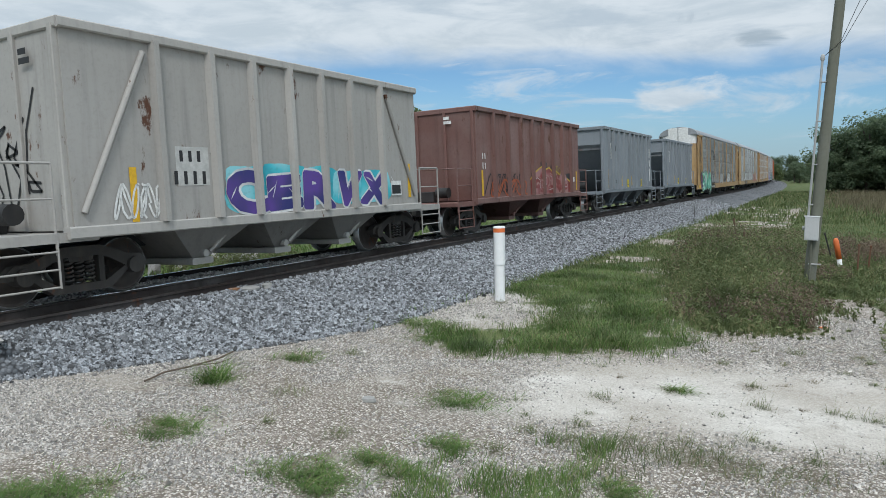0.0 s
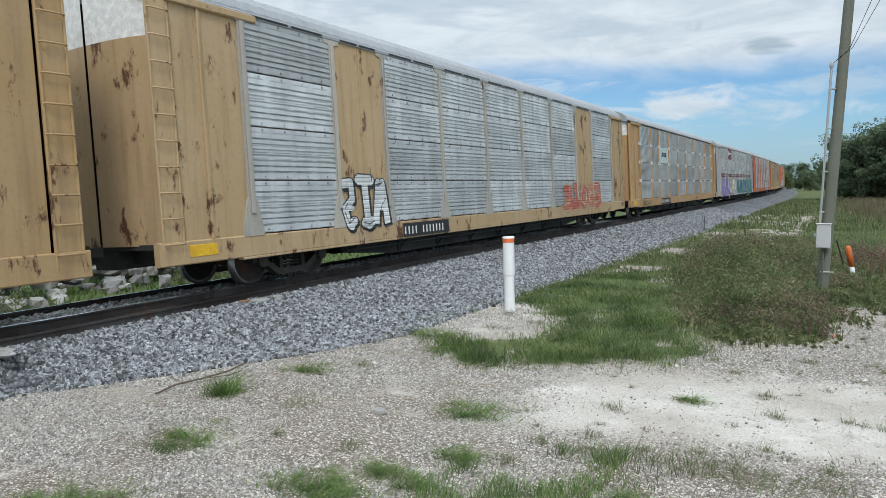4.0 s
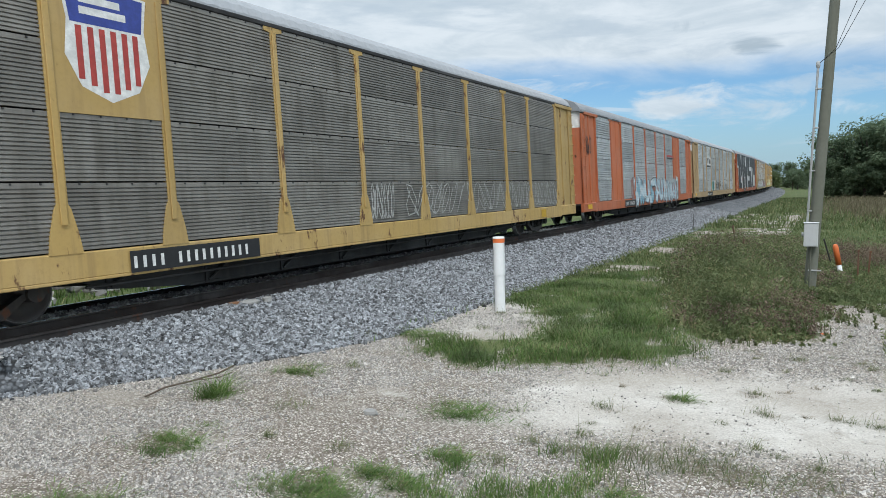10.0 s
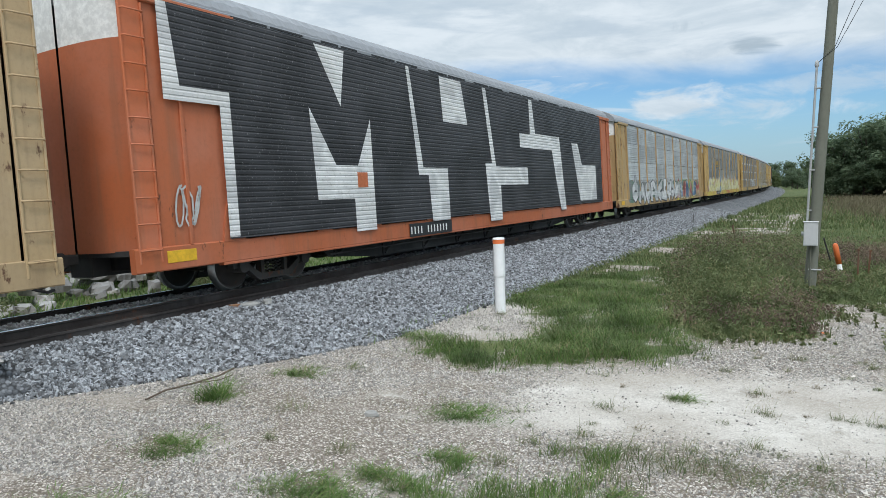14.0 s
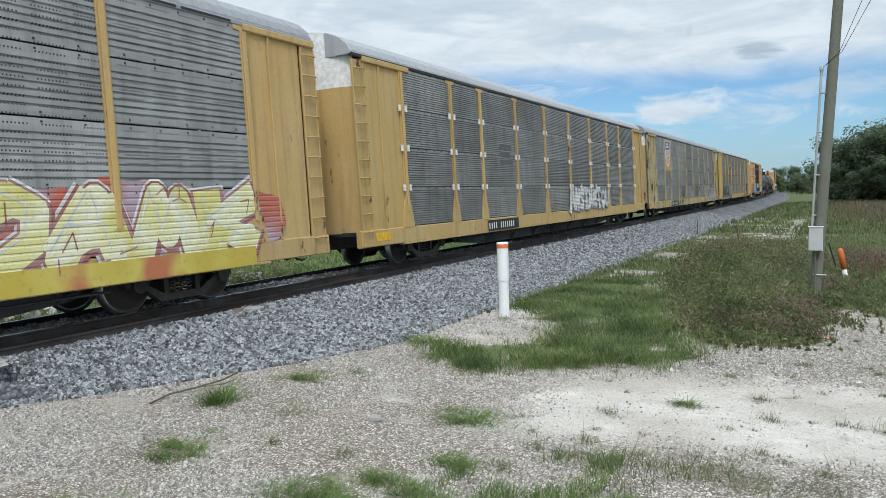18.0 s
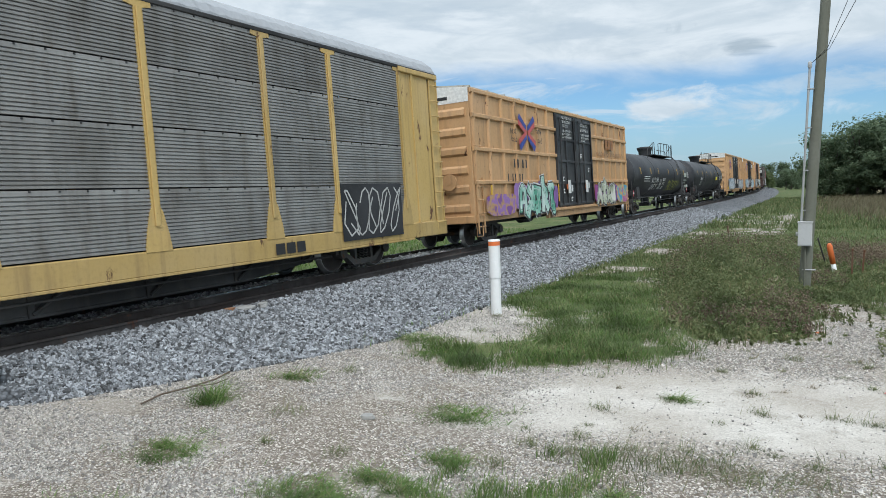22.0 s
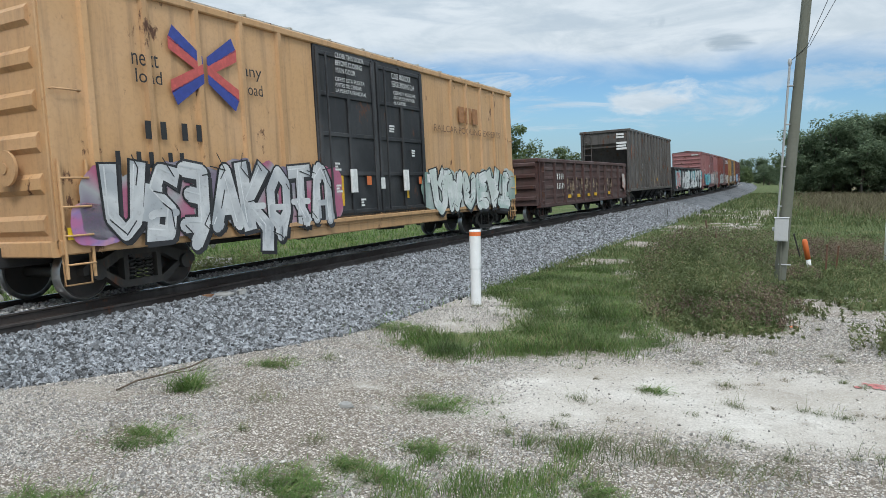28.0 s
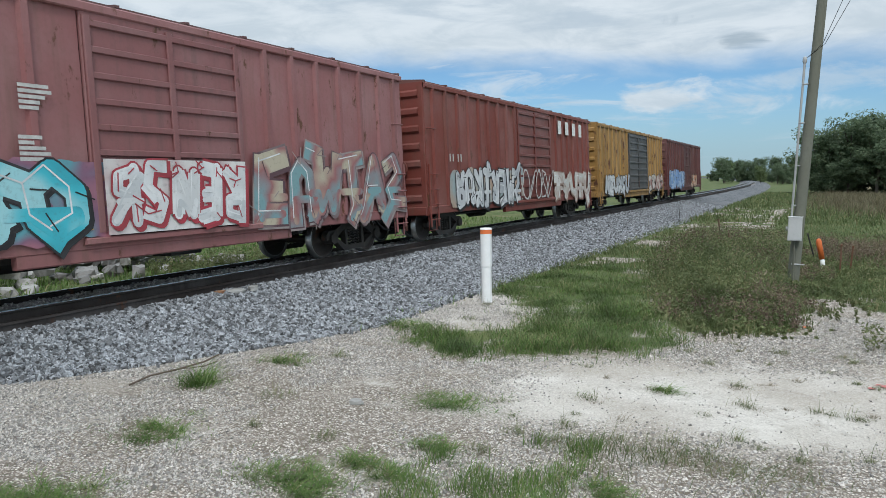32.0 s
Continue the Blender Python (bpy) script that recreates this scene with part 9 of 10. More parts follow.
join_train(car, rack_centre(10))

car = autorack("yellow-framed autorack with patchy grey screens and pale yellow graffiti", (0.54, 0.36, 0.14), GALV_DARK, ROOF_GREY, rust=0.2)
part("emblem_plate", Geo().bevel_box(SIDE_X, SIDE_X + 0.04, -6.85, -4.6, 3.08, 3.95, 0.01), plain((0.14, 0.14, 0.14)), car, "grey emblem plate")
bars(car, -6.6, 3.42, 0.36, [[1.3, 1.3, 1.3]], plain((0.45, 0.28, 0.05)), SIDE_X + 0.043, "emblem_bar")
bars(car, -6.6, 3.25, 0.08, [[20]], plain((0.45, 0.28, 0.05)), SIDE_X + 0.043, "emblem_bar")
SY = spray([(0.66, 0.62, 0.28), (0.72, 0.70, 0.52), (0.6, 0.55, 0.2)])
piece(car, 6, -11.6, -4.4, 0.78, 2.1, SY, spray([(0.35, 0.28, 0.4), (0.3, 0.12, 0.06)]), GX, spray([(0.5, 0.18, 0.08), (0.45, 0.36, 0.5), (0.6, 0.5, 0.12)]), 111, 0.055, S_WHITE)
piece(car, 7, -3.6, 4.6, 0.8, 2.1, SY, spray([(0.32, 0.12, 0.08), (0.4, 0.3, 0.3)]), GX, spray([(0.45, 0.15, 0.1), (0.5, 0.4, 0.1)]), 112, 0.055, S_WHITE)
piece(car, 4, 5.0, 11.6, 0.8, 2.1, SY, spray([(0.3, 0.1, 0.08), (0.35, 0.2, 0.2)]), GX, spray([(0.45, 0.12, 0.08), (0.4, 0.3, 0.35)]), 113, 0.06, S_WHITE)
BLUE_DAUB = on_ribs(spray([(0.08, 0.15, 0.28), (0.15, 0.27, 0.42), (0.2, 0.33, 0.46)], 2.0), 1)
for k, (a, b, c, d, mat) in enumerate(((-4.6, -3.55, 0.72, 1.45, BLUE_DAUB), (-4.4, -3.75, 1.3, 1.95, on_ribs(S_BLACK, 1)), (-4.28, -3.85, 1.42, 1.78, on_ribs(spray([(0.38, 0.30, 0.16), (0.46, 0.38, 0.2)]), 1)), (-4.25, -3.75, 1.85, 2.42, BLUE_DAUB), (-4.5, -3.6, 1.82, 1.98, BLUE_DAUB))):
    shape(car, blob(random.Random(900 + k), a, b, c, d, 40, 0.2), mat, GX + 0.024 + 0.002 * k, "graffiti_cloud")
shape(car, [(-13.4, 0.58), (11.5, 0.58), (11.5, 0.93), (-13.4, 0.93)], spray([(0.5, 0.38, 0.06), (0.55, 0.46, 0.1), (0.45, 0.15, 0.07)], 0.9), GX + 0.022, "painted_band")
number_strip(car, -7.0, -4.6, x=GX + 0.026)
bars(car, -12.9, 2.62, 0.16, [[0.7, -0.3, 0.6, 0.6, 0.6, 0.6, 0.6]], INK, SIDE_X + 0.02)
join_train(car, rack_centre(11))

car = autorack("yellow-framed autorack with dark screens and white graffiti", (0.52, 0.35, 0.13), GREY_FINE, ROOF_PALE, fine=True, rust=0.15, brackets=True)
piece(car, 7, 0.8, 6.4, 0.95, 1.92, spray([(0.60, 0.60, 0.58), (0.70, 0.70, 0.68), (0.48, 0.48, 0.47)]), spray([(0.16, 0.16, 0.16), (0.3, 0.3, 0.3)]), GX + 0.02, None, 121, 0.035)
bars(car, -5.8, 3.2, 0.16, [[6], [5], [6.5]], plain((0.10, 0.10, 0.10)), GX, "emblem_bar")
number_strip(car, -7.0, -4.6)
join_train(car, rack_centre(12))

car = autorack("faded yellow autorack with grimy screens and a shield emblem", (0.43, 0.355, 0.19), perforated((0.37, 0.365, 0.355), False, (0.11, 0.09, 0.07), 0.55), ROOF_GREY, fine=True, rust=0.75)
shield(car, -8.95, -7.1, 2.95, 4.98)
number_strip(car, -7.3, -4.9)
piece(car, 3, 9.0, 11.9, 0.75, 1.85, spray([(0.55, 0.53, 0.53), (0.36, 0.33, 0.38), (0.42, 0.42, 0.40)], 3.0), spray([(0.20, 0.17, 0.24), (0.12, 0.11, 0.13)]), GX, None, 131, 0.05)
for i, (a, b) in enumerate(((-3.6, -2.2), (-1.0, 0.4), (2.0, 3.4), (6.0, 8.0), (8.9, 10.4))):
    scrawl(car, a, b, 1.1, 1.9, DULL_WHITE if i % 2 else INK, GX + 0.004, 130 + i, 5, 0.013)
for y in (-10.0, -8.3, -3.0, 1.0, 6.0):
    shape(car, [(y, 0.68), (y + 0.5, 0.68), (y + 0.5, 0.84), (y, 0.84)], plain((0.5, 0.3, 0.02)), GX + 0.024, "reflector_strip")
join_train(car, rack_centre(13))

car = autorack("yellow autorack with grey screens and a dark looping tag", (0.54, 0.37, 0.13), GREY_FINE, ROOF_PALE, fine=True, rust=0.2)
part("emblem_plate", Geo().bevel_box(SIDE_X, SIDE_X + 0.05, -6.95, -4.5, 3.05, 4.0, 0.01), paint(UP_YELLOW, (0.16, 0.10, 0.06), 0.3, 0.5, 0.1), car, "yellow emblem plate")
bars(car, -6.4, 3.45, 0.36, [[1.3, 1.3, 1.3]], INK, SIDE_X + 0.053, "emblem_bar")
bars(car, -6.4, 3.2, 0.12, [[13]], INK, SIDE_X + 0.053, "emblem_bar")
piece(car, 4, -11.2, -7.3, 0.68, 1.95, S_BLACK, spray([(0.5, 0.5, 0.5), (0.62, 0.62, 0.62)]), GX + 0.03, S_BLACK, 141, 0.05)
shape(car, [(8.75, 0.75), (11.3, 0.75), (11.3, 2.05), (8.75, 2.05)], S_BLACK, GX + 0.03, "graffiti_cloud")
scrawl(car, 8.9, 11.2, 0.85, 1.95, DULL_WHITE, GX + 0.036, 142, 5, 0.02)
scrawl(car, -6.4, -5.2, 1.1, 1.7, DULL_WHITE, GX + 0.004, 143, 4, 0.012)
bars(car, 6.55, 0.66, 0.22, [[1.2, 1.2, 1.2]], INK, GX + 0.024, "emblem_bar")
number_strip(car, -7.3, -4.8)
join_train(car, rack_centre(14))

# yellow boxcars and tank cars
BX = 1.522
BP = [-9.4, -8.3, -7.2, -6.1, -5.0, -3.9, -2.8, 4.0, 5.1, 6.2, 7.3, 8.4, 9.4]


def slide_paint(car, dy):
    """Moves lettering and graffiti along a car."""
    for ob in car.children:
        if ob.name.split(".")[0] in ("lettering", "marking", "emblem_bar", "painted_shape", "painted_ribbon", "graffiti_letter", "graffiti_form", "graffiti_cloud", "graffiti_stroke"):
            ob.matrix_basis = Matrix.Translation((0, dy, 0)) @ ob.matrix_basis


def load_car(seed, grid, logo, door=(-1.9, 3.0), half=9.55, dy=0.0):
    car = boxcar("yellow boxcar with black plug doors and graffiti along its foot", half, 4.98, BOX_YELLOW, (door[0] + dy, door[1] + dy), (0.022, 0.023, 0.026), [p for p in BP if abs(p) < half - 0.1 and not door[0] + dy - 0.2 < p < door[1] + dy + 0.2], grid=grid, rust=0.12, end_ribs=6, end_top=WHITE)
    x = BX + (0.09 if grid else 0.065)
    cross_mark(car, -5.9, -4.3, 3.2, 4.45, x)
    for t, y, z in (("next", -6.65, 3.72), ("load", -6.6, 3.45), ("any", -4.15, 3.78), ("road", -4.15, 3.5)):
        lettering(car, t, y, y + 0.52, z, z + 0.22, INK, x)
    bars(car, -6.5, 2.55, 0.32, [[0.75, 0.75, -0.2, 0.8, 0.75]], INK, x)
    bars(car, -7.1, 2.08, 0.28, [[0.65, -0.3, 0.65, 0.65, -0.3, 0.65, 0.65]], INK, x)
    d0, d1 = door
    w = (d1 - d0) / 2
    dx = 1.5 + 0.125
    lettering(car, "CLOSE THIS DOOR\nBEFORE CLOSING\nMAIN DOOR", d0 + w * 0.3, d0 + w * 0.78, 4.3, 4.75, WHITE, dx)
    lettering(car, "CIERRE ESTA PUERTA\nANTES DE CERRAR\nLA PUERTA PRINCIPAL", d0 + w * 0.28, d0 + w * 0.8, 3.85, 4.2, WHITE, dx)
    lettering(car, "CLOSE AND LOCK\nBEFORE MOVING CAR", d0 + w * 1.3, d0 + w * 1.78, 4.25, 4.6, WHITE, dx)
    lettering(car, "CIERRE Y ASEGURE\nANTES DE MOVER\nEL CARRO", d0 + w * 1.32, d0 + w * 1.8, 3.8, 4.15, WHITE, dx)
    for y, z in ((d0 + w * 0.2, 2.2), (d0 + w * 0.2, 1.7), (d0 + w * 1.2, 3.2), (d0 + w * 1.65, 2.6), (d0 + w * 0.6, 1.35)):
        stencils(car, y, z, dx, WHITE, 3, 6, 0.045)
    for y, z, p, q, mat in ((d0 + w * 0.36, 1.72, 0.2, 0.22, ORANGE_TAG), (d0 + w * 1.42, 1.72, 0.16, 0.2, ORANGE_TAG), (d0 + w * 1.14, 1.35, 0.11, 0.62, YELLOW_TAPE), (d0 + w * 0.62, 1.62, 0.2, 0.28, WHITE), (d0 + w * 1.62, 1.75, 0.18, 0.24, WHITE)):
        shape(car, [(y, z), (y + p, z), (y + p, z + q), (y, z + q)], mat, dx + 0.006, "door_label")
    for y in (-8.6, d0 - 0.2, d1 + 0.3, 8.9):
        shape(car, [(y, 1.25), (y + 0.13, 1.25), (y + 0.13, 1.95), (y, 1.95)], YELLOW_TAPE, x + 0.02, "reflector_strip")
    shape(car, [(-8.9, 1.02), (-8.0, 1.02), (-8.0, 1.2), (-8.9, 1.2)], plain((0.75, 0.5, 0.01)), x + 0.022, "caution_plate")
    if logo:
        lettering(car, "Railcar Pooling", 4.2, 7.6, 3.2, 3.62, INK, x)
        lettering(car, "Experts", 5.1, 6.9, 2.72, 3.05, INK, x)
        shape(car, [(4.5, 3.75), (7.3, 3.75), (7.3, 4.5), (4.5, 4.5)], INK, x, "emblem_plate")
        bars(car, 4.75, 3.88, 0.46, [[1.3, 1.3, 1.5]], WHITE, x + 0.003, "emblem_bar")
    else:
        lettering(car, "RAILCAR POOLING EXPERTS", 3.6, 8.6, 3.25, 3.45, plain((0.22, 0.12, 0.06)), x)
        bars(car, 5.3, 3.6, 0.5, [[0.8, 0.8, 0.8]], plain((0.36, 0.16, 0.06)), x, "emblem_bar")
    bars(car, 0, 0, 0.10, [[3.0, 3.6]], INK, 0, "marking", end_matrix(0.1, -9.605, 4.68))
    return car, x + 0.03


car, x = load_car(1, (2.05, 3.1, 4.15), False)
piece(car, 4, -6.3, -2.6, 0.9, 1.95, spray([(0.10, 0.36, 0.25), (0.35, 0.6, 0.5), (0.6, 0.72, 0.66)]), S_BLACK, x, spray([(0.30, 0.16, 0.42), (0.22, 0.1, 0.32), (0.05, 0.05, 0.05)]), 151, 0.06, S_WHITE)
piece(car, 3, 3.4, 6.6, 0.95, 1.9, spray([(0.55, 0.58, 0.45), (0.3, 0.34, 0.2), (0.7, 0.7, 0.62)]), S_BLACK, x, spray([(0.28, 0.05, 0.22), (0.18, 0.06, 0.26)]), 152, 0.05, S_WHITE)
shape(car, blob(random.Random(3), 6.7, 9.3, 0.9, 1.9), spray([(0.05, 0.3, 0.5), (0.6, 0.45, 0.05), (0.4, 0.1, 0.3)], 3.0), x + 0.005, "graffiti_cloud")
shape(car, blob(random.Random(4), -9.2, -6.4, 0.9, 1.7), spray([(0.30, 0.16, 0.42), (0.5, 0.3, 0.1), (0.2, 0.08, 0.3)], 3.0), x + 0.005, "graffiti_cloud")
join_train(car, 469.95)

car = tank_car("long black tank car with white chalk-like graffiti", 9.7, (-7.4, -4.6, -2.25, 1.15, 4.5, 7.3))


def on_tank(text, y0, y1, z0, z1, mat, bold=0.012):
    """Hand lettering bent round the tank's shell."""
    me = glyphs(text, bold)
    co, a0, a1, b0, b1 = bounds(me)
    u = y0 + (co[:, 0] - a0) / (a1 - a0) * (y1 - y0)
    v = z0 + (co[:, 1] - b0) / (b1 - b0) * (z1 - z0) - 2.45
    co[:, 0], co[:, 1], co[:, 2] = np.sqrt(np.maximum(0.01, 1.442 ** 2 - v ** 2)), u, v + 2.45
    me.vertices.foreach_set("co", co.ravel())
    me.materials.clear()
    me.materials.append(mat)
    return me


def tank_tag(y0, y1, z0, z1, n, mat, r, seed):
    """A hand tag of strokes that spell nothing, bent round the tank's shell."""
    rng = random.Random(seed)
    w, paths = (y1 - y0) / n, []
    for i in range(n):
        mx, mz = rng.choice((-1, 1)), rng.choice((-1, 1))
        for path in rng.choice(FORMS):
            fine = [Vector(a).lerp(Vector(b), k / 4) for a, b in zip(path, path[1:]) for k in range(4)] + [Vector(path[-1])]
            paths.append([(y0 + w * (i + 0.5) + 0.8 * w * mx * u, (z0 + z1) / 2 + (z1 - z0) * mz * v) for u, v in fine])
    me = strokes(paths, r, 0.0, True, mat)
    for v in me.vertices:
        d = v.co.y - 2.45
        v.co = (math.sqrt(max(0.01, 1.44 ** 2 - d * d)) + v.co.z, v.co.x, v.co.y)
    return me


CHALK = plain((0.55, 0.55, 0.53), 0.7)
tagged(part("graffiti_form", tank_tag(1.3, 5.2, 1.4, 2.05, 7, plain((0.40, 0.40, 0.08), 0.7), 0.035, 61), None, car), kind="stuff")
for y, z, p, q in ((7.35, 2.32, 0.95, 0.30), (8.05, 1.5, 0.4, 0.22)):
    part("stencil_plate", Geo().bevel_box(1.30, 1.449, y, y + p, z, z + q, 0.006), plain((0.42, 0.46, 0.42)), car, "pale stencil plate")
for k in range(6):
    part("marking", on_tank("-------", 8.65, 9.2, 2.66 - 0.08 * k, 2.70 - 0.08 * k, DULL_WHITE, 0.05), None, car)
for t, a, b, c, d, mt in (("SHUTDOWN", -4.2, -2.1, 1.93, 2.26, CHALK), ("LINE \"5\"", -4.1, -2.2, 1.5, 1.85, CHALK), ("PIPELINE", -0.8, 0.0, 2.02, 2.22, CHALK), ("PROTEST", -0.75, 0.0, 1.76, 1.94, CHALK), ("2020", -0.7, -0.1, 1.5, 1.68, CHALK),
                          ("SHK", -1.75, -1.0, 1.5, 2.15, CHALK)):
    part("graffiti_letters", on_tank(t, a, b, c, d, mt), None, car)
for t, a, b, c, d in (("LIQUEFIED PETROLEUM GAS", 7.1, 8.55, 2.0, 2.12), ("NON-ODORIZED", 7.1, 8.3, 1.82, 1.95)):
    part("lettering", on_tank(t, a, b, c, d, WHITE), None, car)
for k in range(3):
    part("marking", on_tank("-----", -6.5 + 0.0 * k, -4.9, 2.3 - 0.14 * k, 2.34 - 0.14 * k, WHITE, 0.05), None, car)
join_train(car, 490.92)

car = tank_car("long black tank car with yellow reflective strips", 9.8, (-7.3, -4.55, -1.85, 0.8, 3.4, 6.15, 8.75))
for y in range(6):
    part("marking", on_tank("I", -5.75 + 0.19 * y, -5.63 + 0.19 * y, 2.05, 2.3, WHITE, 0.05), None, car)
part("marking", on_tank("-------", -5.6, -4.9, 1.86, 1.93, WHITE, 0.05), None, car)
part("marking", on_tank("-------", -5.6, -4.9, 1.68, 1.75, WHITE, 0.05), None, car)
part("lettering", on_tank("NON-ODORIZED", 6.3, 7.6, 2.28, 2.42, WHITE), None, car)
part("lettering", on_tank("LIQUEFIED PETROLEUM GAS", 6.3, 7.6, 2.08, 2.18, WHITE), None, car)
part("caution_plate", Geo().bevel_box(1.36, 1.445, 4.1, 4.9, 2.05, 2.4, 0.01), plain((0.7, 0.6, 0.03)), car, "yellow caution plate")
for k in range(4):
    part("marking", on_tank("------", 8.0, 8.9, 2.45 - 0.1 * k, 2.5 - 0.1 * k, WHITE, 0.05), None, car)
part("graffiti_letters", on_tank("RWYA", -4.0, -2.85, 1.65, 2.15, plain((0.06, 0.06, 0.065)), 0.05), None, car)
join_train(car, 512.6)

car, x = load_car(2, False, False)
piece(car, 5, -7.4, -2.1, 0.9, 2.2, spray([(0.5, 0.55, 0.6), (0.65, 0.68, 0.7), (0.4, 0.5, 0.6)]), S_BLACK, x, spray([(0.5, 0.5, 0.5), (0.35, 0.42, 0.5)]), 161, 0.055)
piece(car, 4, 3.2, 9.0, 0.9, 2.1, S_SILVER, S_BLACK, x, spray([(0.2, 0.18, 0.3), (0.4, 0.4, 0.42)]), 162, 0.055)
join_train(car, 533.65)
car, x = load_car(3, False, True)
piece(car, 4, -7.6, -2.1, 0.9, 2.1, spray([(0.3, 0.5, 0.62), (0.6, 0.7, 0.74), (0.5, 0.3, 0.3)]), S_BLACK, x, spray([(0.15, 0.25, 0.4), (0.4, 0.45, 0.5)]), 171, 0.055)
piece(car, 5, 2.0, 8.0, 0.85, 2.05, spray([(0.25, 0.5, 0.7), (0.6, 0.72, 0.7), (0.68, 0.72, 0.6)]), spray([(0.3, 0.05, 0.06), (0.4, 0.1, 0.12)]), x, spray([(0.1, 0.36, 0.5), (0.2, 0.45, 0.6), (0.6, 0.35, 0.35)]), 172, 0.055, S_WHITE)
for y in (2.2, 3.4, 4.8, 7.1):
    shape(car, [(y, 1.9), (y + 0.5, 1.9), (y + 0.4, 2.6), (y + 0.1, 2.5)], S_CYAN, x - 0.02, "graffiti_cloud")
join_train(car, 555.15)
car, x = load_car(4, False, False, half=8.98, dy=-0.88)
piece(car, 6, -7.4, -1.6, 0.85, 2.2, S_SILVER, S_BLACK, x, spray([(0.2, 0.16, 0.22), (0.35, 0.35, 0.36), (0.4, 0.12, 0.2)]), 181, 0.06)
piece(car, 5, 3.2, 9.2, 0.85, 2.15, spray([(0.55, 0.6, 0.56), (0.7, 0.72, 0.7), (0.4, 0.5, 0.46)]), S_BLACK, x, spray([(0.45, 0.48, 0.46), (0.2, 0.3, 0.26)]), 182, 0.055)
shape(car, blob(random.Random(6), -8.0, -7.0, 0.85, 1.6), spray([(0.45, 0.15, 0.3), (0.3, 0.2, 0.4), (0.6, 0.3, 0.35)], 2.5), x, "graffiti_cloud")
slide_paint(car, -0.88)
join_train(car, 576.83)

# gondolas, black hopper, red boxcars
GP = [-7.4, -5.9, -4.4, -2.9, -1.45, 0.0, 1.45, 2.9, 4.4, 5.9, 7.4]
car = gondola("rust-brown gondola with dents and pale scrapes", 7.95, 2.62, (0.070, 0.031, 0.027), GP, 0.75, 0.3)
bars(car, -5.55, 1.78, 0.28, [[0.75, 0.75, 0.75, 0.75], [0.6, 0.6, 0.6, 0.6, 0.6, 0.6]], WHITE, 1.46 + 0.06)
shape(car, blob(random.Random(2), 6.6, 7.6, 0.95, 2.2, 24, 0.5), spray([(0.3, 0.16, 0.13), (0.5, 0.45, 0.42)], 4), 1.46 + 0.135, "graffiti_cloud")
for i, y in enumerate((-4.0, -2.5, -0.7, 0.6, 3.5)):
    shape(car, [(y, 0.92), (y + 0.5, 0.92), (y + 0.5, 1.08), (y, 1.08)], YELLOW_TAPE, 1.46 + 0.06, "reflector_strip")
    for k in range(7):
        a = y - 0.9 + 0.3 * k
        shape(car, blob(random.Random(190 + 9 * i + k), a, a + 0.16 + 0.14 * (k % 3), 0.9 + 0.12 * (k % 4), 1.5 + 0.25 * (k % 3), 22, 0.8), spray([(0.22, 0.14, 0.08), (0.34, 0.26, 0.17), (0.06, 0.035, 0.03), (0.10, 0.05, 0.04)], 6), 1.46 + 0.064 + 0.001 * k, "scraped_paint")
join_train(car, 596.65)

car, m = hopper("sooty black open hopper with pale stains and white stencils", 7.7, 4.78, (0.105, 0.093, 0.085), True, [-7.0, -5.9, -4.8, -3.7, -2.6, -1.5, -0.4, 0.7, 1.8, 2.9, 4.0, 5.1, 6.2, 7.1], (-2.7, -0.9, 0.9, 2.7), 0.95, 0.4, False, 0.9, 1.75, 0.34, BLACK_STEEL)
for y, z, w, h in ((-3.9, 2.42, 0.42, 0.32), (-3.85, 1.92, 0.52, 0.3), (-2.55, 2.4, 0.36, 0.3), (-2.5, 1.92, 0.45, 0.28), (4.1, 1.5, 0.3, 0.35)):
    shape(car, [(y, z), (y + w, z), (y + w, z + h), (y, z + h)], WHITE, HX + 0.004, "stencil_plate")
    bars(car, y + 0.05, z + h * 0.2, h * 0.6, [[0.75] * (2 if w < 0.44 else 3)], INK, HX + 0.006)
for y in (-4.6, -2.5, -0.6, 1.2, 5.0):
    shape(car, [(y, 1.55), (y + 0.42, 1.55), (y + 0.42, 1.75), (y, 1.75)], plain((0.6, 0.35, 0.02)), HX + 0.005, "reflector_strip")
shape(car, [(-0.2, 1.2), (0.5, 1.2), (0.35, 2.2), (0.1, 2.9), (-0.1, 2.0)], spray([(0.30, 0.26, 0.18), (0.16, 0.14, 0.1)]), HX + 0.003, "spill_stain")
shape(car, [(0.9, 1.2), (1.3, 1.2), (1.2, 2.7), (1.0, 3.1)], spray([(0.24, 0.2, 0.14), (0.1, 0.09, 0.08)]), HX + 0.003, "spill_stain")
shape(car, blob(random.Random(7), -7.4, -6.2, 2.9, 4.1, 20, 0.4), spray([(0.35, 0.12, 0.06), (0.2, 0.08, 0.05)]), HX + 0.003, "graffiti_cloud")
bars(car, 0, 0, 0.12, [[4], [4], [-0.1], [6], [5], [6]], WHITE, 0, "marking", end_matrix(0.75, -7.74, 4.5))
join_train(car, 613.5)

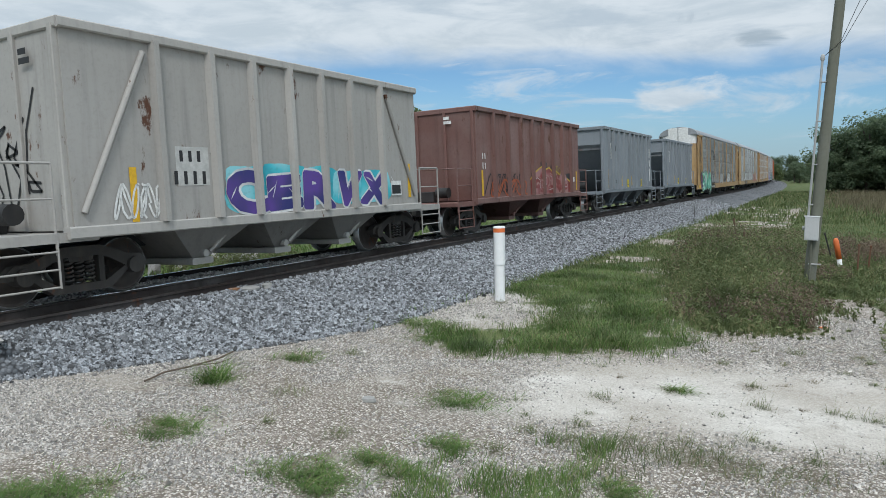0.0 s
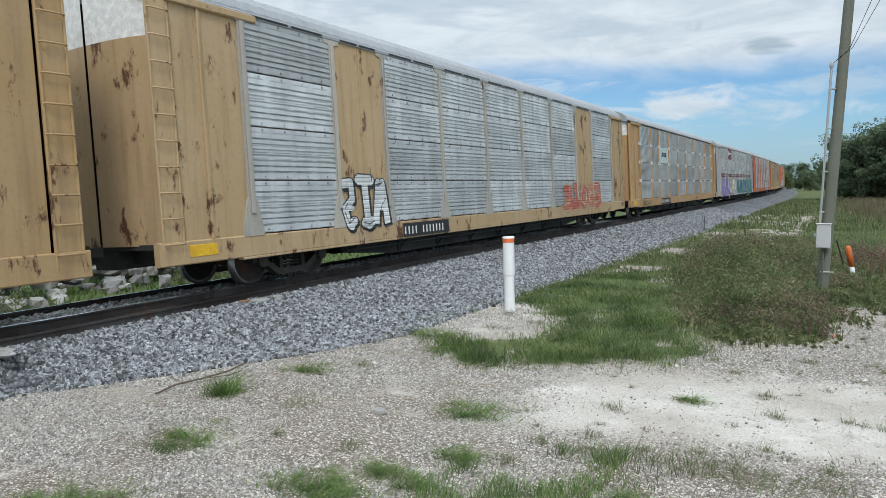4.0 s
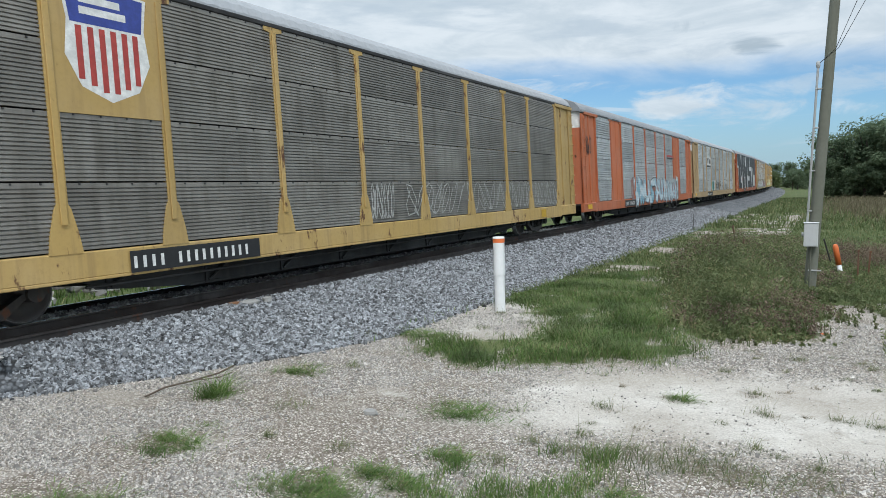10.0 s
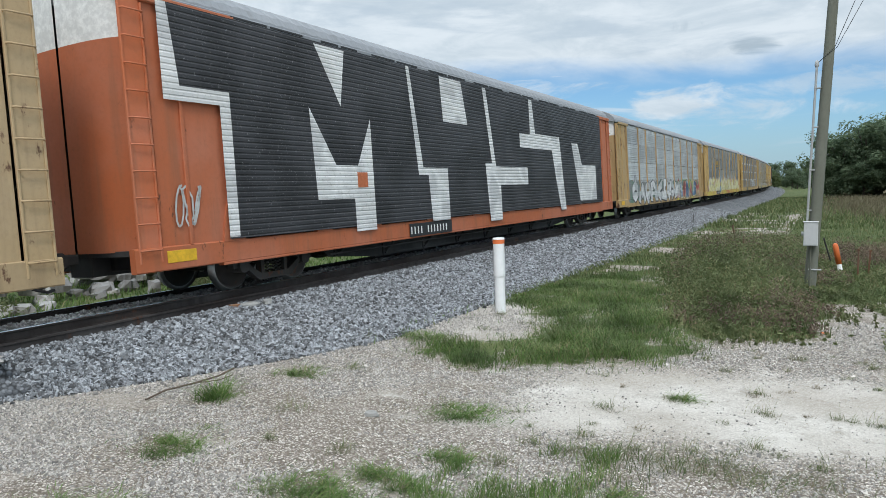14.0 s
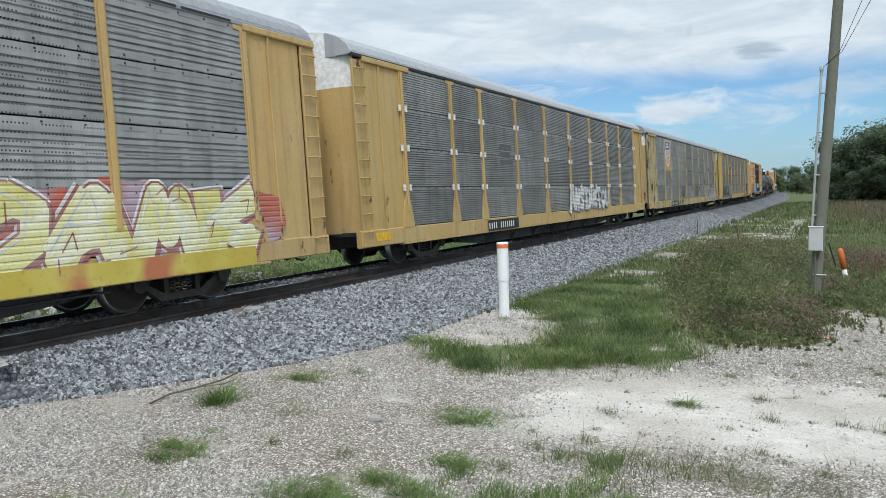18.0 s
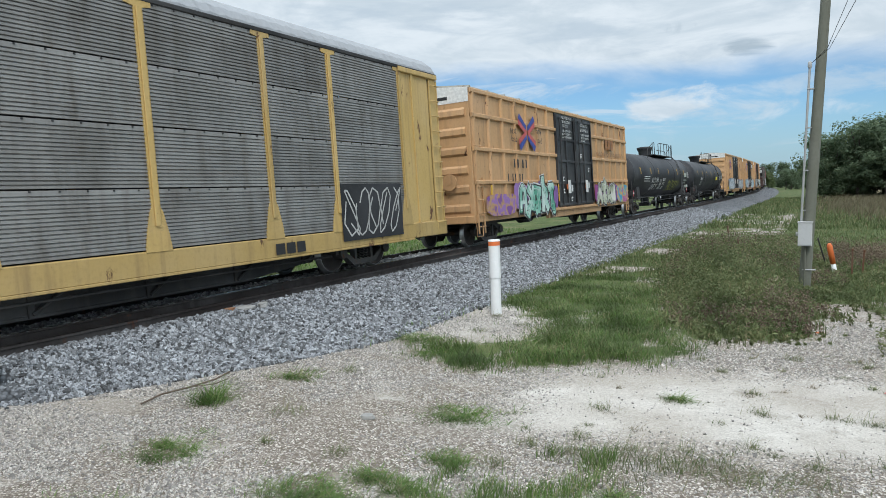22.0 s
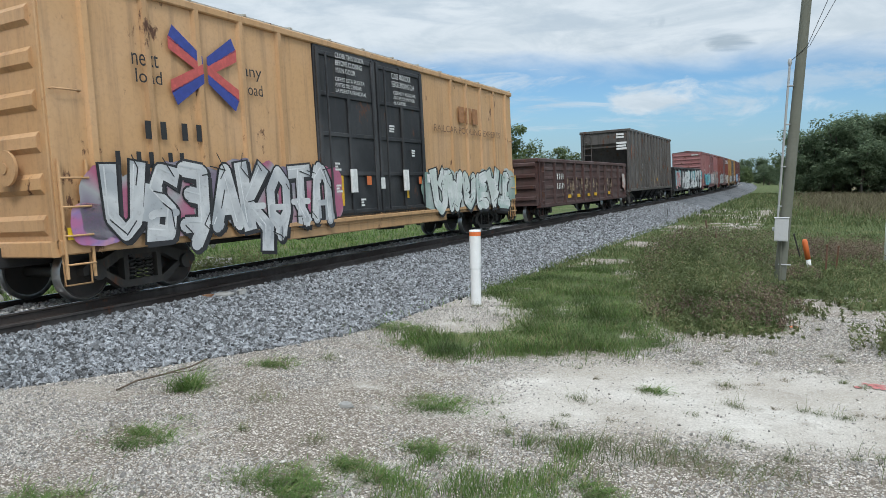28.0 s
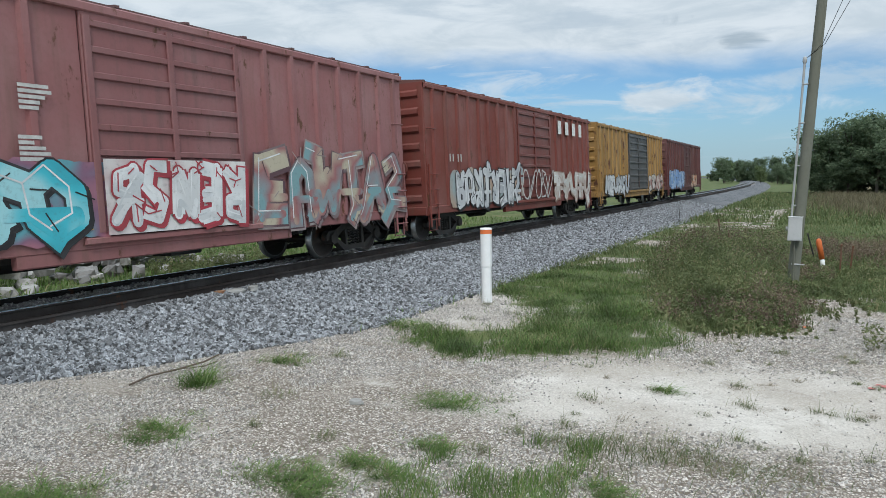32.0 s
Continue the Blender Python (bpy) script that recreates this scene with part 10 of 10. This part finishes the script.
car = gondola("dark gondola covered by huge silver letters", 8.8, 2.62, (0.022, 0.022, 0.024), [-8.2, -6.5, -4.9, -3.2, -1.6, 0.0, 1.6, 3.2, 4.9, 6.5, 8.2], 0.4, 0.0)
x = 1.46 + 0.135
SILVER_LETTER = spray([(0.42, 0.43, 0.44), (0.60, 0.61, 0.61), (0.72, 0.73, 0.73), (0.55, 0.56, 0.56)], 1.3)
for k in range(9):
    shape(car, blob(random.Random(300 + k), -3.2 + 1.52 * k, -2.3 + 1.52 * k, 1.25 + 0.12 * (k % 3), 2.46, 24, 0.35), S_CYAN, x + 0.004, "graffiti_cloud")
graffiti(car, "HERALD75", -4.4, 9.0, 0.60, 2.50, SILVER_LETTER, S_BLACK, x, None, 201, 0.12, None, 0.03, 0.02)
SMOKE = spray([(0.10, 0.10, 0.105), (0.16, 0.16, 0.165), (0.07, 0.07, 0.075)])
for k in range(8):
    rr = random.Random(330 + k)
    c = -4.4 + 13.4 * (k + 0.5) / 8
    for q in range(5):
        a, b, r = c + rr.uniform(-0.6, 0.6), rr.uniform(0.8, 2.2), rr.uniform(0.03, 0.09)
        shape(car, blob(rr, a - r, a + r, b - r, b + r * 1.4, 20, 0.4), SMOKE, x + 0.0235 + 0.0003 * q, "graffiti_spot")
    a, b = c + rr.uniform(-0.5, 0.1), rr.uniform(0.75, 1.5)
    shape(car, [(a, b), (a + 0.4, b - 0.05), (a + 0.45, b + 0.3), (a + 0.1, b + 0.42)], SMOKE, x + 0.025, "graffiti_spot")
piece(car, 3, -7.9, -5.6, 0.9, 2.4, spray([(0.35, 0.03, 0.04), (0.45, 0.06, 0.06), (0.5, 0.4, 0.4)]), spray([(0.5, 0.5, 0.5), (0.4, 0.2, 0.2)]), x, S_CYAN, 202, 0.06)
bars(car, -6.35, 1.95, 0.24, [[0.7, 0.7, -0.2, 0.7, 0.7], [0.6, 0.6, 0.6, -0.1, 0.6, 0.6, 0.6]], WHITE, x + 0.02)
join_train(car, 631.6)

RED = (0.195, 0.078, 0.074)
RP = [-7.9, -7.1, -6.3, -5.5, -4.7, -3.9, -3.1, -2.3, -1.5, 3.2, 4.0, 4.8, 5.6, 6.4, 7.2, 7.9]
car = boxcar("dull red boxcar with cyan graffiti and a white painted door foot", 8.3, 4.45, (0.275, 0.112, 0.112), (-0.7, 2.5), (0.26, 0.105, 0.105), RP, roof_col=(0.13, 0.06, 0.06), rust=0.35, door_style="slide", end_ribs=8)
piece(car, 4, -6.0, -0.8, 0.85, 2.1, spray([(0.03, 0.34, 0.42), (0.05, 0.45, 0.54), (0.3, 0.58, 0.62)]), S_BLACK, BX + 0.07, spray([(0.4, 0.15, 0.18), (0.2, 0.1, 0.16), (0.1, 0.3, 0.35)]), 211, 0.06)
shape(car, [(-0.55, 1.0), (2.4, 1.0), (2.4, 2.15), (-0.55, 2.15)], spray([(0.6, 0.58, 0.56), (0.5, 0.4, 0.4), (0.66, 0.64, 0.62)]), BX + 0.13, "graffiti_cloud")
piece(car, 4, -0.5, 2.35, 1.05, 2.1, S_WHITE, spray([(0.4, 0.04, 0.06), (0.3, 0.04, 0.05)]), BX + 0.135, None, 212, 0.05)
piece(car, 5, 2.7, 8.1, 0.9, 2.4, spray([(0.18, 0.32, 0.34), (0.3, 0.12, 0.12), (0.45, 0.4, 0.3)]), spray([(0.1, 0.05, 0.06), (0.3, 0.25, 0.24)]), BX + 0.07, None, 213, 0.06)
bars(car, -6.9, 2.4, 0.26, [[0.7, 0.7, -0.5, 0.7, 0.7], [0.6, 0.6, 0.6, -0.5, 0.6, 0.6, 0.6]], DULL_WHITE, BX + 0.08)
for y, z in ((-1.7, 3.1), (-1.75, 2.4), (6.9, 1.3)):
    stencils(car, y, z, BX + 0.075, DULL_WHITE, 5, 10, 0.05)
for y in (-8.0, -4.2, -0.9, 3.2, 7.4):
    shape(car, [(y, 1.1), (y + 0.13, 1.1), (y + 0.13, 1.7), (y, 1.7)], YELLOW_TAPE, BX + 0.08, "reflector_strip")
bars(car, 0, 0, 0.14, [[1.0, 1.0, 2.4]], DULL_WHITE, 0, "marking", end_matrix(0.5, -8.42, 4.15))
join_train(car, 650.0)

car = boxcar("red boxcar with grey and white graffiti", 7.95, 4.45, (0.19, 0.042, 0.03), (-1.3, 2.3), (0.17, 0.04, 0.03), [v * 0.95 for v in RP], roof_col=(0.14, 0.05, 0.04), rust=0.25, door_style="slide", end_ribs=7)
piece(car, 6, -6.4, -1.2, 0.85, 2.15, S_SILVER, S_BLACK, BX + 0.07, spray([(0.3, 0.36, 0.36), (0.4, 0.28, 0.2)]), 221, 0.05)
scrawl(car, -1.1, 2.2, 1.0, 2.1, DULL_WHITE, BX + 0.14, 222, 5, 0.03)
piece(car, 4, 2.5, 7.7, 0.85, 2.05, spray([(0.5, 0.48, 0.44), (0.4, 0.3, 0.26), (0.6, 0.58, 0.55)]), spray([(0.2, 0.1, 0.08), (0.3, 0.2, 0.15)]), BX + 0.07, None, 223, 0.05)
bars(car, 3.2, 3.6, 0.55, [[0.8, -0.5, 0.8, -0.5, 0.8, -0.5, 0.8]], WHITE, BX + 0.08)
bars(car, -6.7, 2.3, 0.24, [[0.6, 0.6, -0.3, 0.6, 0.6]], DULL_WHITE, BX + 0.08)
join_train(car, 667.5)

car = boxcar("weathered yellow boxcar with a dark ribbed door", 8.3, 4.45, (0.36, 0.20, 0.055), (-2.0, 3.0), (0.06, 0.06, 0.06), RP[:8] + RP[9:], roof_col=(0.3, 0.18, 0.07), rust=0.5, door_style="slide", amount=0.6)
piece(car, 5, -7.4, -2.2, 0.85, 1.9, S_SILVER, S_BLACK, BX + 0.07, None, 231, 0.05)
piece(car, 4, 3.2, 8.0, 0.85, 1.9, spray([(0.5, 0.45, 0.4), (0.3, 0.1, 0.08), (0.6, 0.55, 0.5)]), S_BLACK, BX + 0.07, None, 232, 0.05)
join_train(car, 685.3)

car = boxcar("dark red boxcar with blue graffiti, last of the train", 8.25, 4.45, (0.11, 0.03, 0.028), (-1.5, 2.0), (0.10, 0.03, 0.028), RP, roof_col=(0.09, 0.04, 0.035), rust=0.4, door_style="slide")
piece(car, 4, -7.4, -1.6, 0.85, 2.2, spray([(0.12, 0.25, 0.5), (0.4, 0.5, 0.62), (0.2, 0.35, 0.6)]), S_BLACK, BX + 0.07, spray([(0.1, 0.2, 0.4), (0.3, 0.4, 0.5)]), 241, 0.06)
piece(car, 3, 2.2, 5.5, 0.85, 1.9, spray([(0.5, 0.2, 0.1), (0.5, 0.4, 0.3)]), S_BLACK, BX + 0.07, None, 242, 0.05)
join_train(car, 703.75)


def motions():
    """Every car rolls along the track towards and past the camera; its wheels turn while they are near."""
    for car, centre in ROLL:
        walk(car, [(t, car_pose(centre - travelled(t))) for t in range(-2, 35, 2)])
    ahead = dict((car.name, centre) for car, centre in ROLL)
    for w in WHEELSETS:
        car = w.parent.parent
        y = ahead[car.name] + w.parent.matrix_basis.translation.y
        base = w.matrix_basis.copy()
        near = [k for k in range(0, 32 * FPS + 1) if -4 < y - travelled(k / FPS) < 75]
        if not near:
            continue
        rows = [(k / FPS, base @ Matrix.Rotation(travelled(k / FPS) / WHEEL_R, 4, "X")) for k in near]
        first, last = rows[0][1], rows[-1][1]
        rows = ([(-1, first), (-0.5, first)] if near[0] else [(-0.5, first @ Matrix.Rotation(0.0, 4, "X"))]) + rows + [(33, last), (34, last)]
        walk(w, rows)


motions()
